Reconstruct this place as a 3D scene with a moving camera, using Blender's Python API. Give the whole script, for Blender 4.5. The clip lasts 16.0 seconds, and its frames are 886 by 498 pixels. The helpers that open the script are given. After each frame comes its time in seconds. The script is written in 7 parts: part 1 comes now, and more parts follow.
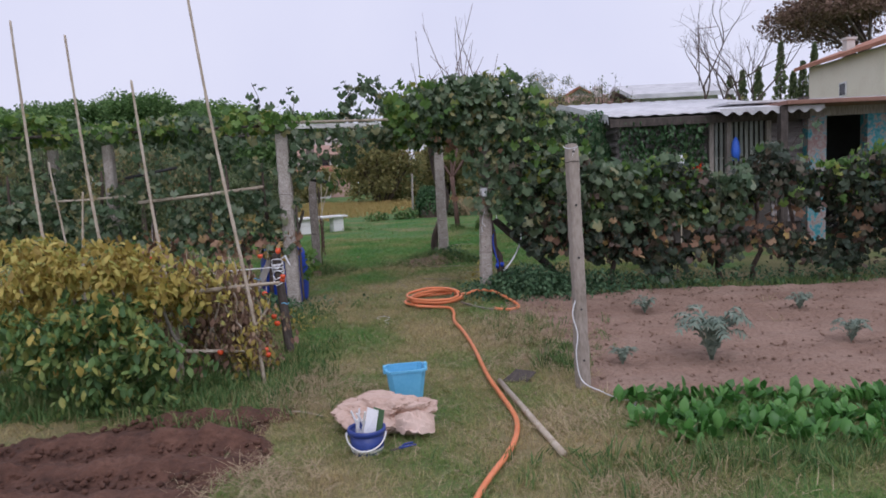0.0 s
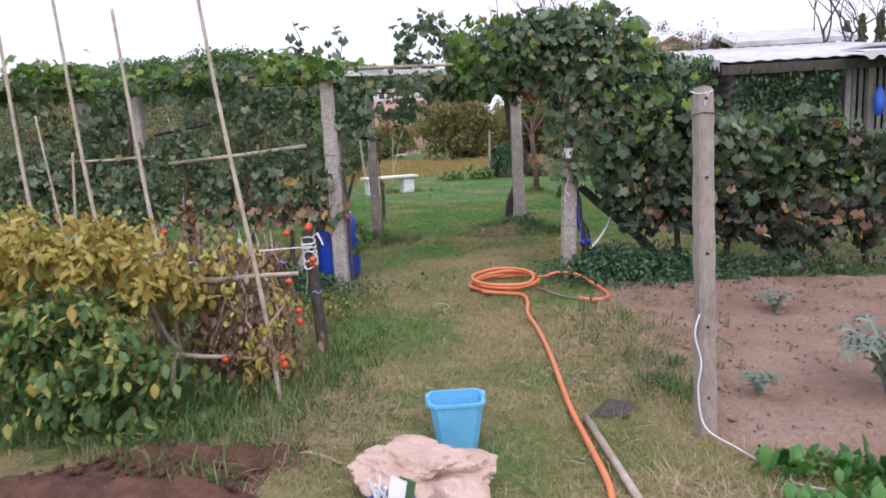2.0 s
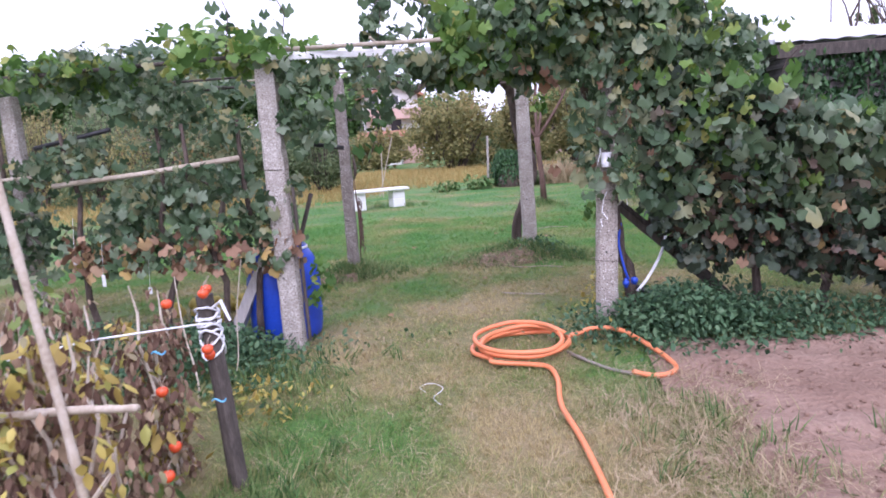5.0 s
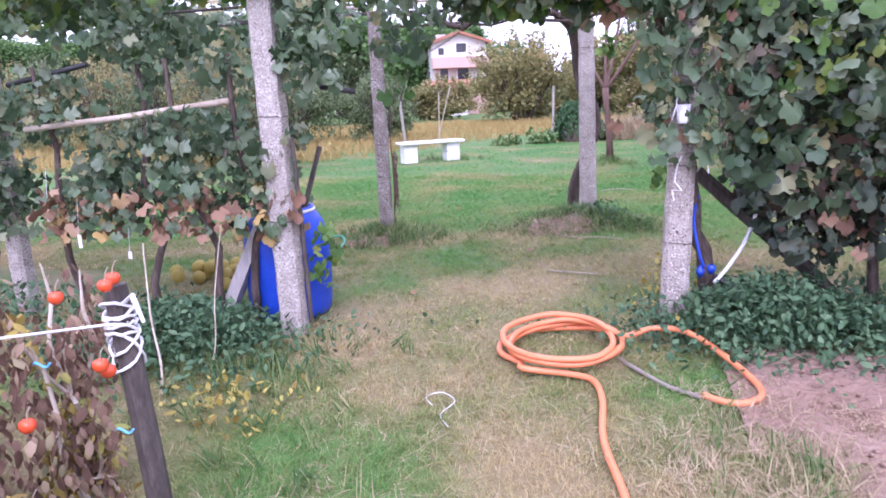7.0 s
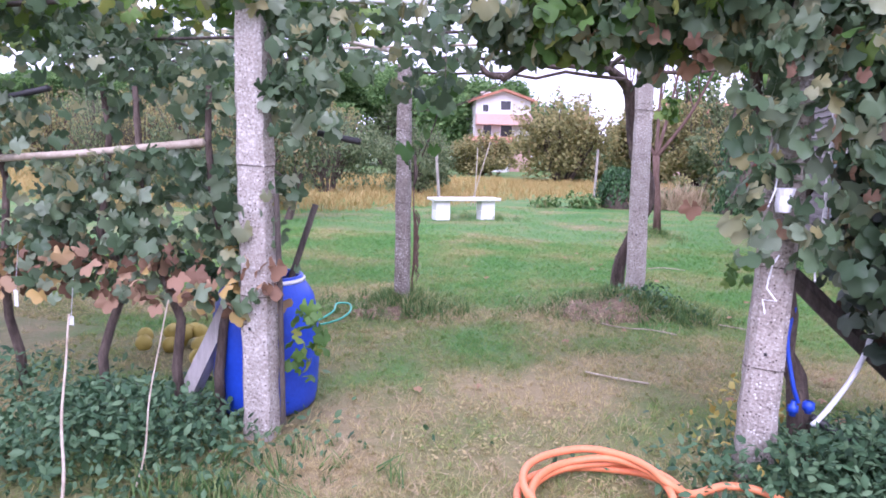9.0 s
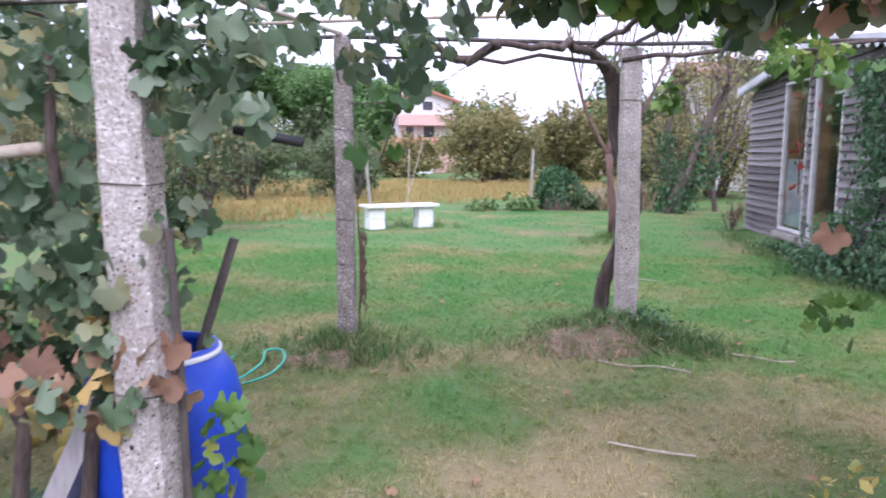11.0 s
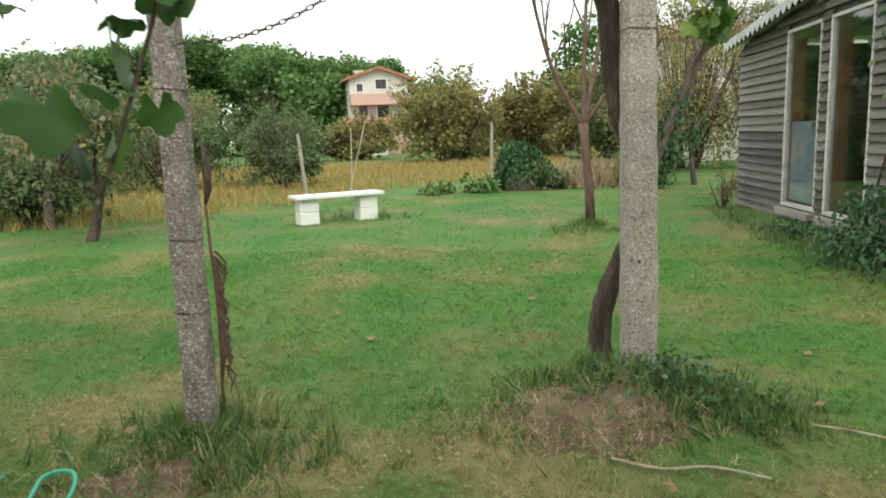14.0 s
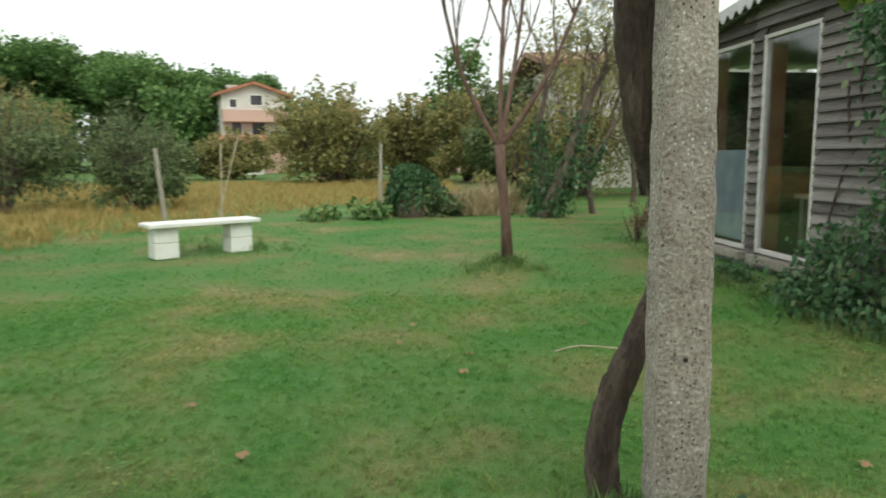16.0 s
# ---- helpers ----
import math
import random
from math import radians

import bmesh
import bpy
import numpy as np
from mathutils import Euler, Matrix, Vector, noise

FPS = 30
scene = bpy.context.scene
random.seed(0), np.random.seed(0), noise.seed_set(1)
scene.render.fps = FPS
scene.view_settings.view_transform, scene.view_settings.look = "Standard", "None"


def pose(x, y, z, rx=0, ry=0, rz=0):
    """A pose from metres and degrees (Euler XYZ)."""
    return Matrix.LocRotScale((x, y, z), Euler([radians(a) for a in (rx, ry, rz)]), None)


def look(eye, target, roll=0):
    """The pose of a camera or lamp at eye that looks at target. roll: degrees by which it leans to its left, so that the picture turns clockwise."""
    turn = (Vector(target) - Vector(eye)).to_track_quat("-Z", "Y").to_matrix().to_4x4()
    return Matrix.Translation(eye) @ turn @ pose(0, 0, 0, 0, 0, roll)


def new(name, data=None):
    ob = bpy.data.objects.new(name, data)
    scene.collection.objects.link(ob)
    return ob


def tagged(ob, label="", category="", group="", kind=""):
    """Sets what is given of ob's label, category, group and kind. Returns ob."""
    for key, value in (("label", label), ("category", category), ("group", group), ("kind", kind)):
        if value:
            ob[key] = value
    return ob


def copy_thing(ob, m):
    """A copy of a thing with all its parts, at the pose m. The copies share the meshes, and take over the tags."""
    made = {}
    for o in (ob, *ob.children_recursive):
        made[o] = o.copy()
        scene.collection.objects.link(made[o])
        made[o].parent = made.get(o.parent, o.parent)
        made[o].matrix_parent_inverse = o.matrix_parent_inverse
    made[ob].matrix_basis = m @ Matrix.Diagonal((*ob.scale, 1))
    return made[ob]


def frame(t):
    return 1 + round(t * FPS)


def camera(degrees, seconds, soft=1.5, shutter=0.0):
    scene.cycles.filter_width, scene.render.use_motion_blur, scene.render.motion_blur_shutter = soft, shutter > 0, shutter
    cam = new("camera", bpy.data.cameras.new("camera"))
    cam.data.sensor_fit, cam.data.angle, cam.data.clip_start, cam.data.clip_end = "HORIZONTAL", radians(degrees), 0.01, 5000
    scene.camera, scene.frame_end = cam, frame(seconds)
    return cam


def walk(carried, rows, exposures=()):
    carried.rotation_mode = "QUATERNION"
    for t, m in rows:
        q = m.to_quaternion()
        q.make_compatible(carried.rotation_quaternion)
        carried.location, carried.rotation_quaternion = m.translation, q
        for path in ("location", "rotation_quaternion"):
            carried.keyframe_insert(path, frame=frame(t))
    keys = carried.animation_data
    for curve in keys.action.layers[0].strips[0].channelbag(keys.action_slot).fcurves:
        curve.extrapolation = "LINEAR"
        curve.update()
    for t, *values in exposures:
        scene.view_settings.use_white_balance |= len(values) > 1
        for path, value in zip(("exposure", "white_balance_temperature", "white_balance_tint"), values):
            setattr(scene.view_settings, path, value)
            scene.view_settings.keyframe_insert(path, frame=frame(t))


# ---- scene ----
cam = camera(65.7, 16.0, 1.7, 0.4)
PATH = [
    (0, (1.135, -0.116, 1.422), (1.076, 1.872, 1.217), -2.7),
    (0.5, (1.132, 0.133, 1.4), (1.087, 2.121, 1.183), -0.7),
    (1, (1.1, 0.483, 1.409), (1.013, 2.46, 1.116), -3.2),
    (1.5, (1.151, 0.879, 1.405), (0.923, 2.841, 1.091), -2.6),
    (2, (1.158, 1.256, 1.432), (0.866, 3.209, 1.114), -2.6),
    (2.5, (1.066, 1.596, 1.438), (0.855, 3.562, 1.138), -2.3),
    (3, (1.062, 1.94, 1.432), (0.797, 3.904, 1.163), -3.9),
    (3.5, (1.073, 2.23, 1.45), (0.803, 4.18, 1.099), -3.0),
    (4, (1.004, 2.525, 1.444), (0.737, 4.489, 1.176), -2.6),
    (4.2, (0.943, 2.675, 1.424), (0.655, 4.635, 1.149), -3.3),
    (6.3, (0.994, 3.956, 1.379), (0.709, 5.909, 1.058), -4.6),
    (6.5, (1.033, 4.033, 1.361), (0.685, 5.96, 0.951), -4.0),
    (7, (1.032, 4.231, 1.361), (0.558, 6.128, 0.939), -2.7),
    (7.5, (0.927, 4.426, 1.345), (0.478, 6.345, 1.002), -0.2),
    (8, (0.857, 4.632, 1.36), (0.332, 6.538, 1.057), 0.1),
    (8.5, (0.897, 4.986, 1.399), (0.367, 6.898, 1.149), 1.2),
    (8.7, (0.903, 5.053, 1.389), (0.331, 6.951, 1.123), 1.3),
    (10.8, (0.401, 6.145, 1.375), (-0.052, 8.075, 1.106), -0.6),
    (11, (0.324, 6.249, 1.394), (-0.03, 8.2, 1.13), 0.1),
    (11.5, (0.228, 6.465, 1.387), (0.001, 8.435, 1.127), -1.5),
    (12, (0.254, 6.842, 1.405), (0.078, 8.816, 1.136), -0.5),
    (12.5, (0.271, 7.165, 1.386), (0.182, 9.137, 1.064), -0.5),
    (13, (0.217, 7.517, 1.393), (0.213, 9.49, 1.066), -1.7),
    (13.5, (0.216, 7.845, 1.392), (0.116, 9.833, 1.194), -0.9),
    (14, (0.239, 8.222, 1.35), (-0.012, 10.18, 1.027), -2.1),
    (14.5, (0.114, 8.562, 1.331), (0.106, 10.535, 1.005), -1.8),
    (15, (0.015, 8.964, 1.334), (0.034, 10.938, 1.01), -3.3),
    (15.5, (0.0, 9.331, 1.331), (-0.076, 11.308, 1.04), -1.6),
    (16, (-0.084, 9.651, 1.335), (0.020, 11.630, 1.067), -0.5),
]
EXPOSURES = [(0.0, -0.15, 5900, 21), (1.5, 0.26, 6000, 21), (2.0, 0.44, 6000, 22), (3.0, 0.42, 6000, 23), (3.5, 0.6, 6000, 24), (5.0, 1.0, 5600, 32), (7.0, 1.4, 5380, 42), (8.7, 1.4, 5430, 42), (10.8, 1.25, 5500, 32), (12.5, 1.0, 6500, 6), (14.0, 0.78, 6850, -1), (14.5, 0.76, 6850, -2), (15.0, 0.84, 6850, -2), (15.5, 0.52, 6850, -3), (16.0, 0.47, 6850, -3)]
walk(cam, [(t, look(eye, target, roll)) for t, eye, target, roll in PATH], EXPOSURES)

# ---------- world, sun ----------
world = bpy.data.worlds.new("overcast")
scene.world = world
world.use_nodes = True
wn, wl = world.node_tree.nodes, world.node_tree.links
wn.clear()
sky = wn.new("ShaderNodeTexSky")
sky.sky_type = "NISHITA"
sky.sun_disc = False
sky.sun_elevation, sky.sun_rotation = radians(48), radians(200)
sky.dust_density = 4.0
mixs = wn.new("ShaderNodeMix")
mixs.data_type = "RGBA"
mixs.inputs["Factor"].default_value = 0.93
scl = wn.new("ShaderNodeMix")
scl.data_type = "RGBA"
scl.blend_type = "MULTIPLY"
scl.inputs["Factor"].default_value = 1.0
scl.inputs["B"].default_value = (0.1, 0.1, 0.1, 1)
cloud = wn.new("ShaderNodeTexNoise")
cloud.inputs["Scale"].default_value = 2.2
cloud.inputs["Detail"].default_value = 5
cramp = wn.new("ShaderNodeValToRGB")
cramp.color_ramp.elements[0].position, cramp.color_ramp.elements[1].position = 0.3, 0.75
cramp.color_ramp.elements[0].color = (0.86, 0.875, 0.96, 1)
cramp.color_ramp.elements[1].color = (0.98, 0.985, 1.02, 1)
wbg, wout = wn.new("ShaderNodeBackground"), wn.new("ShaderNodeOutputWorld")
wl.new(sky.outputs[0], scl.inputs["A"])
wl.new(scl.outputs["Result"], mixs.inputs["A"])
wl.new(cloud.outputs["Fac"], cramp.inputs[0])
wl.new(cramp.outputs[0], mixs.inputs["B"])
wl.new(mixs.outputs["Result"], wbg.inputs["Color"])
wbg.inputs["Strength"].default_value = 0.95
wl.new(wbg.outputs[0], wout.inputs[0])
sun = new("sun", bpy.data.lights.new("sun", "SUN"))
sun.data.energy, sun.data.angle, sun.data.color = 1.1, radians(35), (1.0, 0.97, 0.92)
sun.matrix_world = look((6, -12, 20), (0, 6, 0))

rng = np.random.default_rng(7)


# ---------- materials ----------
def ramp_set(node, stops):
    cr = node.color_ramp
    while len(cr.elements) < len(stops):
        cr.elements.new(0.5)
    for e, (p, c) in zip(cr.elements, stops):
        e.position, e.color = p, (*c, 1)


def surface(name, stops, scale=6.0, rough=0.8, bump=0.3, fine=40.0, metal=0.0, distort=0.0, stretch=(1, 1, 1), contrast=0.35, dist=0.01, vary=0.1):
    """Two scales of noise give colour, a third gives relief. World-size coordinates."""
    m = bpy.data.materials.new(name)
    m.use_nodes = True
    n, l = m.node_tree.nodes, m.node_tree.links
    bsdf = n["Principled BSDF"]
    tc, mp = n.new("ShaderNodeTexCoord"), n.new("ShaderNodeMapping")
    mp.inputs["Scale"].default_value = stretch
    l.new(tc.outputs["Object"], mp.inputs[0])
    a, b = n.new("ShaderNodeTexNoise"), n.new("ShaderNodeTexNoise")
    a.inputs["Scale"].default_value, a.inputs["Detail"].default_value = scale, 6
    a.inputs["Distortion"].default_value = distort
    b.inputs["Scale"].default_value, b.inputs["Detail"].default_value = fine, 4
    l.new(mp.outputs[0], a.inputs[0])
    l.new(mp.outputs[0], b.inputs[0])
    mx = n.new("ShaderNodeMix")
    mx.inputs["Factor"].default_value = contrast
    l.new(a.outputs["Fac"], mx.inputs["A"])
    l.new(b.outputs["Fac"], mx.inputs["B"])
    oi = n.new("ShaderNodeObjectInfo")
    ad = n.new("ShaderNodeMath")
    ad.operation = "MULTIPLY_ADD"
    ad.inputs[1].default_value = vary
    l.new(oi.outputs["Random"], ad.inputs[0])
    l.new(mx.outputs["Result"], ad.inputs[2])
    cr = n.new("ShaderNodeValToRGB")
    ramp_set(cr, stops)
    l.new(ad.outputs[0], cr.inputs[0])
    l.new(cr.outputs[0], bsdf.inputs["Base Color"])
    bsdf.inputs["Roughness"].default_value = rough
    bsdf.inputs["Metallic"].default_value = metal
    bp = n.new("ShaderNodeBump")
    bp.inputs["Strength"].default_value, bp.inputs["Distance"].default_value = bump, dist
    l.new(b.outputs["Fac"], bp.inputs["Height"])
    l.new(bp.outputs[0], bsdf.inputs["Normal"])
    return m


def pebbled(m, size, share):
    """Lays exposed pebbles, pale and dark, over a concrete material."""
    n, l = m.node_tree.nodes, m.node_tree.links
    bsdf = n["Principled BSDF"]
    base = bsdf.inputs["Base Color"].links[0].from_socket
    tc, vo, sp = n.new("ShaderNodeTexCoord"), n.new("ShaderNodeTexVoronoi"), n.new("ShaderNodeSeparateColor")
    vo.inputs["Scale"].default_value = 1 / size
    l.new(tc.outputs["Object"], vo.inputs["Vector"])
    l.new(vo.outputs["Color"], sp.inputs[0])
    near, pick, both, cr, mx = n.new("ShaderNodeMapRange"), n.new("ShaderNodeMath"), n.new("ShaderNodeMath"), n.new("ShaderNodeValToRGB"), n.new("ShaderNodeMix")
    near.inputs["From Min"].default_value, near.inputs["From Max"].default_value = 0.28, 0.42
    near.inputs["To Min"].default_value, near.inputs["To Max"].default_value = 1, 0
    l.new(vo.outputs["Distance"], near.inputs["Value"])
    pick.operation, both.operation = "GREATER_THAN", "MULTIPLY"
    pick.inputs[1].default_value = 1 - share
    l.new(sp.outputs[0], pick.inputs[0])
    l.new(pick.outputs[0], both.inputs[0])
    l.new(near.outputs["Result"], both.inputs[1])
    ramp_set(cr, [(0.0, (0.07, 0.055, 0.045)), (0.35, (0.20, 0.16, 0.13)), (0.6, (0.42, 0.385, 0.34)), (0.88, (0.70, 0.68, 0.64))])
    l.new(sp.outputs[1], cr.inputs[0])
    mx.data_type = "RGBA"
    l.new(both.outputs[0], mx.inputs["Factor"])
    l.new(base, mx.inputs["A"])
    l.new(cr.outputs[0], mx.inputs["B"])
    l.new(mx.outputs["Result"], bsdf.inputs["Base Color"])
    return m


def foliage(name, stops, rough=0.55, trans=0.25, scale=3.0):
    """Leaf colour by island, shifted by a slow noise; light passes through."""
    m = bpy.data.materials.new(name)
    m.use_nodes = True
    n, l = m.node_tree.nodes, m.node_tree.links
    bsdf, out = n["Principled BSDF"], n["Material Output"]
    geo, ns = n.new("ShaderNodeNewGeometry"), n.new("ShaderNodeTexNoise")
    ns.inputs["Scale"].default_value = scale
    l.new(geo.outputs["Position"], ns.inputs[0])
    mx = n.new("ShaderNodeMix")
    mx.inputs["Factor"].default_value = 0.35
    l.new(geo.outputs["Random Per Island"], mx.inputs["A"])
    l.new(ns.outputs["Fac"], mx.inputs["B"])
    cr = n.new("ShaderNodeValToRGB")
    ramp_set(cr, stops)
    l.new(mx.outputs["Result"], cr.inputs[0])
    l.new(cr.outputs[0], bsdf.inputs["Base Color"])
    bsdf.inputs["Roughness"].default_value = rough
    bsdf.inputs["Specular IOR Level"].default_value = 0.35
    tr, ms = n.new("ShaderNodeBsdfTranslucent"), n.new("ShaderNodeMixShader")
    l.new(cr.outputs[0], tr.inputs[0])
    ms.inputs[0].default_value = trans
    l.new(bsdf.outputs[0], ms.inputs[1])
    l.new(tr.outputs[0], ms.inputs[2])
    l.new(ms.outputs[0], out.inputs[0])
    return m


def lawn_nodes(m, blade):
    """Green sward, worn and straw-coloured along the trodden way, greener on the far lawn."""
    m.use_nodes = True
    n, l = m.node_tree.nodes, m.node_tree.links
    bsdf = n["Principled BSDF"]
    geo, sep = n.new("ShaderNodeNewGeometry"), n.new("ShaderNodeSeparateXYZ")
    l.new(geo.outputs["Position"], sep.inputs[0])
    far = n.new("ShaderNodeMapRange")
    far.interpolation_type = "SMOOTHSTEP"
    far.inputs["From Min"].default_value, far.inputs["From Max"].default_value = 9.5, 13.0
    far.inputs["To Min"].default_value, far.inputs["To Max"].default_value = 0.035, -0.125
    l.new(sep.outputs["Y"], far.inputs["Value"])
    a, b = n.new("ShaderNodeTexNoise"), n.new("ShaderNodeTexNoise")
    a.inputs["Scale"].default_value, a.inputs["Detail"].default_value = 0.85, 9
    a.inputs["Roughness"].default_value = 0.56
    b.inputs["Scale"].default_value, b.inputs["Detail"].default_value = 34.0, 4
    l.new(geo.outputs["Position"], a.inputs[0])
    l.new(geo.outputs["Position"], b.inputs[0])
    s1, s2 = n.new("ShaderNodeMath"), n.new("ShaderNodeMath")
    s1.operation, s2.operation = "MULTIPLY_ADD", "ADD"
    s1.inputs[1].default_value = 0.24
    am = n.new("ShaderNodeMath")
    am.operation = "MULTIPLY_ADD"
    am.inputs[1].default_value, am.inputs[2].default_value = 1.02, 0.08
    l.new(a.outputs["Fac"], am.inputs[0])
    l.new(b.outputs["Fac"], s1.inputs[0])
    l.new(am.outputs[0], s1.inputs[2])
    l.new(s1.outputs[0], s2.inputs[0])
    l.new(far.outputs["Result"], s2.inputs[1])
    src = s2.outputs[0]
    if blade:
        s3, s4 = n.new("ShaderNodeMath"), n.new("ShaderNodeMath")
        s3.operation, s4.operation = "MULTIPLY_ADD", "SUBTRACT"
        s3.inputs[1].default_value, s4.inputs[1].default_value = 0.2, 0.1
        l.new(geo.outputs["Random Per Island"], s3.inputs[0])
        l.new(src, s3.inputs[2])
        l.new(s3.outputs[0], s4.inputs[0])
        src = s4.outputs[0]
    cr = n.new("ShaderNodeValToRGB")
    # blade colours lifted above the ground's to make up for skylight they miss
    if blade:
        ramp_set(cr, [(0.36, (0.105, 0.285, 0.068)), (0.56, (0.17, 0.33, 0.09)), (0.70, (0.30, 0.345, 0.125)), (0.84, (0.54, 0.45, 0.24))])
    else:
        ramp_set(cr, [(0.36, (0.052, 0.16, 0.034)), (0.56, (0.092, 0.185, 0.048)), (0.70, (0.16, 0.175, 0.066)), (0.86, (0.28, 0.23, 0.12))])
    l.new(src, cr.inputs[0])
    l.new(cr.outputs[0], bsdf.inputs["Base Color"])
    bsdf.inputs["Roughness"].default_value = 0.75
    bsdf.inputs["Specular IOR Level"].default_value = 0.2
    if blade:
        tr, ms = n.new("ShaderNodeBsdfTranslucent"), n.new("ShaderNodeMixShader")
        l.new(cr.outputs[0], tr.inputs[0])
        ms.inputs[0].default_value = 0.45
        l.new(bsdf.outputs[0], ms.inputs[1])
        l.new(tr.outputs[0], ms.inputs[2])
        l.new(ms.outputs[0], n["Material Output"].inputs[0])
    if not blade:
        c, bp = n.new("ShaderNodeTexNoise"), n.new("ShaderNodeBump")
        c.inputs["Scale"].default_value, c.inputs["Detail"].default_value = 45, 5
        l.new(geo.outputs["Position"], c.inputs[0])
        bp.inputs["Strength"].default_value, bp.inputs["Distance"].default_value = 0.8, 0.03
        l.new(c.outputs["Fac"], bp.inputs["Height"])
        l.new(bp.outputs[0], bsdf.inputs["Normal"])
    return m


def glass(name):
    m = bpy.data.materials.new(name)
    m.use_nodes = True
    b = m.node_tree.nodes["Principled BSDF"]
    b.inputs["Base Color"].default_value = (0.9, 0.95, 0.93, 1)
    b.inputs["Transmission Weight"].default_value = 1.0
    b.inputs["Roughness"].default_value = 0.02
    b.inputs["IOR"].default_value = 1.45
    return m


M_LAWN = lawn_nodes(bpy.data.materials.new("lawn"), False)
M_BLADE = lawn_nodes(bpy.data.materials.new("grass_blades"), True)
M_SOIL = surface("dry_soil", [(0.3, (0.18, 0.108, 0.076)), (0.5, (0.265, 0.17, 0.122)), (0.72, (0.36, 0.25, 0.19))], 1.6, 0.95, 1.0, 30, dist=0.03)
M_TILLED = surface("tilled_soil", [(0.3, (0.048, 0.023, 0.015)), (0.5, (0.105, 0.049, 0.031)), (0.75, (0.19, 0.097, 0.064))], 5.0, 0.95, 1.0, 28, dist=0.03)
M_CONC = pebbled(surface("aggregate_concrete", [(0.36, (0.175, 0.148, 0.125)), (0.5, (0.345, 0.305, 0.265)), (0.62, (0.43, 0.39, 0.345)), (0.74, (0.62, 0.59, 0.55))], 10.0, 0.9, 0.9, 75, contrast=0.62), 0.013, 0.42)
M_CONCDARK = pebbled(surface("lichen_stained_concrete", [(0.36, (0.09, 0.072, 0.06)), (0.5, (0.22, 0.185, 0.16)), (0.63, (0.33, 0.29, 0.26)), (0.72, (0.66, 0.63, 0.6))], 10.0, 0.9, 1.0, 70, contrast=0.62), 0.012, 0.3)
M_POST = surface("smooth_weathered_concrete", [(0.32, (0.19, 0.155, 0.13)), (0.5, (0.30, 0.255, 0.215)), (0.68, (0.39, 0.34, 0.295))], 5.0, 0.9, 0.5, 60, contrast=0.5, stretch=(1, 1, 0.4))
M_FRAME = surface("flaking_white_frame", [(0.34, (0.24, 0.21, 0.185)), (0.48, (0.50, 0.475, 0.45)), (0.66, (0.66, 0.645, 0.62))], 7.0, 0.7, 0.4, 60, contrast=0.5)
M_MOUND = surface("brown_bank_earth", [(0.3, (0.085, 0.055, 0.033)), (0.5, (0.165, 0.112, 0.07)), (0.72, (0.26, 0.19, 0.125))], 6.0, 0.95, 1.0, 35, dist=0.03)
M_WHITE = surface("white_paint", [(0.3, (0.62, 0.61, 0.58)), (0.6, (0.80, 0.80, 0.78))], 4.0, 0.6, 0.25, 60)
M_CANE = surface("dry_cane", [(0.3, (0.26, 0.2, 0.14)), (0.5, (0.44, 0.37, 0.28)), (0.7, (0.56, 0.5, 0.41))], 12.0, 0.7, 0.2, 60)
M_WOOD = surface("grey_wood", [(0.3, (0.15, 0.125, 0.10)), (0.5, (0.29, 0.26, 0.22)), (0.7, (0.42, 0.385, 0.34))], 6.0, 0.85, 0.5, 50, stretch=(6, 6, 1))
M_PALEWOOD = surface("bleached_board", [(0.3, (0.30, 0.27, 0.25)), (0.5, (0.44, 0.41, 0.39)), (0.7, (0.55, 0.52, 0.50))], 6.0, 0.85, 0.5, 50, stretch=(6, 6, 1))
M_DARKWOOD = surface("dark_wood", [(0.3, (0.03, 0.025, 0.022)), (0.5, (0.065, 0.053, 0.045)), (0.7, (0.12, 0.1, 0.085))], 8.0, 0.85, 0.6, 40, stretch=(4, 4, 1))
M_PLANK = surface("weathered_plank", [(0.38, (0.05, 0.043, 0.04)), (0.54, (0.11, 0.096, 0.09)), (0.68, (0.185, 0.166, 0.157)), (0.84, (0.31, 0.285, 0.272))], 3.0, 0.85, 0.7, 35, stretch=(3, 0.5, 7), contrast=0.45, vary=0.3)
M_BARK = surface("bark", [(0.3, (0.035, 0.026, 0.021)), (0.5, (0.085, 0.062, 0.05)), (0.7, (0.17, 0.13, 0.105))], 9.0, 0.95, 1.0, 40, stretch=(2, 2, 0.5), dist=0.02)
M_REDBARK = surface("reddish_bark", [(0.3, (0.06, 0.035, 0.025)), (0.5, (0.12, 0.07, 0.052)), (0.7, (0.19, 0.12, 0.10))], 9.0, 0.9, 0.6, 50, stretch=(2, 2, 0.6))
M_HOSE = surface("orange_pvc", [(0.3, (0.62, 0.17, 0.06)), (0.6, (0.80, 0.26, 0.11))], 5.0, 0.45, 0.1, 80)
M_GREENHOSE = surface("green_pvc", [(0.3, (0.03, 0.28, 0.19)), (0.6, (0.06, 0.40, 0.28))], 5.0, 0.4, 0.1, 80)
M_GREYHOSE = surface("grey_pvc", [(0.3, (0.17, 0.15, 0.125)), (0.6, (0.27, 0.235, 0.2))], 5.0, 0.6, 0.1, 80)
M_BARREL = surface("blue_polyethylene", [(0.3, (0.012, 0.045, 0.36)), (0.65, (0.025, 0.08, 0.55))], 4.0, 0.42, 0.1, 50)
M_BUCKET = surface("light_blue_plastic", [(0.3, (0.10, 0.40, 0.66)), (0.65, (0.17, 0.52, 0.78))], 4.0, 0.45, 0.1, 50)
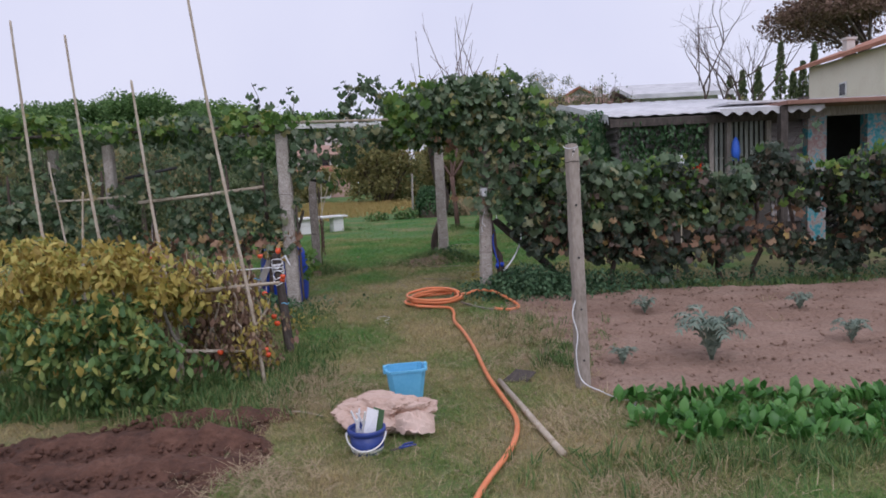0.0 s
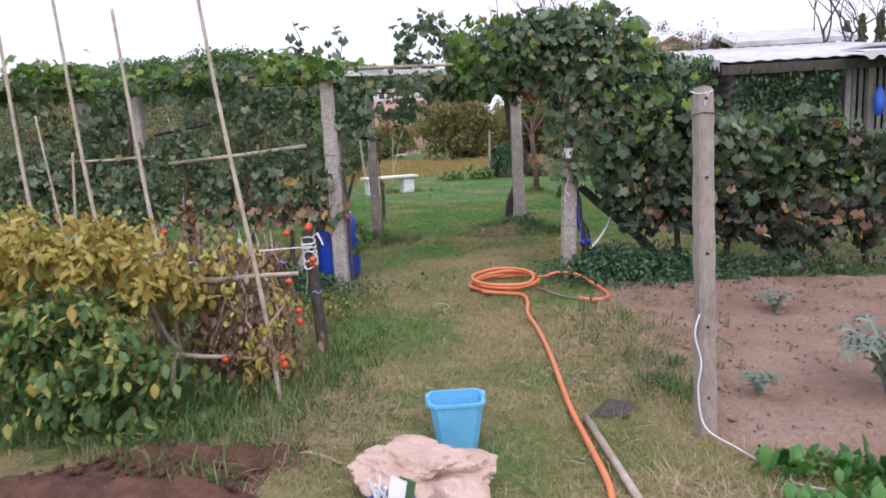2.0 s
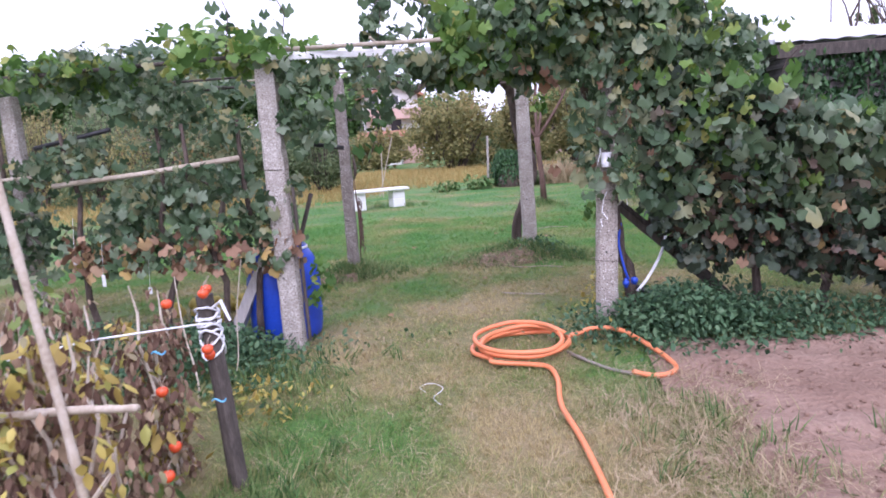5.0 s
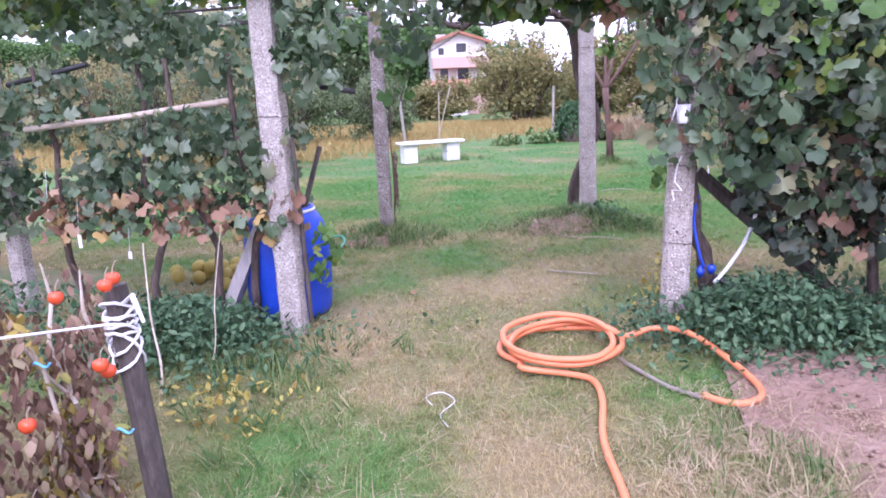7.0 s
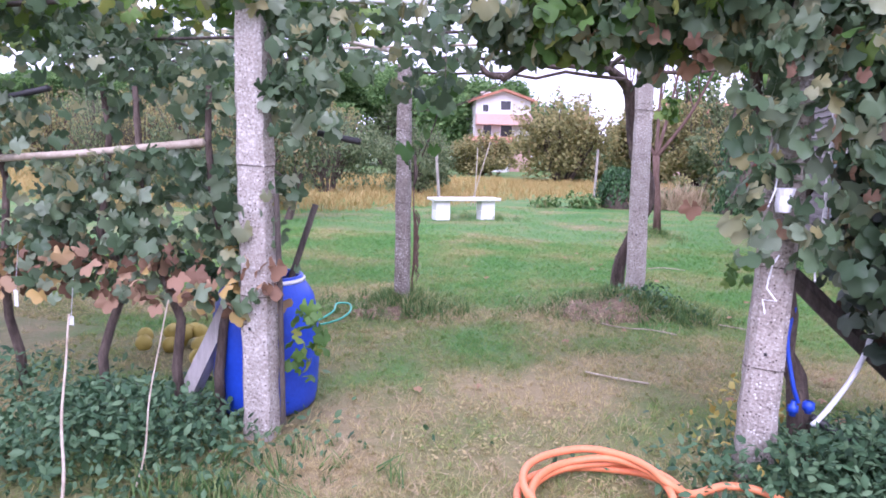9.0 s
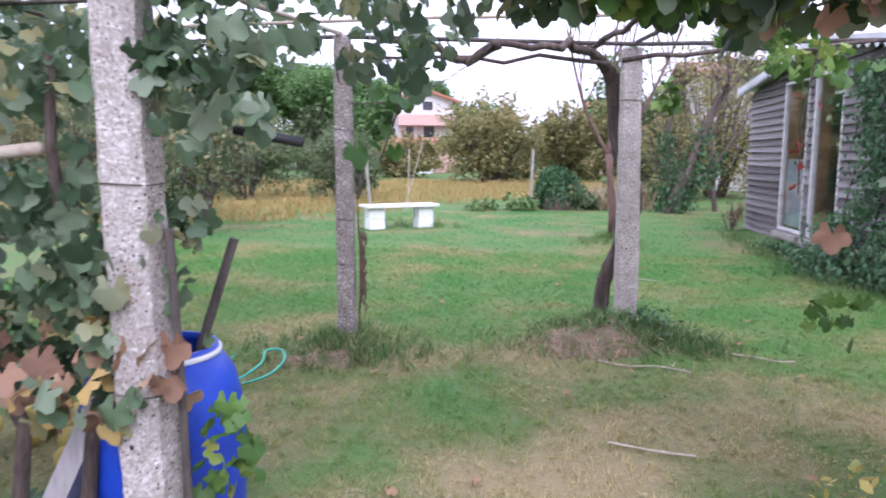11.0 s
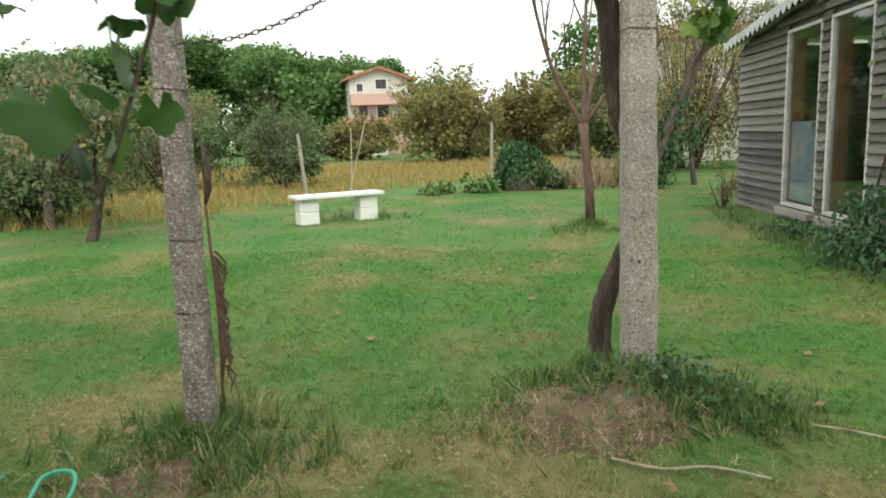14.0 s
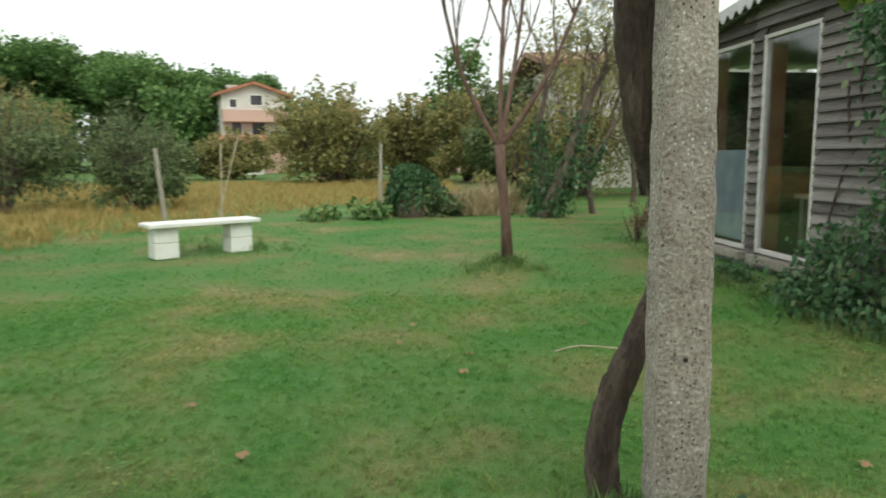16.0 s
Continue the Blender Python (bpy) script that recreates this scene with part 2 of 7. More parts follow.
M_PAIL = surface("navy_pail", [(0.3, (0.014, 0.03, 0.16)), (0.65, (0.03, 0.06, 0.26))], 4.0, 0.4, 0.1, 50)
M_SACK = surface("brown_paper", [(0.3, (0.46, 0.31, 0.24)), (0.5, (0.58, 0.42, 0.34)), (0.72, (0.68, 0.52, 0.44))], 5.0, 0.85, 0.6, 35)
M_BLACK = surface("black_plastic_and_hollows", [(0.3, (0.012, 0.012, 0.014)), (0.6, (0.03, 0.03, 0.033))], 6.0, 0.5, 0.2, 50)
M_WIRE = surface("rusty_wire", [(0.3, (0.06, 0.05, 0.045)), (0.6, (0.16, 0.13, 0.11))], 8.0, 0.6, 0.2, 50, metal=0.6)
M_PLASTIC = surface("white_plastic_film", [(0.3, (0.62, 0.63, 0.66)), (0.6, (0.82, 0.83, 0.85))], 8.0, 0.35, 0.4, 40)
M_BLUE = surface("bright_blue_plastic", [(0.3, (0.02, 0.09, 0.55)), (0.6, (0.05, 0.17, 0.75))], 8.0, 0.4, 0.1, 40)
M_RED = surface("tomato_skin", [(0.3, (0.52, 0.035, 0.012)), (0.6, (0.75, 0.10, 0.03))], 9.0, 0.25, 0.05, 30)
M_ROOF = surface("weathered_corrugated_sheet", [(0.3, (0.36, 0.36, 0.37)), (0.55, (0.58, 0.58, 0.59)), (0.75, (0.72, 0.72, 0.73))], 2.0, 0.7, 0.3, 30)
M_BROWNROOF = surface("rust_brown_sheet", [(0.3, (0.17, 0.085, 0.06)), (0.6, (0.29, 0.155, 0.11))], 2.0, 0.7, 0.3, 30)
M_TILE = surface("terracotta_tiles", [(0.3, (0.22, 0.085, 0.05)), (0.5, (0.36, 0.15, 0.09)), (0.7, (0.46, 0.23, 0.15))], 1.2, 0.85, 0.5, 12)
M_PINK = surface("pink_render", [(0.3, (0.48, 0.30, 0.25)), (0.6, (0.60, 0.41, 0.35))], 0.8, 0.9, 0.2, 8)
M_CREAM = surface("cream_render", [(0.3, (0.74, 0.67, 0.52)), (0.6, (0.84, 0.78, 0.63))], 0.8, 0.9, 0.2, 8)
M_OFFWHITE = surface("offwhite_render", [(0.3, (0.50, 0.48, 0.45)), (0.6, (0.64, 0.62, 0.58))], 0.8, 0.9, 0.2, 8)
M_DARKPANE = surface("dark_window", [(0.3, (0.02, 0.022, 0.025)), (0.6, (0.05, 0.05, 0.055))], 1.0, 0.15, 0.0, 8)
M_DARKROOM = surface("shaded_interior", [(0.3, (0.05, 0.045, 0.04)), (0.6, (0.11, 0.095, 0.085))], 2.0, 0.9, 0.2, 20)
M_MURAL = surface("flaking_mural_paint", [(0.38, (0.03, 0.20, 0.24)), (0.48, (0.07, 0.28, 0.32)), (0.54, (0.32, 0.30, 0.28)), (0.64, (0.27, 0.17, 0.16))], 5.0, 0.8, 0.3, 22, distort=1.2)
M_CURTAIN = surface("green_grey_shutter", [(0.3, (0.15, 0.17, 0.14)), (0.6, (0.26, 0.28, 0.24))], 4.0, 0.7, 0.2, 30)
M_BOARD = surface("red_brown_board", [(0.3, (0.20, 0.075, 0.04)), (0.6, (0.30, 0.13, 0.08))], 5.0, 0.7, 0.2, 30)
M_GLASS = glass("window_glass")
M_STRAW = foliage("straw", [(0.2, (0.33, 0.24, 0.14)), (0.7, (0.52, 0.42, 0.27))], 0.8, 0.1)

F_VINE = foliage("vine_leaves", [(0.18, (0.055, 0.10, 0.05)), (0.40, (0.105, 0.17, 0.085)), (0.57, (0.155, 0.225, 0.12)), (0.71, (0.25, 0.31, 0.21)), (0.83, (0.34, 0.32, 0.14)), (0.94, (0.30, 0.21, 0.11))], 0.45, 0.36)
# dull greens, darkened further: shadow within the hedge is put into the colour
F_VINEDARK = foliage("dull_shaded_hedge_leaves", [(0.2, (0.03, 0.048, 0.03)), (0.42, (0.055, 0.08, 0.05)), (0.58, (0.085, 0.115, 0.07)), (0.7, (0.105, 0.095, 0.062)), (0.8, (0.11, 0.07, 0.055)), (0.9, (0.19, 0.14, 0.105))], 0.5, 0.15)
F_VINEBRIGHT = foliage("young_and_sunlit_vine_leaves", [(0.2, (0.07, 0.15, 0.035)), (0.5, (0.13, 0.25, 0.05)), (0.7, (0.21, 0.31, 0.07)), (0.85, (0.33, 0.33, 0.08))], 0.5, 0.35)
# vine leaf again for the hanging spray, its shade put into darker greens
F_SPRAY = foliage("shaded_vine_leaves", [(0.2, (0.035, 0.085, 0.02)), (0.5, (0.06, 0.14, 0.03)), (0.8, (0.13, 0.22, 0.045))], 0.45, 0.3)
F_RUSSET = foliage("russet_vine_leaves", [(0.2, (0.17, 0.095, 0.06)), (0.42, (0.29, 0.17, 0.105)), (0.6, (0.42, 0.28, 0.175)), (0.74, (0.50, 0.35, 0.12)), (0.88, (0.19, 0.21, 0.10))], 0.7, 0.2)
F_YELLOW = foliage("yellowing_leaves", [(0.2, (0.27, 0.19, 0.05)), (0.42, (0.46, 0.36, 0.085)), (0.62, (0.60, 0.50, 0.14)), (0.82, (0.36, 0.38, 0.10))], 0.6, 0.3)
F_GREENBUSH = foliage("green_bush_leaves", [(0.2, (0.06, 0.13, 0.04)), (0.5, (0.12, 0.22, 0.065)), (0.72, (0.22, 0.29, 0.08)), (0.86, (0.40, 0.36, 0.10))], 0.55)
F_DRY = foliage("dead_tomato_leaves", [(0.2, (0.13, 0.075, 0.05)), (0.5, (0.25, 0.155, 0.105)), (0.72, (0.40, 0.29, 0.19)), (0.88, (0.19, 0.21, 0.09))], 0.8, 0.15)
F_NETTLE = foliage("low_weeds", [(0.2, (0.045, 0.10, 0.05)), (0.5, (0.08, 0.165, 0.075)), (0.8, (0.14, 0.23, 0.115))], 0.6)
F_CHARD = foliage("chard_leaves", [(0.2, (0.04, 0.135, 0.025)), (0.5, (0.08, 0.225, 0.045)), (0.8, (0.16, 0.34, 0.09))], 0.35, 0.25, 6)
F_ARTI = foliage("silvery_leaves", [(0.2, (0.13, 0.18, 0.14)), (0.5, (0.20, 0.26, 0.20)), (0.8, (0.30, 0.36, 0.29))], 0.7, 0.15)
# needle greens raised a little: distance haze is put into the colour
F_PINE = foliage("pine_needles", [(0.2, (0.075, 0.155, 0.05)), (0.5, (0.14, 0.25, 0.08)), (0.8, (0.22, 0.34, 0.12))], 0.7, 0.42, 0.3)
F_PINEBROWN = foliage("brown_pine_needles", [(0.2, (0.10, 0.06, 0.042)), (0.5, (0.19, 0.12, 0.085)), (0.8, (0.26, 0.18, 0.13))], 0.8, 0.1, 0.3)
# autumn tones, paled and more translucent to carry the haze over far shrubs
F_SHRUB = foliage("autumn_shrub_leaves", [(0.2, (0.19, 0.195, 0.08)), (0.5, (0.31, 0.295, 0.12)), (0.75, (0.43, 0.375, 0.16)), (0.9, (0.38, 0.26, 0.13))], 0.7, 0.5, 0.5)
F_SHRUBGREEN = foliage("green_shrub_leaves", [(0.2, (0.105, 0.155, 0.07)), (0.5, (0.185, 0.245, 0.115)), (0.8, (0.28, 0.325, 0.165))], 0.7, 0.5, 0.5)
F_OLIVE = foliage("olive_leaves", [(0.2, (0.075, 0.115, 0.05)), (0.5, (0.14, 0.185, 0.09)), (0.7, (0.24, 0.265, 0.14)), (0.84, (0.36, 0.23, 0.10))], 0.65, 0.4, 1.0)
F_IVY = foliage("ivy_leaves", [(0.2, (0.02, 0.055, 0.02)), (0.5, (0.045, 0.11, 0.04)), (0.8, (0.09, 0.18, 0.07))], 0.45, 0.15)
F_GOLD = foliage("golden_dry_grass", [(0.2, (0.30, 0.20, 0.065)), (0.5, (0.45, 0.32, 0.115)), (0.72, (0.50, 0.39, 0.16)), (0.88, (0.21, 0.25, 0.075))], 0.8, 0.25, 0.6)
F_REDLEAF = foliage("red_dead_leaf", [(0.2, (0.16, 0.03, 0.02)), (0.6, (0.30, 0.05, 0.03)), (0.9, (0.22, 0.09, 0.05))], 0.7, 0.3)
F_FALLEN = foliage("fallen_leaf", [(0.2, (0.20, 0.115, 0.06)), (0.6, (0.33, 0.21, 0.12)), (0.9, (0.42, 0.30, 0.18))], 0.8, 0.1)
F_DRYGRASS = foliage("half_dry_grass", [(0.2, (0.16, 0.17, 0.07)), (0.5, (0.32, 0.27, 0.14)), (0.8, (0.48, 0.39, 0.23))], 0.7, 0.25)
F_LUSH = foliage("lush_long_grass", [(0.2, (0.06, 0.14, 0.04)), (0.45, (0.11, 0.21, 0.06)), (0.7, (0.20, 0.27, 0.09)), (0.88, (0.44, 0.37, 0.19))], 0.65, 0.25)


# ---------- geometry helpers ----------
def sm(a):
    a = np.clip(a, 0, 1)
    return a * a * (3 - 2 * a)


def gz(x, y):
    """Height of the ground: the garden lies a little below the lawn."""
    x, y = np.asarray(x, float), np.asarray(y, float)
    z = -0.13 + 0.11 * sm((y - 5.5) / 4) + 0.09 * sm((y - 11) / 7)
    z = z + 0.012 * np.sin(x * 2.1 + y * 0.7) + 0.010 * np.sin(y * 2.7 - x * 1.3)
    z = z + 0.17 * np.exp(-((x - 0.78) ** 2 / 0.22 + (y - 11.62) ** 2 / 0.16))
    z = z + 0.06 * np.exp(-((x + 1.28) ** 2 / 0.10 + (y - 11.1) ** 2 / 0.10))
    z = z + 0.10 * np.exp(-((x - 0.98) ** 2 / 0.10 + (y - 17.1) ** 2 / 0.10))
    return z


def g1(x, y):
    return float(gz(x, y))


def smooth_path(pts, sub=8):
    """Catmull-Rom through the points."""
    P = [Vector(pts[0])] + [Vector(p) for p in pts] + [Vector(pts[-1])]
    out = []
    for i in range(1, len(P) - 2):
        a, b, c, d = P[i - 1], P[i], P[i + 1], P[i + 2]
        for k in range(sub):
            t = k / sub
            out.append(0.5 * (2 * b + (c - a) * t + (2 * a - 5 * b + 4 * c - d) * t * t + (3 * b - a - 3 * c + d) * t ** 3))
    return out + [P[-1]]


class Geo:
    """Collects vertices and faces of one mesh."""

    def __init__(self):
        self.v, self.f = [], []

    def add(self, v, f):
        o = len(self.v)
        self.v += [tuple(p) for p in v]
        self.f += [tuple(i + o for i in q) for q in f]
        return self

    def tube(self, pts, radii, n=8, cap=True):
        pts = [Vector(p) for p in pts]
        if not hasattr(radii, "__len__"):
            radii = [radii] * len(pts)
        o, side = len(self.v), None
        for i, p in enumerate(pts):
            d = (pts[min(i + 1, len(pts) - 1)] - pts[max(i - 1, 0)]).normalized()
            if side is None:
                side = d.orthogonal().normalized()
            side = (side - d * side.dot(d)).normalized()
            up = d.cross(side)
            for k in range(n):
                a = 2 * math.pi * k / n
                self.v.append(tuple(p + (side * math.cos(a) + up * math.sin(a)) * radii[i]))
        for i in range(len(pts) - 1):
            for k in range(n):
                a, b = o + i * n + k, o + i * n + (k + 1) % n
                self.f.append((a, b, b + n, a + n))
        if cap:
            self.f.append(tuple(o + k for k in range(n))[::-1])
            self.f.append(tuple(o + (len(pts) - 1) * n + k for k in range(n)))
        return self

    def box(self, lo, hi):
        (a, b, c), (d, e, f) = lo, hi
        v = [(a, b, c), (d, b, c), (d, e, c), (a, e, c), (a, b, f), (d, b, f), (d, e, f), (a, e, f)]
        return self.add(v, [(0, 3, 2, 1), (4, 5, 6, 7), (0, 1, 5, 4), (1, 2, 6, 5), (2, 3, 7, 6), (3, 0, 4, 7)])

    def lathe(self, prof, n=24, centre=(0, 0)):
        o = len(self.v)
        for r, z in prof:
            for k in range(n):
                a = 2 * math.pi * k / n
                self.v.append((centre[0] + r * math.cos(a), centre[1] + r * math.sin(a), z))
        for i in range(len(prof) - 1):
            for k in range(n):
                a, b = o + i * n + k, o + i * n + (k + 1) % n
                self.f.append((a, b, b + n, a + n))
        return self


def mesh_of(name, geo, mat, smooth=False):
    me = bpy.data.meshes.new(name)
    me.from_pydata(geo.v, [], geo.f)
    me.materials.append(mat)
    if smooth:
        me.polygons.foreach_set("use_smooth", [True] * len(me.polygons))
    me.update()
    return me


def part(name, geo, mat, parent=None, label="", smooth=False, bevel=0.0):
    ob = new(name, mesh_of(name, geo, mat, smooth))
    if parent:
        ob.parent = parent
    if bevel:
        b = ob.modifiers.new("bevel", "BEVEL")
        b.width, b.segments, b.limit_method = bevel, 2, "ANGLE"
    return tagged(ob, label)


def thing(name, loc, label, category, group="", rz=0.0, rx=0.0, ry=0.0):
    ob = new(name)
    ob.empty_display_size = 0.1
    ob.matrix_basis = pose(*loc, rx, ry, rz)
    return tagged(ob, label, category, group)


def fast_mesh(name, verts, tris_quads, mat):
    """A mesh from numpy: verts (N,3) and a list of (M,k) face arrays."""
    me = bpy.data.meshes.new(name)
    nl = sum(a.size for a in tris_quads)
    nf = sum(len(a) for a in tris_quads)
    me.vertices.add(len(verts))
    me.vertices.foreach_set("co", verts.astype(np.float32).ravel())
    me.loops.add(nl)
    me.loops.foreach_set("vertex_index", np.concatenate([a.ravel() for a in tris_quads]).astype(np.int32))
    me.polygons.add(nf)
    tot = np.concatenate([np.full(len(a), a.shape[1]) for a in tris_quads])
    me.polygons.foreach_set("loop_start", np.concatenate([[0], np.cumsum(tot)[:-1]]).astype(np.int32))
    me.materials.append(mat)
    me.update(calc_edges=True)
    return me


def leaf_shape(kind):
    """Outline of one leaf in the xy plane, stalk at the origin, tip at +y; a fan round a raised middle."""
    if kind == "vine":
        ang = np.radians(np.linspace(-158, 158, 17))
        lobe = 0.50 + 0.075 * np.cos(5 * ang * 0.96) + 0.06 * np.cos(ang) + 0.018 * np.where(np.arange(17) % 2, 1, -1)
        pts = [(r * math.sin(a), 0.42 + r * math.cos(a), -0.34 * r * r - 0.07 * math.sin(3 * a) - 0.05 * math.cos(5 * a)) for r, a in zip(lobe, ang)]
        v = [(0, 0.40, 0.05)] + pts
        f = [(0, i, i + 1) for i in range(1, 17)]
    elif kind == "oval":
        v = [(0, 0, 0), (0.26, 0.35, -0.06), (0.2, 0.72, -0.1), (0, 1, -0.2), (-0.2, 0.72, -0.1), (-0.26, 0.35, -0.06), (0, 0.45, 0.04)]
        f = [(6, 0, 1), (6, 1, 2), (6, 2, 3), (6, 3, 4), (6, 4, 5), (6, 5, 0)]
    elif kind == "slim":
        v = [(0, 0, 0), (0.12, 0.45, 0.02), (0, 1, -0.12), (-0.12, 0.45, 0.02)]
        f = [(0, 1, 2), (0, 2, 3)]
    elif kind == "broad":
        v = [(-0.03, 0, 0), (0.03, 0, 0), (0.05, 0.3, 0.02), (0.24, 0.5, -0.02), (0.26, 0.8, -0.06), (0, 1.02, -0.16), (-0.26, 0.8, -0.06), (-0.24, 0.5, -0.02), (-0.05, 0.3, 0.02), (0, 0.62, 0.05)]
        f = [(0, 1, 2), (0, 2, 8), (9, 2, 3), (9, 3, 4), (9, 4, 5), (9, 5, 6), (9, 6, 7), (9, 7, 8), (9, 8, 2)]
    elif kind == "clump":
        v = [(0, 0, 0), (0.5, 0.25, 0.12), (0.35, 0.8, -0.1), (-0.1, 1.0, 0.1), (-0.5, 0.6, -0.12), (-0.4, 0.1, 0.08)]
        f = [(0, 1, 2), (0, 2, 3), (0, 3, 4), (0, 4, 5)]
    return np.array(v, float), np.array(f)


def scatter(name, kind, pos, size, mat, parent=None, tilt=(-70, 35), yaw=None, label="", seed=1):
    """Many leaves as one mesh. tilt: mean and spread in degrees of each leaf's droop."""
    r = np.random.default_rng(seed)
    v, f = leaf_shape(kind) if isinstance(kind, str) else kind
    pos = np.asarray(pos, float)
    n = len(pos)
    s = size[0] + (size[1] - size[0]) * r.random(n) ** 1.4
    ya = r.random(n) * 2 * np.pi if yaw is None else np.radians(r.normal(yaw[0], yaw[1], n))
    ti, ro = np.radians(r.normal(tilt[0], tilt[1], n)), np.radians(r.normal(0, 25, n))
    lv = v[None] * s[:, None, None]
    c, d = np.cos(ro)[:, None], np.sin(ro)[:, None]
    x, y, z = lv[..., 0] * c + lv[..., 2] * d, lv[..., 1], -lv[..., 0] * d + lv[..., 2] * c
    c, d = np.cos(ti)[:, None], np.sin(ti)[:, None]
    y, z = y * c - z * d, y * d + z * c
    c, d = np.cos(ya)[:, None], np.sin(ya)[:, None]
    x, y = x * c - y * d, x * d + y * c
    verts = (np.stack([x, y, z], -1) + pos[:, None]).reshape(-1, 3)
    faces = (f[None] + (np.arange(n) * len(v))[:, None, None]).reshape(-1, f.shape[1])
    ob = new(name, fast_mesh(name, verts, [faces], mat))
    if parent:
        ob.parent = parent
    return tagged(ob, label)


def blades(n, h, w, lean, seed):
    """A tuft of n grass blades, 3 triangles each."""
    r = np.random.default_rng(seed)
    v, f = [], []
    for i in range(n):
        a, b = r.random() * 6.28, r.random() * 6.28
        ox, oy = 0.5 * lean * r.random() * math.cos(b), 0.5 * lean * r.random() * math.sin(b)
        hh, ln = h * (0.5 + 0.6 * r.random()), lean * (0.4 + 0.8 * r.random())
        dx, dy = math.cos(a), math.sin(a)
        px, py = -dy * w / 2, dx * w / 2
        k = len(v)
        v += [(ox - px, oy - py, -0.01), (ox + px, oy + py, -0.01), (ox + dx * ln * 0.35 + px * 0.8, oy + dy * ln * 0.35 + py * 0.8, hh * 0.62),
              (ox + dx * ln * 0.35 - px * 0.8, oy + dy * ln * 0.35 - py * 0.8, hh * 0.62), (ox + dx * ln, oy + dy * ln, hh)]
        f += [(k, k + 1, k + 2), (k, k + 2, k + 3), (k + 3, k + 2, k + 4)]
    return np.array(v), np.array(f)


def tufts(name, xy, size, shape, mat, parent=None, label="", seed=1, lift=0.0):
    """Upright tufts on the ground."""
    xy = np.asarray(xy, float)
    pos = np.column_stack([xy, gz(xy[:, 0], xy[:, 1]) + lift])
    if parent:
        pos = pos - np.array(parent.matrix_basis.translation)
    return scatter(name, shape, pos, size, mat, parent, (0, 8), None, label, seed)


def spread(n, x0, x1, y0, y1, seed):
    r = np.random.default_rng(seed)
    return np.column_stack([r.uniform(x0, x1, n), r.uniform(y0, y1, n)])


def blob_points(n, centre, radii, seed, shell=0.55, lumps=7):
    """Points in an uneven lumpy ellipsoid, denser to its skin, with gaps."""
    r = np.random.default_rng(seed)
    d = r.normal(size=(n, 3))
    d /= np.linalg.norm(d, axis=1)[:, None]
    k = r.normal(size=(lumps, 3))
    k /= np.linalg.norm(k, axis=1)[:, None]
    near = (d @ k.T).max(1)
    rad = (shell + (1 - shell) * r.random(n) ** 0.6) * (0.55 + 0.5 * np.clip(near, 0, 1) ** 2)
    return np.array(centre) + d * rad[:, None] * np.array(radii)


def branches(geo, tips, p, d, length, radius, depth, r, spreadness=0.5, up=0.15, kids=(2, 3), n=6):
    """Grows a limb with side limbs into geo; collects the ends in tips."""
    pts, q, dd = [Vector(p)], Vector(p), Vector(d).normalized()
    for _ in range(4):
        dd = (dd + Vector(r.normal(0, 0.12, 3)) + Vector((0, 0, up * 0.3))).normalized()
        q = q + dd * length / 4
        pts.append(q.copy())
    geo.tube(pts, [radius * (1 - 0.12 * i) for i in range(5)], n if depth > 1 else 4, cap=depth == 0)
    if depth == 0:
        tips.append((tuple(q), tuple(dd)))
        return
    for _ in range(int(r.integers(kids[0], kids[1] + 1))):
        nd = (dd + Vector(r.normal(0, spreadness, 3)) + Vector((0, 0, up))).normalized()
        branches(geo, tips, pts[int(r.integers(3, 5))], nd, length * r.uniform(0.6, 0.85), radius * 0.55, depth - 1, r, spreadness, up, kids, n)


def grown_tree(name, x, y, height, radius, label, category, leafmat=None, leaves=1200, leafsize=(0.05, 0.1), kind="oval", depth=3, spreadness=0.5, up=0.15, lean=(0, 0, 1), trunkfrac=0.35, bark=None, group="", seed=3, puff=0.3, ivy=False):
    r = np.random.default_rng(seed)
    t = thing(name, (x, y, g1(x, y) - 0.03), label, category, group)
    geo, tips = Geo(), []
    branches(geo, tips, (0, 0, 0), lean, height * trunkfrac, radius, depth, r, spreadness, up)
    part("trunk", geo, bark or M_BARK, t, smooth=True)
    if leafmat:
        tp = np.array([a for a, _ in tips])
        pick = tp[r.integers(0, len(tp), leaves)]
        pos = pick + r.normal(0, puff, (leaves, 3)) * np.array([1, 1, 0.75])
        scatter("crown", kind, pos, leafsize, leafmat, t, (-30, 45), seed=seed)
    return t


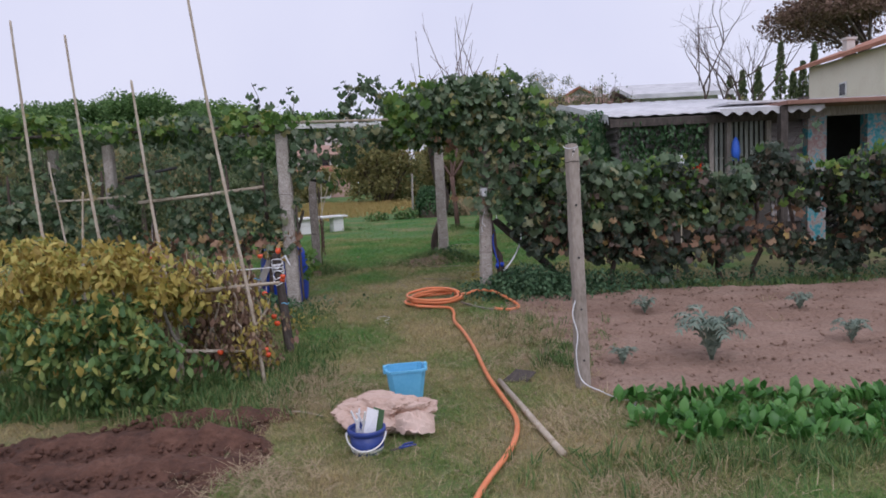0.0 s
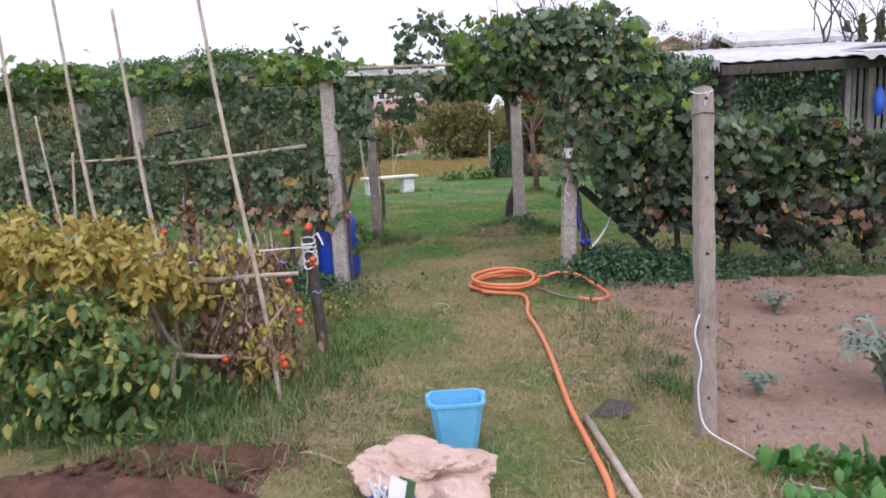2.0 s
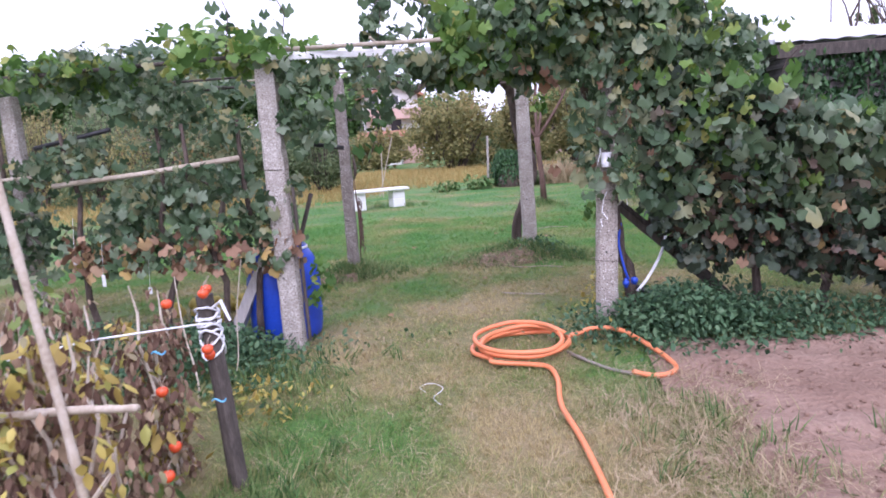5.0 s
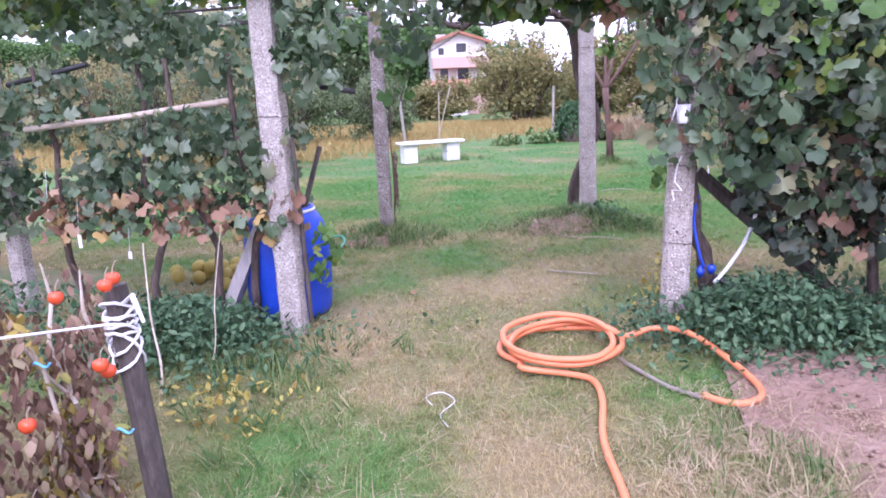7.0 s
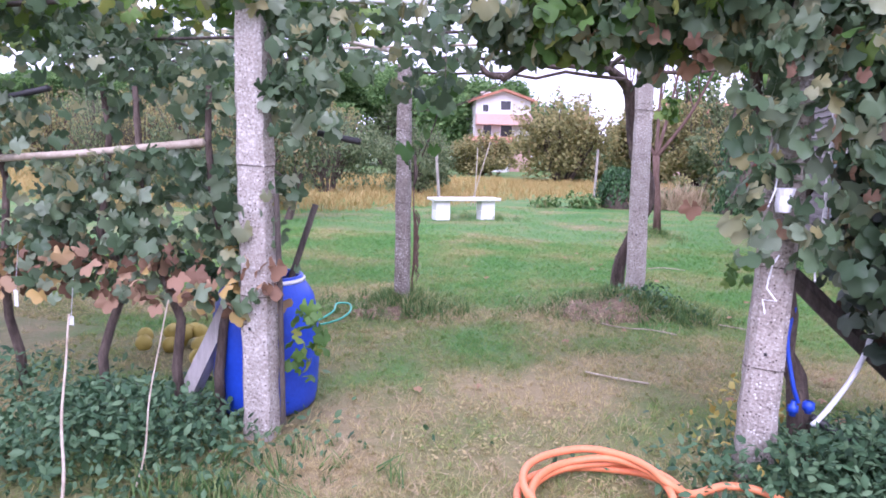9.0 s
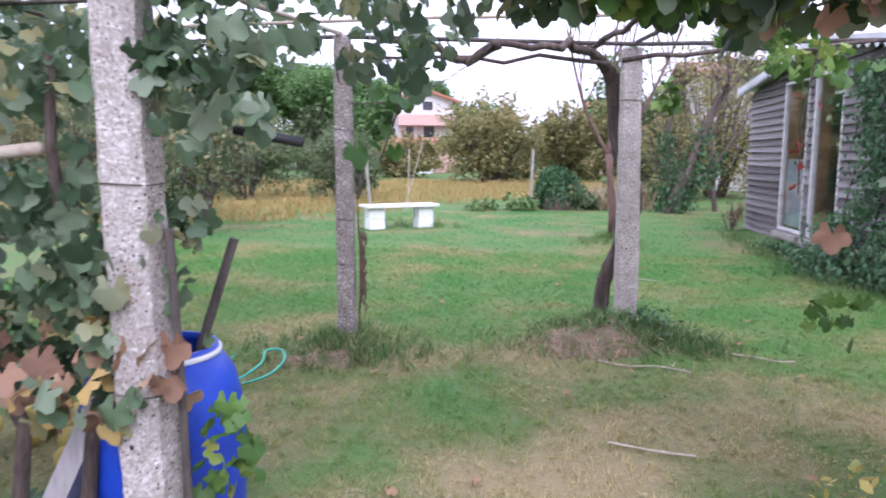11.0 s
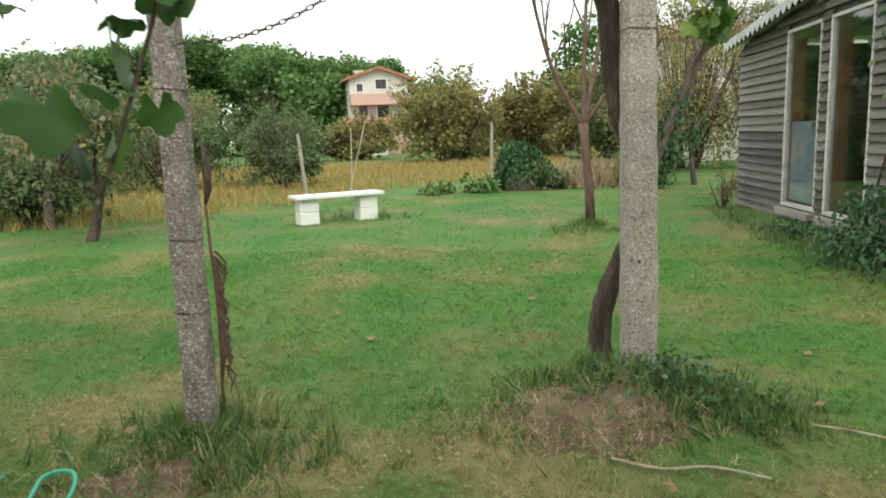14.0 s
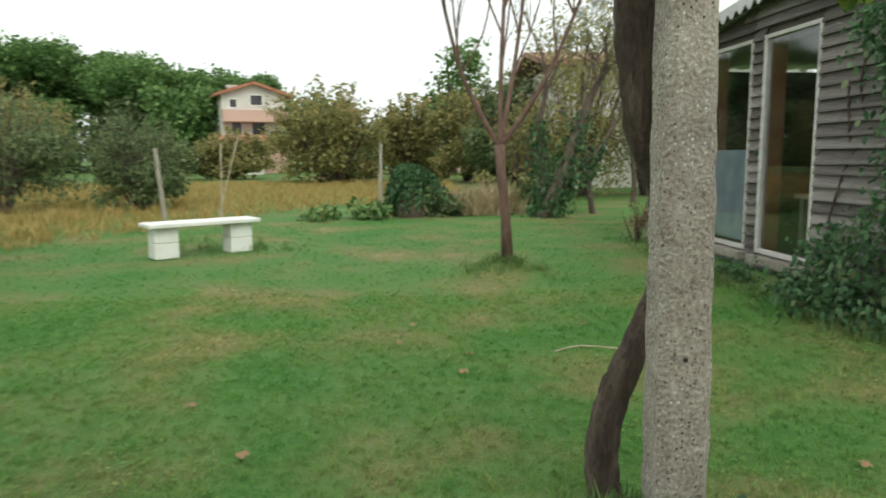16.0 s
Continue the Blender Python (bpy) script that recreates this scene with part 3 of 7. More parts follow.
def shrub(name, x, y, w, h, mat, n, size, label, category="shrub", group="", seed=5, kind="clump", stems=7, shoots=0):
    t = thing(name, (x, y, g1(x, y) - 0.02), label, category, group)
    r = np.random.default_rng(seed)
    geo = Geo()
    for i in range(stems):
        a = r.random() * 6.28
        e = (math.cos(a) * w * 0.4 * r.random(), math.sin(a) * w * 0.4 * r.random(), h * (0.5 + 0.4 * r.random()))
        geo.tube([(e[0] * 0.2, e[1] * 0.2, 0), (e[0] * 0.6, e[1] * 0.6, e[2] * 0.5), e], [0.02 * h, 0.013 * h, 0.004 * h], 5)
    part("stem", geo, M_BARK, t)
    pts = []
    for i in range(14):
        a = r.random() * 6.28
        c = (math.cos(a) * w * 0.36 * r.random() ** 0.5, math.sin(a) * w * 0.3, h * r.uniform(0.12, 0.76))
        pts.append(blob_points(n // 18, c, (w * r.uniform(0.16, 0.28), w * r.uniform(0.16, 0.28), h * r.uniform(0.18, 0.3)), seed * 31 + i, 0.1))
    pts.append(r.normal((0, 0, h * 0.42), (w * 0.22, w * 0.18, h * 0.19), (n // 4, 3)))
    p = np.concatenate(pts)
    p = p[(p[:, 2] > 0.03) & (p[:, 2] < h * (1.02 - 0.5 * (p[:, 0] / w) ** 2))]
    cell = np.floor(p / (0.09 * w)).astype(int)
    _, inv, cnt = np.unique(cell, axis=0, return_inverse=True, return_counts=True)
    p = p[cnt[inv.ravel()] >= max(3, n // 1100)]
    if shoots:
        g2, tips = Geo(), []
        for i in range(shoots):
            a, q = r.random() * 6.28, r.random() ** 0.5
            b = Vector((math.cos(a) * w * 0.12 * q, math.sin(a) * w * 0.12 * q, h * 0.2))
            e = Vector((math.cos(a) * w * 0.46 * q, math.sin(a) * w * 0.4 * q, h * (1.16 - 0.42 * q * q + r.normal(0, 0.05))))
            m = b.lerp(e, 0.55) + Vector((0, 0, 0.06 * h))
            g2.tube([b, m, e], [0.006 * h, 0.004 * h, 0.0015 * h], 4)
            for u in r.random(26):
                tips.append(m.lerp(e, u) + Vector(r.normal(0, 0.022 * h, 3)))
        part("branchwork", g2, M_BARK, t)
        p = np.concatenate([p, np.array([tuple(v) for v in tips])])
    scatter("foliage", kind, p, size, mat, t, (-20, 50), seed=seed)
    return t


# ---------- ground ----------
def ground_sheet():
    xs = np.unique(np.concatenate([np.linspace(-9, 12, 106), np.linspace(-400, -9, 24), np.linspace(12, 400, 24)]))
    ys = np.unique(np.concatenate([np.linspace(-3, 22, 126), np.linspace(-60, -3, 10), np.linspace(22, 900, 40)]))
    X, Y = np.meshgrid(xs, ys)
    Z = gz(X, Y)
    nx, ny = len(xs), len(ys)
    i = (np.arange(ny - 1)[:, None] * nx + np.arange(nx - 1)[None]).ravel()
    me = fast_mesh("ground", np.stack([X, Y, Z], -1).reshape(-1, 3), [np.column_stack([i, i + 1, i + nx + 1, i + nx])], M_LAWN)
    me.polygons.foreach_set("use_smooth", [True] * len(me.polygons))
    tagged(new("ground", me), "mown lawn with worn straw-coloured patches and green clover", "lawn", kind="structure")


ground_sheet()


def in_plot(x, y):
    """Inside the bare plot; its edge wanders."""
    e = 0.10 * np.sin(3.1 * y) + 0.07 * np.sin(7.3 * y + x) - 0.16 * np.clip(y - 5.2, 0, 1) + 0.06 * np.sin(14.1 * y + 9 * x) + 0.04 * np.sin(25 * y - 13 * x)
    return (x > 2.0 - 0.03 * (y - 4.6) + e) & (y > 4.48 + 0.06 * np.sin(4 * x)) & (y < 8.15 + 0.1 * np.sin(2.2 * x))


def in_bed(x, y):
    e = 0.07 * np.sin(4.2 * y) + 0.06 * np.sin(9 * y + 2 * x)
    return (x < -0.10 + e - 0.4 * np.clip(3.6 - y, 0, 9)) & (y < 4.56 + 0.05 * np.sin(5.3 * x) + 0.40 * (x + 0.23)) & (y > -2)


def soil_patch(name, x0, x1, y0, y1, step, inside, mat, rough, furrow, label, seed):
    """A patch of bare earth with clods; sinks under the sward at its edge."""
    xs, ys = np.arange(x0, x1, step), np.arange(y0, y1, step)
    X, Y = np.meshgrid(xs, ys)
    ok = inside(X, Y).astype(float)
    k = ok.copy()
    for _ in range(5):
        k = (k + np.roll(k, 1, 0) + np.roll(k, -1, 0) + np.roll(k, 1, 1) + np.roll(k, -1, 1)) / 5
    nz = np.array([noise.fractal(Vector((x * 5.5, y * 5.5, seed)), 0.6, 2.1, 4) for x, y in zip(X.ravel(), Y.ravel())]).reshape(X.shape)
    Z = gz(X, Y) + k * (0.035 + rough * np.clip(nz, -1, 1.4)) + furrow * k * np.sin(Y * 2 * np.pi / 0.42 + 0.5 * X) - 0.05 * (k < 0.15) - 0.015 * (1 - k)
    Z = np.where(k > 0.35, np.maximum(Z, gz(X, Y) + 0.012), Z)
    nx, ny = len(xs), len(ys)
    i = (np.arange(ny - 1)[:, None] * nx + np.arange(nx - 1)[None]).ravel()
    q = np.column_stack([i, i + 1, i + nx + 1, i + nx])
    q = q[k.ravel()[q].max(1) > 0.05]
    used, inv = np.unique(q, return_inverse=True)
    me = fast_mesh(name, np.stack([X, Y, Z], -1).reshape(-1, 3)[used], [inv.reshape(q.shape)], mat)
    me.polygons.foreach_set("use_smooth", [True] * len(me.polygons))
    tagged(new(name, me), label, "soil", kind="structure")


soil_patch("ground_plot", 1.6, 10.5, 4.1, 8.5, 0.05, in_plot, M_SOIL, 0.022, 0.008, "dry reddish-brown bare garden plot with clods", 3.0)
soil_patch("ground_bed", -5.5, 0.2, -1.0, 4.5, 0.045, in_bed, M_TILLED, 0.05, 0.045, "freshly dug dark red-brown soil bed", 9.0)


def lawn():
    sh = blades(5, 0.8, 0.11, 1.1, 2)
    p = np.concatenate([spread(36000, -3.2, 4.5, 1.6, 9.5, 11), spread(60000, -6.0, 4.6, 9.5, 16, 12), spread(14000, -9, 6, 16, 23, 13)])
    keep = ~in_plot(p[:, 0], p[:, 1]) & ~in_bed(p[:, 0], p[:, 1])
    p = p[keep]
    tagged(tufts("lawn_grass", p, (0.02, 0.05), sh, M_BLADE, seed=4), "short patchy lawn grass, part green part straw", "grass", kind="stuff")
    near = spread(13000, -0.7, 3.6, 2.2, 8.0, 15)
    near = near[~in_plot(near[:, 0], near[:, 1]) & ~in_bed(near[:, 0], near[:, 1])]
    tagged(tufts("path_grass", near, (0.035, 0.085), blades(6, 0.7, 0.05, 1.0, 16), M_BLADE, seed=17), "tufty trodden grass along the garden path", "grass", kind="stuff")
    lit = spread(2900, -0.6, 3.2, 2.3, 8.2, 18)
    lit = lit[~in_plot(lit[:, 0], lit[:, 1]) & ~in_bed(lit[:, 0], lit[:, 1])]
    tagged(tufts("straw_litter", lit, (0.06, 0.16), blades(3, 0.18, 0.022, 1.2, 19), M_STRAW, seed=20, lift=0.012), "long pale straws strewn over the path", "straw", kind="stuff")
    q = spread(9000, -0.6, 2.2, 2.2, 9.0, 14)
    q = q[~in_plot(q[:, 0], q[:, 1])]
    sl = blades(3, 0.35, 0.05, 1.3, 5)
    tagged(tufts("dry_clippings", q[:4600], (0.03, 0.085), sl, M_STRAW, seed=6), "dry straw and cut grass lying on the lawn", "straw", kind="stuff")
    c = spread(52000, -4.5, 4.2, 8.0, 17.5, 24)
    k = np.array([noise.noise(Vector((a * 1.1, b * 1.1, 7.7))) + 0.5 * noise.noise(Vector((a * 4.1, b * 4.1, 2.2))) for a, b in c])
    c = c[k > 0.17]
    pos = np.column_stack([c, gz(c[:, 0], c[:, 1]) + 0.016 + 0.014 * np.random.default_rng(25).random(len(c))])
    tagged(scatter("clover", "oval", pos, (0.014, 0.034), M_BLADE, None, (6, 22), seed=26), "patches of low clover in the lawn", "clover", kind="stuff")
    c = spread(520, -4.0, 4.0, 8.6, 17.0, 27)
    tagged(tufts("coarse_tufts", c, (0.045, 0.10), blades(12, 0.7, 0.06, 0.9, 28), M_BLADE, seed=29), "coarse tufts of taller grass in the lawn", "grass", kind="stuff")


lawn()


def rough_grass():
    """Longer grass at edges, round posts and along the beds."""
    sh = blades(9, 1.0, 0.05, 0.6, 21)
    groups = []
    for cx, cy, sx, sy, n, s in [(-0.45, 4.75, 0.22, 0.5, 260, 1), (-0.3, 5.8, 0.15, 0.5, 160, 2), (1.05, 11.47, 0.26, 0.15, 420, 3), (0.5, 11.75, 0.2, 0.12, 160, 17), (-1.15, 11.0, 0.3, 0.2, 260, 18), (-1.28, 11.0, 0.16, 0.12, 120, 4),
                              (1.9, 5.4, 0.12, 0.12, 60, 5), (2.15, 6.1, 0.2, 0.25, 40, 6), (1.75, 6.6, 0.25, 0.35, 46, 7), (1.95, 5.7, 0.1, 0.1, 40, 61), (2.0, 5.2, 0.08, 0.07, 36, 62), (-0.25, 5.3, 0.12, 0.35, 130, 63), (0.98, 17.0, 0.25, 0.15, 110, 8), (2.35, 3.35, 0.6, 0.12, 180, 9),
                              (3.6, 3.3, 0.6, 0.15, 160, 10), (-0.75, 7.4, 0.25, 0.35, 150, 11), (4.4, 8.2, 1.2, 0.12, 260, 12), (-1.3, 4.5, 0.6, 0.12, 160, 13), (3.1, 16.5, 0.15, 1.5, 300, 14), (-2.6, 19.4, 0.5, 0.3, 90, 15), (2.1, 2.3, 0.5, 0.4, 160, 16)]:
        r = np.random.default_rng(s)
        groups.append(np.column_stack([r.normal(cx, sx, n), r.normal(cy, sy, n)]))
    tagged(tufts("long_grass", np.concatenate(groups), (0.05, 0.17), sh, F_LUSH, seed=22), "long unmown grass round posts and bed edges", "grass", kind="stuff")
    r = np.random.default_rng(31)
    n = 24000
    x, y = r.uniform(-34, 2.0, n), r.uniform(18, 44, n)
    edge = np.interp(x, [-34, -9, -5.7, -4.3, -2.6, -1.0, 2.0], [18.0, 18.0, 19.0, 22.4, 26.2, 28.2, 31.0])
    ok = (y > edge + r.normal(0, 0.5, n))
    gold = blades(8, 1.0, 0.05, 0.6, 23)
    tagged(tufts("golden_meadow", np.column_stack([x, y])[ok], (0.10, 0.32), gold, F_GOLD, seed=24), "tall golden dry meadow grass beyond the lawn", "grass", kind="stuff")


rough_grass()


# ---------- posts ----------
def concrete_post(x, y, h, w, lean=(0, 0), label="", wires=(), top=0.85, rz=0, mat=None):
    """A cast vine post: chamfered square shaft that narrows upwards, with wire ties and holes."""
    t = thing("concrete_post", (x, y, g1(x, y) - 0.04), label, "post", "vineyard posts", rz=rz, rx=lean[1], ry=lean[0])
    g, r = Geo(), np.random.default_rng(int(abs(x * 100)))
    rings = 26
    for i in range(rings):
        z = (h + 0.04) * i / (rings - 1)
        s = w / 2 * (1 + (top - 1) * i / (rings - 1)) * (0.93 if i == rings - 1 else 1)
        c = s * 0.32
        for px, py in [(s, s - c), (s - c, s), (-s + c, s), (-s, s - c), (-s, -s + c), (-s + c, -s), (s - c, -s), (s, -s + c)]:
            g.v.append((px + r.normal(0, 0.0022), py + r.normal(0, 0.0022), z + (r.normal(0, 0.006) if i == rings - 1 else 0)))
    for i in range(rings - 1):
        for k in range(8):
            a, b = i * 8 + k, i * 8 + (k + 1) % 8
            g.f.append((a, b, b + 8, a + 8))
    g.f.append(tuple(range((rings - 1) * 8, rings * 8)))
    part("shaft", g, mat or M_CONC, t)
    for z in wires:
        s = w / 2 * (1 + (top - 1) * z / h) + 0.004
        ring = [(s, s * 0.6, z), (s * 0.6, s, z + 0.004), (-s * 0.6, s, z), (-s, s * 0.6, z - 0.006), (-s, -s * 0.6, z), (-s * 0.6, -s, z + 0.005), (s * 0.6, -s, z), (s, -s * 0.6, z - 0.004), (s, s * 0.6, z)]
        part("wire_tie", Geo().tube(ring, 0.0025, 5), M_WIRE, t)
    # holes are flat black stubs, the shade inside put into their colour
    for z in np.arange(0.25, h, 0.37) if w < 0.1 else (0.62,):
        part("wire_hole", Geo().tube([(-0.01, -w * 0.46, z), (-0.01, -w * 0.5 - 0.002, z)], 0.008, 6), M_BLACK, t)
    return t


concrete_post(-0.95, 8.12, 2.10, 0.15, (-0.6, 0), "pale aggregate concrete gate post wound with vine", (0.78, 1.42), 0.95)
concrete_post(1.40, 8.42, 2.10, 0.16, (1.6, 0), "lichen-spotted concrete gate post under the vine", (0.55, 1.0), 0.85)
concrete_post(-1.29, 11.10, 2.22, 0.128, (0, 0), "dark weathered concrete pergola post with wire ties", (0.62, 0.95, 1.6), 0.88, 0, M_CONCDARK)
concrete_post(0.797, 11.78, 2.10, 0.18, (-0.6, 0), "pale grey concrete pergola post on an earth mound", (1.75,), 0.86)
concrete_post(1.96, 4.74, 1.74, 0.092, (-1.5, 0), "free-standing square concrete post with rope tie", (1.66,), 0.86, 20, M_POST)
concrete_post(-3.15, 8.25, 2.05, 0.13, (0, 0), "concrete vine row post among leaves", (), 0.88)
concrete_post(-4.05, 8.6, 2.05, 0.13, (0, 0), "concrete vine row post among leaves", (), 0.88)


def rail(name, pts, rad, mat, label, category="rail", group=""):
    ob = part(name, Geo().tube([Vector(p) for p in pts], rad, 8), mat, None, smooth=True)
    return tagged(ob, label, category, group)


def bar():
    t = thing("gate_crossbar", (-0.28, 8.35, 2.10), "white-painted timber bar over the garden gate", "beam", rz=20.5)
    part("bar", Geo().box((-0.72, -0.025, -0.01), (1.75, 0.025, 0.045)), M_WHITE, t, bevel=0.006)


bar()
over = [[(-6.2, 8.3, 2.16), (-3.1, 8.2, 2.15), (-0.9, 8.12, 2.14)], [(-0.9, 8.15, 2.17), (1.4, 8.45, 2.15), (2.0, 8.5, 2.12)],
        [(-4.0, 11.1, 2.25), (-1.3, 11.1, 2.25), (0.8, 11.66, 2.23), (2.6, 11.9, 2.25)], [(-1.25, 8.1, 2.19), (-1.3, 9.6, 2.17), (-1.3, 11.1, 2.27)],
        [(1.35, 8.4, 2.18), (1.1, 10, 2.2), (0.8, 11.7, 2.25)], [(-0.2, 8.2, 2.2), (-0.3, 9.8, 2.2), (-0.5, 11.4, 2.26)],
        [(-2.6, 8.2, 2.2), (-2.6, 9.8, 2.18), (-2.6, 11.2, 2.26)], [(-2.2, 10.5, 2.24), (-0.5, 10.55, 2.25), (0.9, 10.7, 2.25)], [(-3.6, 9.3, 2.15), (-1.0, 9.4, 2.15), (1.2, 9.6, 2.17)]]
for i, pts in enumerate(over):
    rail("pergola_cane", pts, 0.016 if i < 5 else 0.011, M_CANE if i % 2 else M_DARKWOOD, "thin weathered cane of the pergola roof", "cane", "pergola canes")
rail("vine_rail", [(-2.75, 8.08, 1.30), (-2.0, 8.08, 1.35), (-1.22, 8.06, 1.42)], 0.02, M_CANE, "weathered cane rail tied along the vine row", "rail", "row rails")
rail("vine_rail", [(-4.3, 8.1, 1.36), (-3.5, 8.1, 1.36), (-2.9, 8.08, 1.38)], 0.014, M_CANE, "thin cane rail along the vine row", "rail", "row rails")
rail("capped_rod", [(-0.72, 8.3, 1.48), (-0.5, 8.32, 1.44)], 0.016, M_BLACK, "black rod with a sawn end behind the gate post", "rod")
rail("capped_rod", [(-2.95, 8.2, 1.60), (-2.3, 8.2, 1.70)], 0.018, M_BLACK, "dark rod leaning in the vine row", "rod")


# ---------- vines ----------
def curve_pts(a, b, n, seed, wob=0.05):
    r = np.random.default_rng(seed)
    a, b = np.array(a, float), np.array(b, float)
    t = np.linspace(0, 1, n)[:, None]
    w = r.normal(0, wob, (n, 3)) * np.sin(t * np.pi)
    return [tuple(p) for p in a + (b - a) * t + w]


def stems(t, specs, mat=None):
    o = Vector(t.matrix_basis.translation)
    for i, (a, b, ra, rb) in enumerate(specs):
        pts = [Vector(p) - o for p in curve_pts(a, b, 8, 100 + i, 0.04)]
        part("stem", Geo().tube(pts, list(np.linspace(ra, rb, 8)), 7), mat or M_BARK, t, smooth=True)


def vine_leaves(t, name, pts, size, mat, seed, tilt=(-62, 28)):
    return scatter(name, "vine", np.asarray(pts) - np.array(t.matrix_basis.translation), size, mat, t, tilt, seed=seed)


def wall_points(n, x0, x1, y, th, zlo, zhi, seed, holes=0.0):
    """Points in a leafy screen along x; zlo and zhi are functions of x; clumped, with gaps."""
    r = np.random.default_rng(seed)
    x = r.uniform(x0, x1, n * 3)
    lo, hi = zlo(x), zhi(x)
    z = lo + (hi - lo) * r.random(n * 3) ** 0.85
    yy = y + r.normal(0, th * 0.7, n * 3) + 1.3 * th * np.array([noise.noise(Vector((a * 2.6, c * 2.6, seed + 9.0))) for a, c in zip(x, z)])
    k = np.array([noise.noise(Vector((a * 1.7, c * 1.9, seed))) for a, c in zip(x, z)])
    ok = k > holes - 0.25 + r.normal(0, 0.08, n * 3)
    return np.column_stack([x, yy, z])[ok][:n]


def right_row():
    t = thing("grape_vine", (4.0, 8.6, g1(4, 8.6)), "dense dark grape vine row with russet lower leaves", "vine", "vine rows")
    top = lambda x: 1.34 + 0.13 * np.sin(x * 2.3) + 0.09 * np.sin(x * 5.1 + 1) + 0.85 * np.exp(-(x - 1.6) ** 2 / 0.8) + 0.42 * np.exp(-(x - 4.9) ** 2 / 0.12)
    low = lambda x: 0.27 + 0.12 * np.sin(x * 3) + 0.07 * np.sin(x * 8.3) + 0.42 * np.exp(-(x - 1.75) ** 2 / 0.16)
    stems(t, [((x, 8.65, g1(x, 8.6)), (x + 0.15 * math.sin(x * 7), 8.6, 1.3), 0.035, 0.018) for x in (2.55, 3.0, 3.7, 4.4, 4.8, 5.3, 6.1, 6.6, 7.0, 7.9)])
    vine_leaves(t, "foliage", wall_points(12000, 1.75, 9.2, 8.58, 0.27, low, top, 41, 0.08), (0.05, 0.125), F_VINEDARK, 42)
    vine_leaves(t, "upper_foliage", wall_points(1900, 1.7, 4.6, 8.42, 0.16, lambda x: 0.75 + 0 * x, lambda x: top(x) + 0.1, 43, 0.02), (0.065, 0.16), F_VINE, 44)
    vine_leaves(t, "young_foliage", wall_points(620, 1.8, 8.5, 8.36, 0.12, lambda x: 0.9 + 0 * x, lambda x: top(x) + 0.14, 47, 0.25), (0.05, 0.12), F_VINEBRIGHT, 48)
    vine_leaves(t, "russet_foliage", wall_points(380, 2.2, 9.0, 8.46, 0.16, lambda x: 0.36 + 0 * x, lambda x: 0.92 + 0 * x, 45, 0.15), (0.06, 0.13), F_RUSSET, 46)
    # loose shoots over the top of the row
    r, o = np.random.default_rng(49), np.array(t.matrix_basis.translation)
    for x in np.arange(2.1, 8.8, 0.42):
        x0, z0, h, dx = x + r.normal(0, 0.12), float(top(x)) - 0.1, r.uniform(0.2, 0.42), r.normal(0, 0.16)
        pts = [(x0, 8.5, z0), (x0 + dx * 0.4, 8.47, z0 + h * 0.7), (x0 + dx, 8.45, z0 + h)]
        part("shoot", Geo().tube([Vector(p) - Vector(o) for p in pts], 0.004, 5), M_BARK, t)
        u = r.random(8)
        vine_leaves(t, "shoot_leaves", np.column_stack([x0 + dx * u + r.normal(0, 0.04, 8), 8.46 + r.normal(0, 0.04, 8), z0 + h * u]), (0.05, 0.11), F_VINE, int(x * 100))


def left_row():
    t = thing("grape_vine", (-3.0, 8.2, g1(-3, 8.2)), "loose grape vine row with drooping russet leaves", "vine", "vine rows")
    stems(t, [((x, 8.2, g1(x, 8.2)), (x + 0.2 * math.sin(x * 5), 8.15, 1.7), 0.03, 0.015) for x in (-1.25, -1.5, -2.0, -2.6, -3.4, -4.2, -5.0)])
    vine_leaves(t, "foliage", wall_points(3700, -7.5, -0.85, 8.2, 0.16, lambda x: 0.62 + 0 * x, lambda x: 2.25 + 0.1 * np.sin(x * 2.3), 51, 0.28), (0.045, 0.11), F_VINE, 52)
    vine_leaves(t, "lower_foliage", wall_points(2300, -7.5, -0.95, 8.12, 0.14, lambda x: 0.62 + 0 * x, lambda x: 1.32 + 0.1 * np.sin(x * 3), 57, 0.12), (0.05, 0.115), F_VINE, 58)
    vine_leaves(t, "russet_foliage", wall_points(150, -2.7, -0.85, 8.05, 0.09, lambda x: 0.62 + 0 * x, lambda x: 0.92 + 0 * x, 53, -0.1), (0.06, 0.125), F_RUSSET, 54)
    vine_leaves(t, "young_foliage", wall_points(2200, -7.8, -0.6, 8.5, 0.5, lambda x: 2.10 + 0 * x, lambda x: 2.36 + 0.1 * np.sin(x * 2.6), 55, 0.0), (0.06, 0.13), F_VINEBRIGHT, 56, (-30, 35))
    # shoots that stand up over the row
    r = np.random.default_rng(59)
    for x, y in [(-1.25, 8.1), (-0.85, 8.15), (-0.2, 8.4), (0.1, 8.5)]:
        o = np.array(t.matrix_basis.translation)
        h = r.uniform(0.35, 0.6)
        pts = [(x, y, 2.15), (x + 0.05, y, 2.15 + h * 0.6), (x - 0.03, y, 2.15 + h)]
        part("shoot", Geo().tube([Vector(p) - Vector(o) for p in pts], 0.004, 5), M_BARK, t)
        z = np.linspace(2.2, 2.15 + h, 9)
        vine_leaves(t, "shoot_leaves", np.column_stack([x + r.normal(0, 0.05, 9), y + r.normal(0, 0.05, 9), z]), (0.05, 0.1), F_VINE, 60)


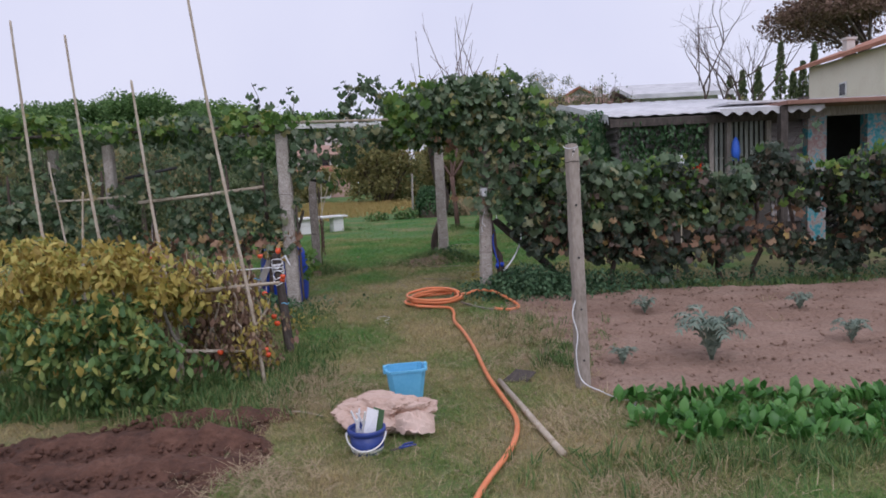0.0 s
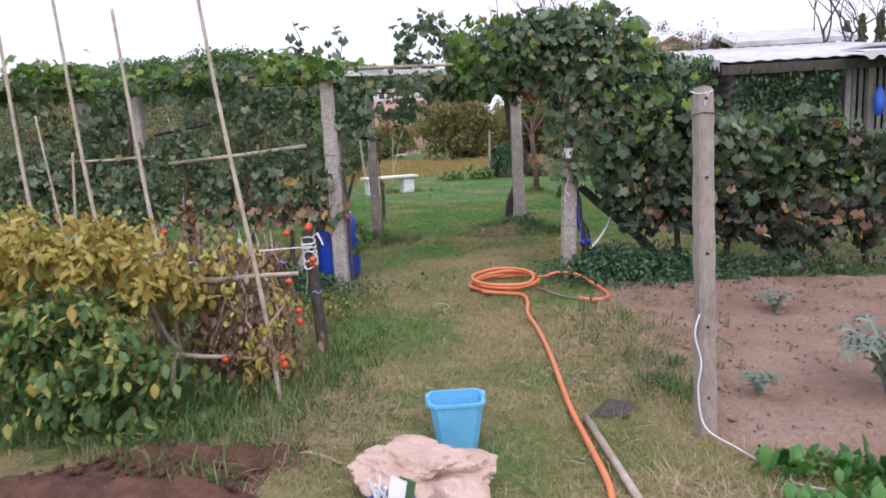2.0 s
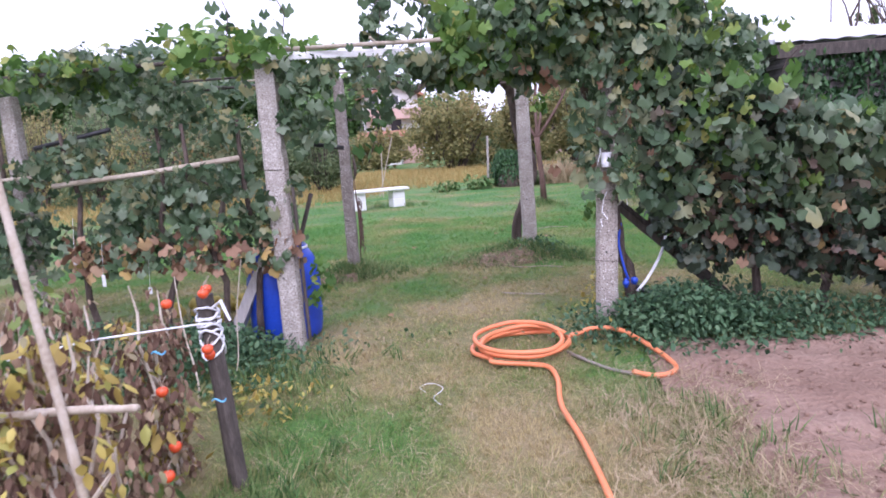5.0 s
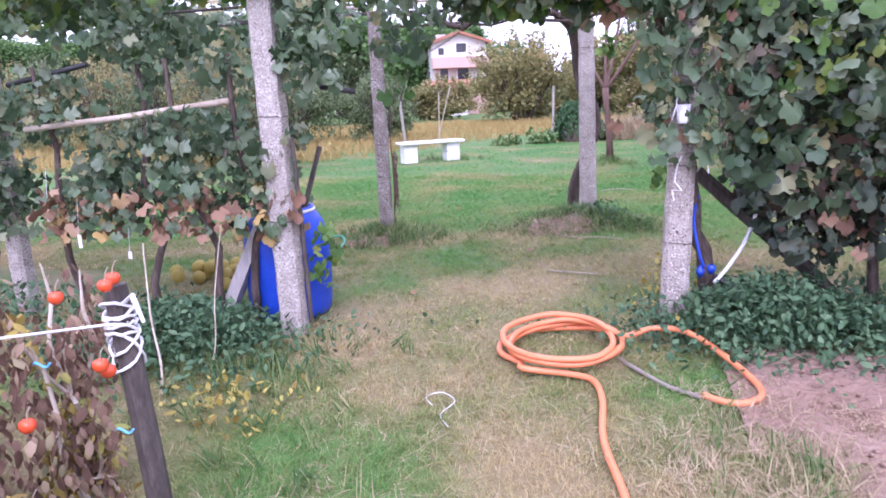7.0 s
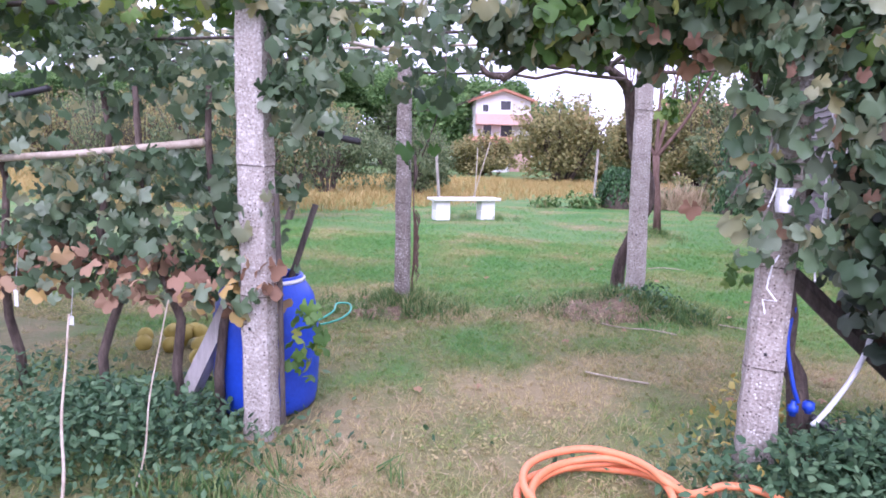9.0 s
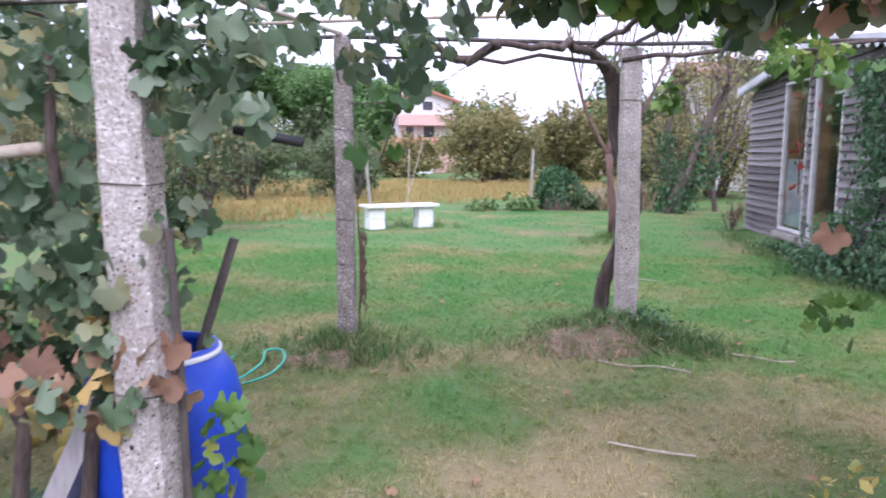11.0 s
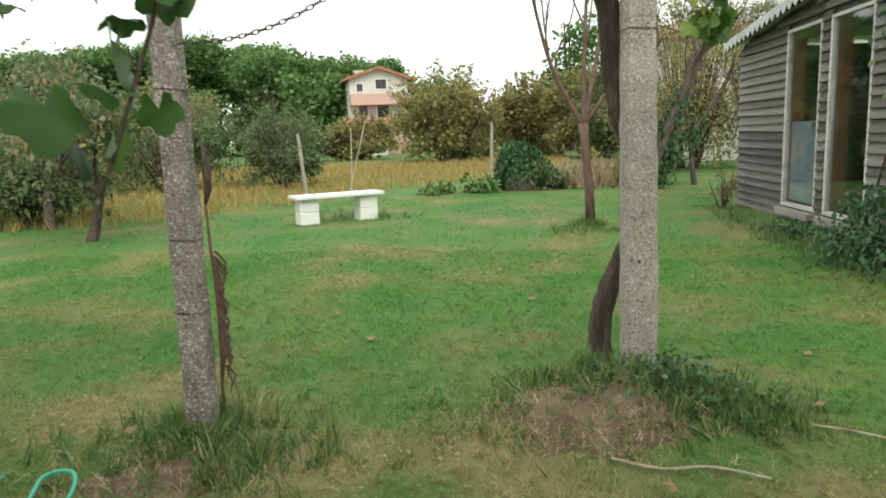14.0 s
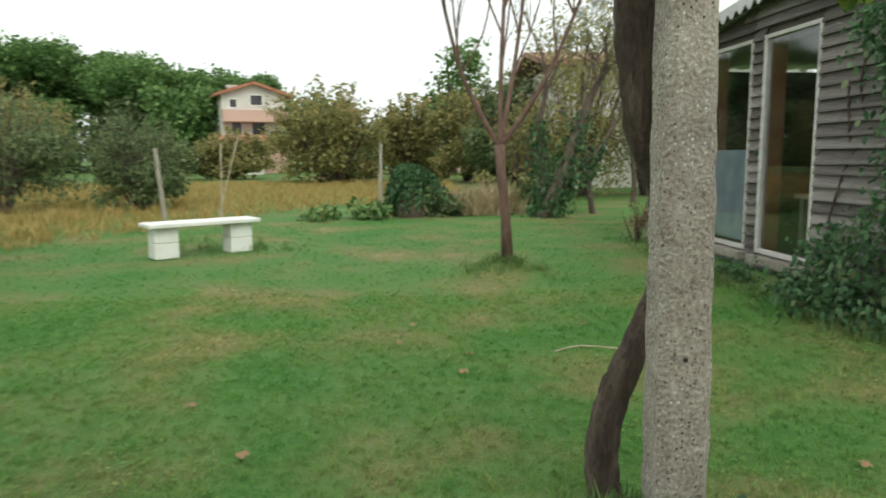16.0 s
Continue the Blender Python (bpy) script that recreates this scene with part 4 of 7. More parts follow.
def gate_canopy():
    t = thing("grape_vine", (1.5, 8.55, g1(1.5, 8.55)), "thick grape vine heaped over the gate post", "vine", "vine rows")
    stems(t, [((1.62, 8.55, g1(1.6, 8.5)), (1.45, 8.5, 1.0), 0.055, 0.04), ((1.45, 8.5, 0.95), (1.3, 8.5, 2.2), 0.04, 0.025), ((1.5, 8.45, 0.9), (1.42, 8.36, 1.9), 0.022, 0.014)])
    pts = np.concatenate([blob_points(1500, (0.95, 8.5, 2.28), (0.75, 0.5, 0.45), 61, 0.35), blob_points(1500, (1.55, 8.55, 2.25), (0.75, 0.5, 0.52), 62, 0.35), blob_points(1000, (2.1, 8.55, 1.85), (0.5, 0.4, 0.6), 63, 0.3)])
    pts = pts[(pts[:, 2] > 1.86) | (pts[:, 0] > 1.55)]
    vine_leaves(t, "foliage", pts, (0.05, 0.12), F_VINE, 64)
    vine_leaves(t, "young_foliage", blob_points(420, (0.5, 8.42, 2.12), (0.42, 0.25, 0.26), 65, 0.2), (0.08, 0.17), F_VINEBRIGHT, 66)
    # brighter leaves on the outer skin: light on the canopy put into leaf colour
    sunny = np.concatenate([blob_points(230, (0.85, 8.45, 2.28), (0.8, 0.55, 0.48), 165, 0.85), blob_points(110, (1.6, 8.5, 2.28), (0.8, 0.55, 0.55), 166, 0.85), blob_points(70, (2.2, 8.45, 1.8), (0.55, 0.45, 0.6), 167, 0.85)])
    vine_leaves(t, "outer_foliage", sunny[(sunny[:, 2] > 1.9) | (sunny[:, 0] > 1.6)], (0.06, 0.14), F_VINEBRIGHT, 168)
    rs, o = np.random.default_rng(169), np.array(t.matrix_basis.translation)
    for x in (0.4, 0.6, 0.85, 1.05, 1.3, 1.5, 1.75, 1.95, 2.2):
        h, dx, z0 = rs.uniform(0.18, 0.36), rs.normal(0, 0.15), 2.55 - 0.5 * (x - 1.25) ** 2 - 0.14
        part("shoot", Geo().tube([Vector(p) - Vector(o) for p in [(x, 8.5, z0), (x + dx * 0.4, 8.5, z0 + h * 0.7), (x + dx, 8.48, z0 + h)]], 0.004, 5), M_BARK, t)
        u = rs.random(10)
        vine_leaves(t, "shoot_leaves", np.column_stack([x + dx * u + rs.normal(0, 0.045, 10), 8.5 + rs.normal(0, 0.05, 10), z0 + h * u]), (0.06, 0.12), F_VINE, int(x * 100))
    vine_leaves(t, "hanging_foliage", wall_points(420, 0.1, 1.9, 8.4, 0.18, lambda x: 1.85 + 0 * x, lambda x: 2.1 + 0 * x, 67, 0.0), (0.055, 0.125), F_VINE, 68)
    vine_leaves(t, "russet_foliage", np.concatenate([wall_points(16, 1.05, 1.75, 8.3, 0.08, lambda x: 1.05 + 0 * x, lambda x: 2.0 + 0 * x, 69, -0.2), wall_points(16, 0.6, 1.9, 8.3, 0.1, lambda x: 1.75 + 0 * x, lambda x: 2.2 + 0 * x, 70, -0.2)]), (0.06, 0.125), F_RUSSET, 71)
    vine_leaves(t, "post_foliage", wall_points(330, 1.2, 1.95, 8.26, 0.06, lambda x: 1.0 + 0 * x, lambda x: 2.1 + 0 * x, 76, -0.2), (0.05, 0.13), F_VINE, 77)
    vine_leaves(t, "climbing_foliage", wall_points(150, -0.92, -0.5, 8.1, 0.06, lambda x: 1.45 + 0 * x, lambda x: 2.12 + 0 * x, 72, -0.2), (0.06, 0.12), F_VINE, 73)
    vine_leaves(t, "low_sprig", blob_points(34, (-0.72, 8.2, 0.42), (0.13, 0.08, 0.26), 78, 0.2), (0.05, 0.09), F_VINEBRIGHT, 79)
    u = np.linspace(0, 3.14, 120)
    arch = np.column_stack([0.02 + 0.30 * np.cos(u), np.full(120, 8.45), 2.2 + 0.42 * np.sin(u)])
    vine_leaves(t, "arching_shoot", arch + rs.normal(0, 0.05, arch.shape), (0.05, 0.11), F_VINE, 171)
    part("arching_cane", Geo().tube([Vector(p) - Vector(o) for p in arch[::10]], 0.005, 5), M_BARK, t)
    vine_leaves(t, "bar_foliage", wall_points(330, -0.5, 0.9, 8.6, 0.3, lambda x: 1.82 + 0.1 * np.sin(x * 5), lambda x: 2.12 + 0 * x, 74, 0.05), (0.055, 0.12), F_VINE, 75)


def gnarled(pts, radii, seed, n=20):
    """A knotty vine trunk: ridges that twist along it, and swellings."""
    P = smooth_path([Vector(p) for p in pts], 6)
    R = np.interp(np.linspace(0, 1, len(P)), np.linspace(0, 1, len(radii)), radii)
    g = Geo().tube(P, list(R), n)
    for i, p in enumerate(P):
        for k in range(n):
            a = 2 * math.pi * k / n + i * 0.16
            q = 1 + 0.30 * noise.noise(Vector((math.cos(a) * 2.4, math.sin(a) * 2.4, i * 0.10 + seed))) + 0.18 * noise.noise(Vector((math.cos(a) * 6, math.sin(a) * 6, i * 0.22 + seed)))
            g.v[i * n + k] = tuple(p + (Vector(g.v[i * n + k]) - p) * q)
    return g


def pergola_roof():
    t = thing("grape_vine", (0.55, 11.95, g1(0.55, 11.95)), "old twisted grape vine trained over the pergola", "vine", "vine rows")
    o = Vector(t.matrix_basis.translation)
    trunk = [(0.655, 12.02, 0.0), (0.62, 12.03, 0.18), (0.65, 12.03, 0.42), (0.745, 12.03, 0.68), (0.86, 12.04, 0.95), (0.84, 12.04, 1.2), (0.74, 12.0, 1.45), (0.68, 11.96, 1.8), (0.62, 11.86, 2.05), (0.45, 11.6, 2.2)]
    part("trunk", gnarled([Vector(p) - o for p in trunk], [0.07, 0.062, 0.054, 0.046, 0.05, 0.062, 0.07, 0.06, 0.052, 0.034], 3), M_BARK, t, smooth=True)
    for a, b, s in [((0.45, 11.6, 2.18), (-0.15, 11.0, 2.16), 0.036), ((-0.15, 11.0, 2.16), (-0.42, 10.98, 2.05), 0.042), ((-0.42, 10.98, 2.05), (-0.95, 11.0, 2.24), 0.03), ((0.5, 11.5, 2.2), (0.9, 10.2, 2.24), 0.024), ((0.6, 11.7, 2.1), (-1.2, 11.15, 2.12), 0.018), ((0.7, 11.7, 2.12), (2.4, 11.6, 2.2), 0.02)]:
        part("limb", Geo().tube([Vector(p) - o for p in curve_pts(a, b, 8, int(abs(a[0] * 50)) + 3, 0.035)], list(np.linspace(s, s * 0.6, 8)), 7), M_BARK, t, smooth=True)
    r = np.random.default_rng(81)
    n = 2600
    x, y = r.uniform(-4.5, 2.3, n), r.uniform(8.3, 11.9, n)
    k = np.array([noise.noise(Vector((a * 1.3, b * 1.3, 4.4))) for a, b in zip(x, y)])
    ok = (k > 0.02 + 0.12 * (y - 9.4)) | ((x < -1.6) & (k > -0.1))
    p = np.column_stack([x, y, 2.27 + r.normal(0, 0.07, n)])[ok]
    vine_leaves(t, "foliage", p, (0.07, 0.16), F_VINE, 82, (-35, 35))
    vine_leaves(t, "young_foliage", np.concatenate([blob_points(60, (1.45, 10.7, 2.18), (0.32, 0.5, 0.1), 83, 0.2), blob_points(22, (0.98, 11.3, 1.86), (0.1, 0.1, 0.14), 84, 0.2), blob_points(50, (1.9, 11.2, 2.05), (0.4, 0.3, 0.18), 86, 0.2)]), (0.06, 0.13), F_VINEBRIGHT, 85)
    # the spray that hangs beside the way
    part("hanging_cane", Geo().tube([Vector(q) - o for q in [(-0.5, 9.75, 2.15), (-0.48, 9.68, 1.9), (-0.52, 9.6, 1.6), (-0.62, 9.55, 1.3)]], 0.005, 6), M_BARK, t)
    q = np.column_stack([np.interp(np.linspace(0, 1, 17), [0, 1], [-0.45, -0.66]), np.interp(np.linspace(0, 1, 17), [0, 1], [9.7, 9.52]), np.linspace(2.05, 1.36, 17)])
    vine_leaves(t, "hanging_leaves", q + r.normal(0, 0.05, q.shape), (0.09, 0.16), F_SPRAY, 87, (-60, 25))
    part("dead_cane", Geo().tube([Vector(q) - o for q in [(1.62, 10.2, 2.2), (1.58, 10.22, 1.9), (1.54, 10.25, 1.6), (1.55, 10.25, 1.2)]], 0.004, 6), M_BARK, t)
    vine_leaves(t, "dead_leaves", [(1.60, 10.2, 1.70), (1.54, 10.26, 1.5), (1.55, 10.25, 1.38), (1.55, 10.26, 1.27), (1.54, 10.26, 1.44)], (0.045, 0.075), F_REDLEAF, 88)
    vine_leaves(t, "side_spray", blob_points(15, (1.42, 9.2, 0.80), (0.2, 0.15, 0.12), 89, 0.2), (0.05, 0.09), F_VINEBRIGHT, 90)


right_row()
left_row()
gate_canopy()
pergola_roof()


# ---------- kitchen garden on the left ----------
def bean_bush():
    t = thing("bean_bush", (-2.0, 4.95, g1(-2, 4.95)), "big bean bush, yellowing on top and green below", "bush")
    o = np.array(t.matrix_basis.translation)
    stems(t, [((-1.1 - 0.35 * i, 5.0 + 0.1 * math.sin(i), -0.12), (-1.15 - 0.35 * i, 4.9, 0.75), 0.02, 0.01) for i in range(7)], M_WOOD)
    rb = np.random.default_rng(103)

    def sprigs(bases, centre, leaves):
        """Leaves along short shoots that arch out of the bush."""
        out = []
        for p in bases:
            d = p - np.array(centre)
            d = d / (np.linalg.norm(d) + 1e-6) + np.array([0, 0, 0.55]) + rb.normal(0, 0.35, 3)
            d /= np.linalg.norm(d)
            u = rb.random(leaves)[:, None]
            L = rb.uniform(0.18, 0.46)
            out.append(p + d * L * u - np.array([0, 0, 1]) * 0.6 * L * u * u + rb.normal(0, 0.036, (leaves, 3)))
        return np.concatenate(out)

    yel = np.concatenate([sprigs(blob_points(n, c, rd, sd, 0.5, 5), (c[0], c[1], c[2] - 0.3), 23) for n, c, rd, sd in [(70, (-1.75, 5.02, 0.60), (0.62, 0.42, 0.36), 91), (80, (-2.6, 5.15, 0.60), (0.6, 0.5, 0.42), 92), (34, (-1.12, 5.0, 0.58), (0.3, 0.36, 0.30), 93), (70, (-3.5, 5.4, 0.55), (0.7, 0.6, 0.42), 94), (22, (-2.1, 4.95, 0.86), (0.22, 0.22, 0.2), 104), (18, (-1.4, 4.95, 0.82), (0.2, 0.2, 0.18), 105)]])
    gre = np.concatenate([sprigs(blob_points(n, c, rd, sd, 0.5, 5), (c[0], c[1], c[2] - 0.15), 24) for n, c, rd, sd in [(74, (-1.5, 4.62, 0.34), (0.5, 0.32, 0.36), 95), (34, (-1.2, 4.5, 0.14), (0.34, 0.2, 0.28), 96), (22, (-1.9, 4.6, 0.36), (0.26, 0.22, 0.24), 97)]])
    yel, gre = yel[(yel[:, 2] > 0.16) & (yel[:, 2] < 1.16)], gre[gre[:, 2] > -0.08]
    fy, fg = rb.random(len(yel)) < np.clip(0.45 - 0.6 * yel[:, 2], 0.03, 0.25), rb.random(len(gre)) < np.clip(0.3 * gre[:, 2], 0.02, 0.15)
    yel, gre = np.concatenate([yel[~fy], gre[fg]]), np.concatenate([gre[~fg], yel[fy]])
    scatter("yellow_foliage", "oval", yel - o, (0.045, 0.10), F_YELLOW, t, (-45, 35), seed=98)
    scatter("green_foliage", "oval", gre - o, (0.045, 0.10), F_GREENBUSH, t, (-45, 35), seed=99)
    tw = spread(1400, -3.6, -0.6, 4.4, 5.6, 100)
    tufts("undergrowth", tw, (0.07, 0.18), blades(7, 1.0, 0.06, 0.7, 101), F_LUSH, t, seed=102)


def tomato_plants():
    for i, (x, y) in enumerate([(-0.62, 5.25), (-0.85, 5.7), (-0.86, 6.2), (-1.3, 5.9), (-0.98, 5.35), (-1.8, 6.3)]):
        t = thing("tomato_plant", (x, y, g1(x, y)), "withered brown tomato plant with a few ripe fruits", "tomato plant", "tomato plants")
        r = np.random.default_rng(110 + i)
        brown, green = [], []
        for k in range(6):
            top = (r.normal(0, 0.2), r.normal(0, 0.2), r.uniform(0.62, 1.02))
            path = curve_pts((r.normal(0, 0.06), r.normal(0, 0.06), 0), top, 8, 120 + i * 9 + k, 0.04)
            part("stem", Geo().tube(path, [0.008] * 7 + [0.003], 5), M_CANE, t)
            # withered leaves hang in bunches from short stalks
            for m in range(9):
                p = np.array(path[int(r.integers(2, 8))]) + r.normal(0, 0.03, 3)
                d = np.append(r.normal(0, 1, 2), 0.1)
                d = d / np.linalg.norm(d) * r.uniform(0.08, 0.24)
                n = int(r.integers(16, 30))
                u = r.random((n, 1))
                q = p + d * u - np.array([0, 0, 1]) * 0.28 * u ** 2 + r.normal(0, 0.022, (n, 3))
                (green if r.random() < 0.22 else brown).append(q[q[:, 2] > 0.03])
        scatter("foliage", "oval", np.concatenate(brown), (0.025, 0.075), F_DRY, t, (-72, 22), seed=131 + i)
        scatter("green_foliage", "oval", np.concatenate(green + [np.array([[0, 0, 0.3]])]), (0.035, 0.085), F_GREENBUSH if i % 2 else F_YELLOW, t, (-50, 30), seed=141 + i)
    fruits = [(-0.42, 5.08, 0.12), (-0.44, 5.1, 0.155), (-0.78, 5.05, 0.16), (-0.5, 5.6, 0.32), (-0.48, 5.9, 0.62), (-0.5, 5.95, 0.58), (-0.56, 6.1, 0.84), (-0.42, 5.4, 0.3), (-0.60, 5.72, 0.5), (-0.55, 6.05, 0.83), (-0.70, 6.0, 0.8), (-1.8, 6.25, 0.8), (-1.85, 6.28, 0.7)]
    for x, y, z in fruits:
        t = thing("tomato", (x, y, z), "ripe red tomato hanging on the withered plant", "tomato", "tomatoes")
        g = Geo().lathe([(0.001, -0.022), (0.013, -0.02), (0.022, -0.01), (0.025, 0.002), (0.021, 0.014), (0.011, 0.019), (0.003, 0.017)], 12)
        part("fruit", g, M_RED, t, smooth=True)
        part("stalk", Geo().tube([(0, 0, 0.016), (0.006, 0, 0.04), (0.02, 0.0, 0.06)], 0.002, 5), M_CANE, t)


def cane(pts, r=0.016, label="tall grey bamboo cane leaning in the bed"):
    g = Geo()
    a, b = Vector(pts[0]), Vector(pts[1])
    n = 26
    P, R = [], []
    for i in range(n * 2):
        s = i / (n * 2 - 1)
        P.append(a.lerp(b, s) + Vector((0.012 * math.sin(s * 7), 0.008 * math.sin(s * 11), 0)))
        R.append(r * (1 - 0.45 * s) * (1.16 if i % 5 == 0 else 1))
    tagged(part("bamboo_cane", g.tube(P, R, 8), M_CANE, smooth=True), label, "cane", "bamboo canes")


bean_bush()
tomato_plants()
for a, b in [((-0.45, 5.05, -0.13), (-0.90, 5.2, 3.15)), ((-1.15, 5.2, -0.12), (-1.36, 5.2, 2.28)), ((-1.91, 5.7, -0.1), (-2.12, 5.7, 2.76)), ((-2.43, 5.7, -0.1), (-2.57, 5.7, 2.9))]:
    cane((a, b))
cane(((-2.22, 5.7, -0.1), (-2.1, 5.7, 1.45)), 0.014, "short pale cane stub in the bed")
cane(((-2.2, 5.8, -0.1), (-2.43, 5.8, 1.72)), 0.012, "thin slanting cane in the bed")
cane(((-1.12, 5.14, 0.62), (-0.30, 5.10, 0.68)), 0.021, "cross cane tied to the upright with cord")
cane(((-1.25, 5.12, 0.17), (-0.60, 5.1, 0.15)), 0.018, "low cross cane in the tomato bed")
cane(((-1.22, 7.1, -0.06), (-1.52, 7.5, 0.66)), 0.007, "thin grey cane stuck in the weeds")
cane(((-1.12, 7.4, -0.05), (-1.08, 7.6, 0.74)), 0.0045, "thin tan stick in the weeds")


def tied_stake():
    t = thing("wooden_stake", (-0.53, 6.14, g1(-0.53, 6.14)), "black wooden stake bound with white plastic strips", "stake", rz=0, ry=-4)
    g = Geo().tube([(0, 0, -0.03), (0.005, 0, 0.4), (0, 0.004, 0.94)], [0.045, 0.043, 0.040], 9)
    part("shaft", g, M_DARKWOOD, t)
    r = np.random.default_rng(150)
    for k in range(9):
        z, dz = 0.70 + 0.021 * k + r.normal(0, 0.012), r.normal(0, 0.055)
        pts = [(0.052 * math.cos(a), 0.052 * math.sin(a), z + dz * math.sin(a) + r.normal(0, 0.004)) for a in np.linspace(0, 6.28, 14)]
        part("plastic_strip", Geo().tube(pts, [0.0035 + 0.003 * abs(math.sin(k * 2 + i)) for i in range(14)], 5), M_PLASTIC, t)
    part("loose_end", Geo().tube([(0.04, -0.02, 0.88), (0.09, -0.03, 0.91), (0.13, -0.05, 0.82)], [0.008, 0.01, 0.006], 5), M_PLASTIC, t)
    tagged(part("cord", Geo().tube([(-1.35, 5.5, 0.66), (-0.95, 5.8, 0.70), (-0.55, 6.13, 0.68)], 0.005, 5), M_PLASTIC), "taut pale cord tied to the black stake", "cord")


tied_stake()


def weeds(name, cx, cy, sx, sy, n, hmax, seed, mat=None, kind="oval", size=(0.03, 0.07)):
    r = np.random.default_rng(seed)
    x, y = r.normal(cx, sx, n), r.normal(cy, sy, n)
    fall = np.exp(-((x - cx) ** 2 / (2 * sx * sx) + (y - cy) ** 2 / (2 * sy * sy)))
    z = gz(x, y) + 0.02 + hmax * r.random(n) * (0.25 + 0.75 * fall)
    return tagged(scatter(name, kind, np.column_stack([x, y, z]), size, mat or F_NETTLE, None, (-20, 35), seed=seed), "low green nettle-like weeds at the foot of the posts", "weeds", kind="stuff")


weeds("weeds", 1.9, 8.2, 0.36, 0.22, 3200, 0.38, 161)
weeds("weeds", 2.6, 8.25, 0.6, 0.14, 1700, 0.3, 162)
weeds("weeds", 4.8, 8.3, 1.6, 0.12, 1600, 0.25, 163)
weeds("weeds", -1.55, 7.75, 0.4, 0.3, 3400, 0.32, 164)
weeds("weeds", -2.9, 7.9, 0.8, 0.3, 1800, 0.35, 165)
weeds("weeds", -0.75, 7.0, 0.14, 0.14, 120, 0.22, 166, F_YELLOW)
weeds("weeds", 1.0, 11.5, 0.22, 0.12, 260, 0.2, 167)
weeds("weeds", 1.95, 8.45, 0.35, 0.2, 1500, 0.36, 560)
weeds("weeds", 2.3, 8.7, 0.3, 0.2, 700, 0.3, 561)
weeds("weeds", 1.45, 8.65, 0.15, 0.2, 160, 0.5, 168, F_YELLOW)


# ---------- plants of the plot on the right ----------
def chard_bed():
    r = np.random.default_rng(170)
    sv, sf = leaf_shape("broad")
    for row, y0 in enumerate((4.25, 3.92, 3.66)):
        for k in range(13):
            x = 2.2 + 0.2 * k + r.normal(0, 0.03) + (0.12 if row == 2 else 0)
            y = y0 + r.normal(0, 0.04)
            t = thing("chard_plant", (x, y, g1(x, y)), "leafy bright green chard plant in the vegetable bed", "chard", "chard rows")
            n = 36
            pos = np.column_stack([r.normal(0, 0.055, n), r.normal(0, 0.055, n), np.full(n, 0.0)])
            scatter("leaves", (sv * np.array([0.74, 1, 1]), sf), pos, (0.075, 0.15), F_CHARD, t, (60, 20), seed=171 + k + 20 * row)


def artichoke(x, y, s, seed, label="silvery arching artichoke plant on bare soil"):
    t = thing("artichoke_plant", (x, y, g1(x, y) + 0.02), label, "artichoke", "artichokes")
    r = np.random.default_rng(seed)
    for i in range(19):
        a = i * 2.4 + r.normal(0, 0.2)
        L, h = s * r.uniform(0.5, 0.95), s * r.uniform(0.9, 1.5)
        g = Geo()
        spine = [Vector((math.cos(a) * L * u, math.sin(a) * L * u, h * (2.1 * u - 1.55 * u * u))) for u in np.linspace(0, 1, 9)]
        side = Vector((-math.sin(a), math.cos(a), 0))
        for k, p in enumerate(spine):
            w = s * 0.035 * (1.1 - k / 9)
            g.v += [tuple(p - side * w), tuple(p + Vector((0, 0, w * 0.5))), tuple(p + side * w)]
        for k in range(8):
            o = k * 3
            g.f += [(o, o + 1, o + 4, o + 3), (o + 1, o + 2, o + 5, o + 4)]
        for k in range(1, 8):
            fwd = (spine[k + 1] - spine[k]).normalized()
            for sd in (-1, 1):
                ln = s * 0.26 * math.sin(0.5 + k / 8 * 2.2) * r.uniform(0.75, 1.1)
                out = (side * sd + fwd * 0.75).normalized()
                base, mid = spine[k], spine[k] + out * ln * 0.55
                tip = spine[k] + out * ln - Vector((0, 0, ln * 0.3))
                g.add([tuple(base - fwd * s * 0.02), tuple(base + fwd * s * 0.04), tuple(mid + fwd * s * 0.045), tuple(tip), tuple(mid - fwd * s * 0.02)], [(0, 1, 2, 4), (4, 2, 3)])
        part("leaf", g, F_ARTI, t)
    return t


chard_bed()
artichoke(3.08, 5.3, 0.42, 181)
artichoke(2.35, 5.2, 0.15, 182, "small silvery artichoke seedling on bare soil")
artichoke(4.35, 5.6, 0.2, 183, "small silvery artichoke seedling on bare soil")
artichoke(3.0, 7.0, 0.17, 184, "small silvery artichoke seedling on bare soil")
artichoke(4.5, 6.8, 0.17, 185, "small silvery artichoke seedling on bare soil")


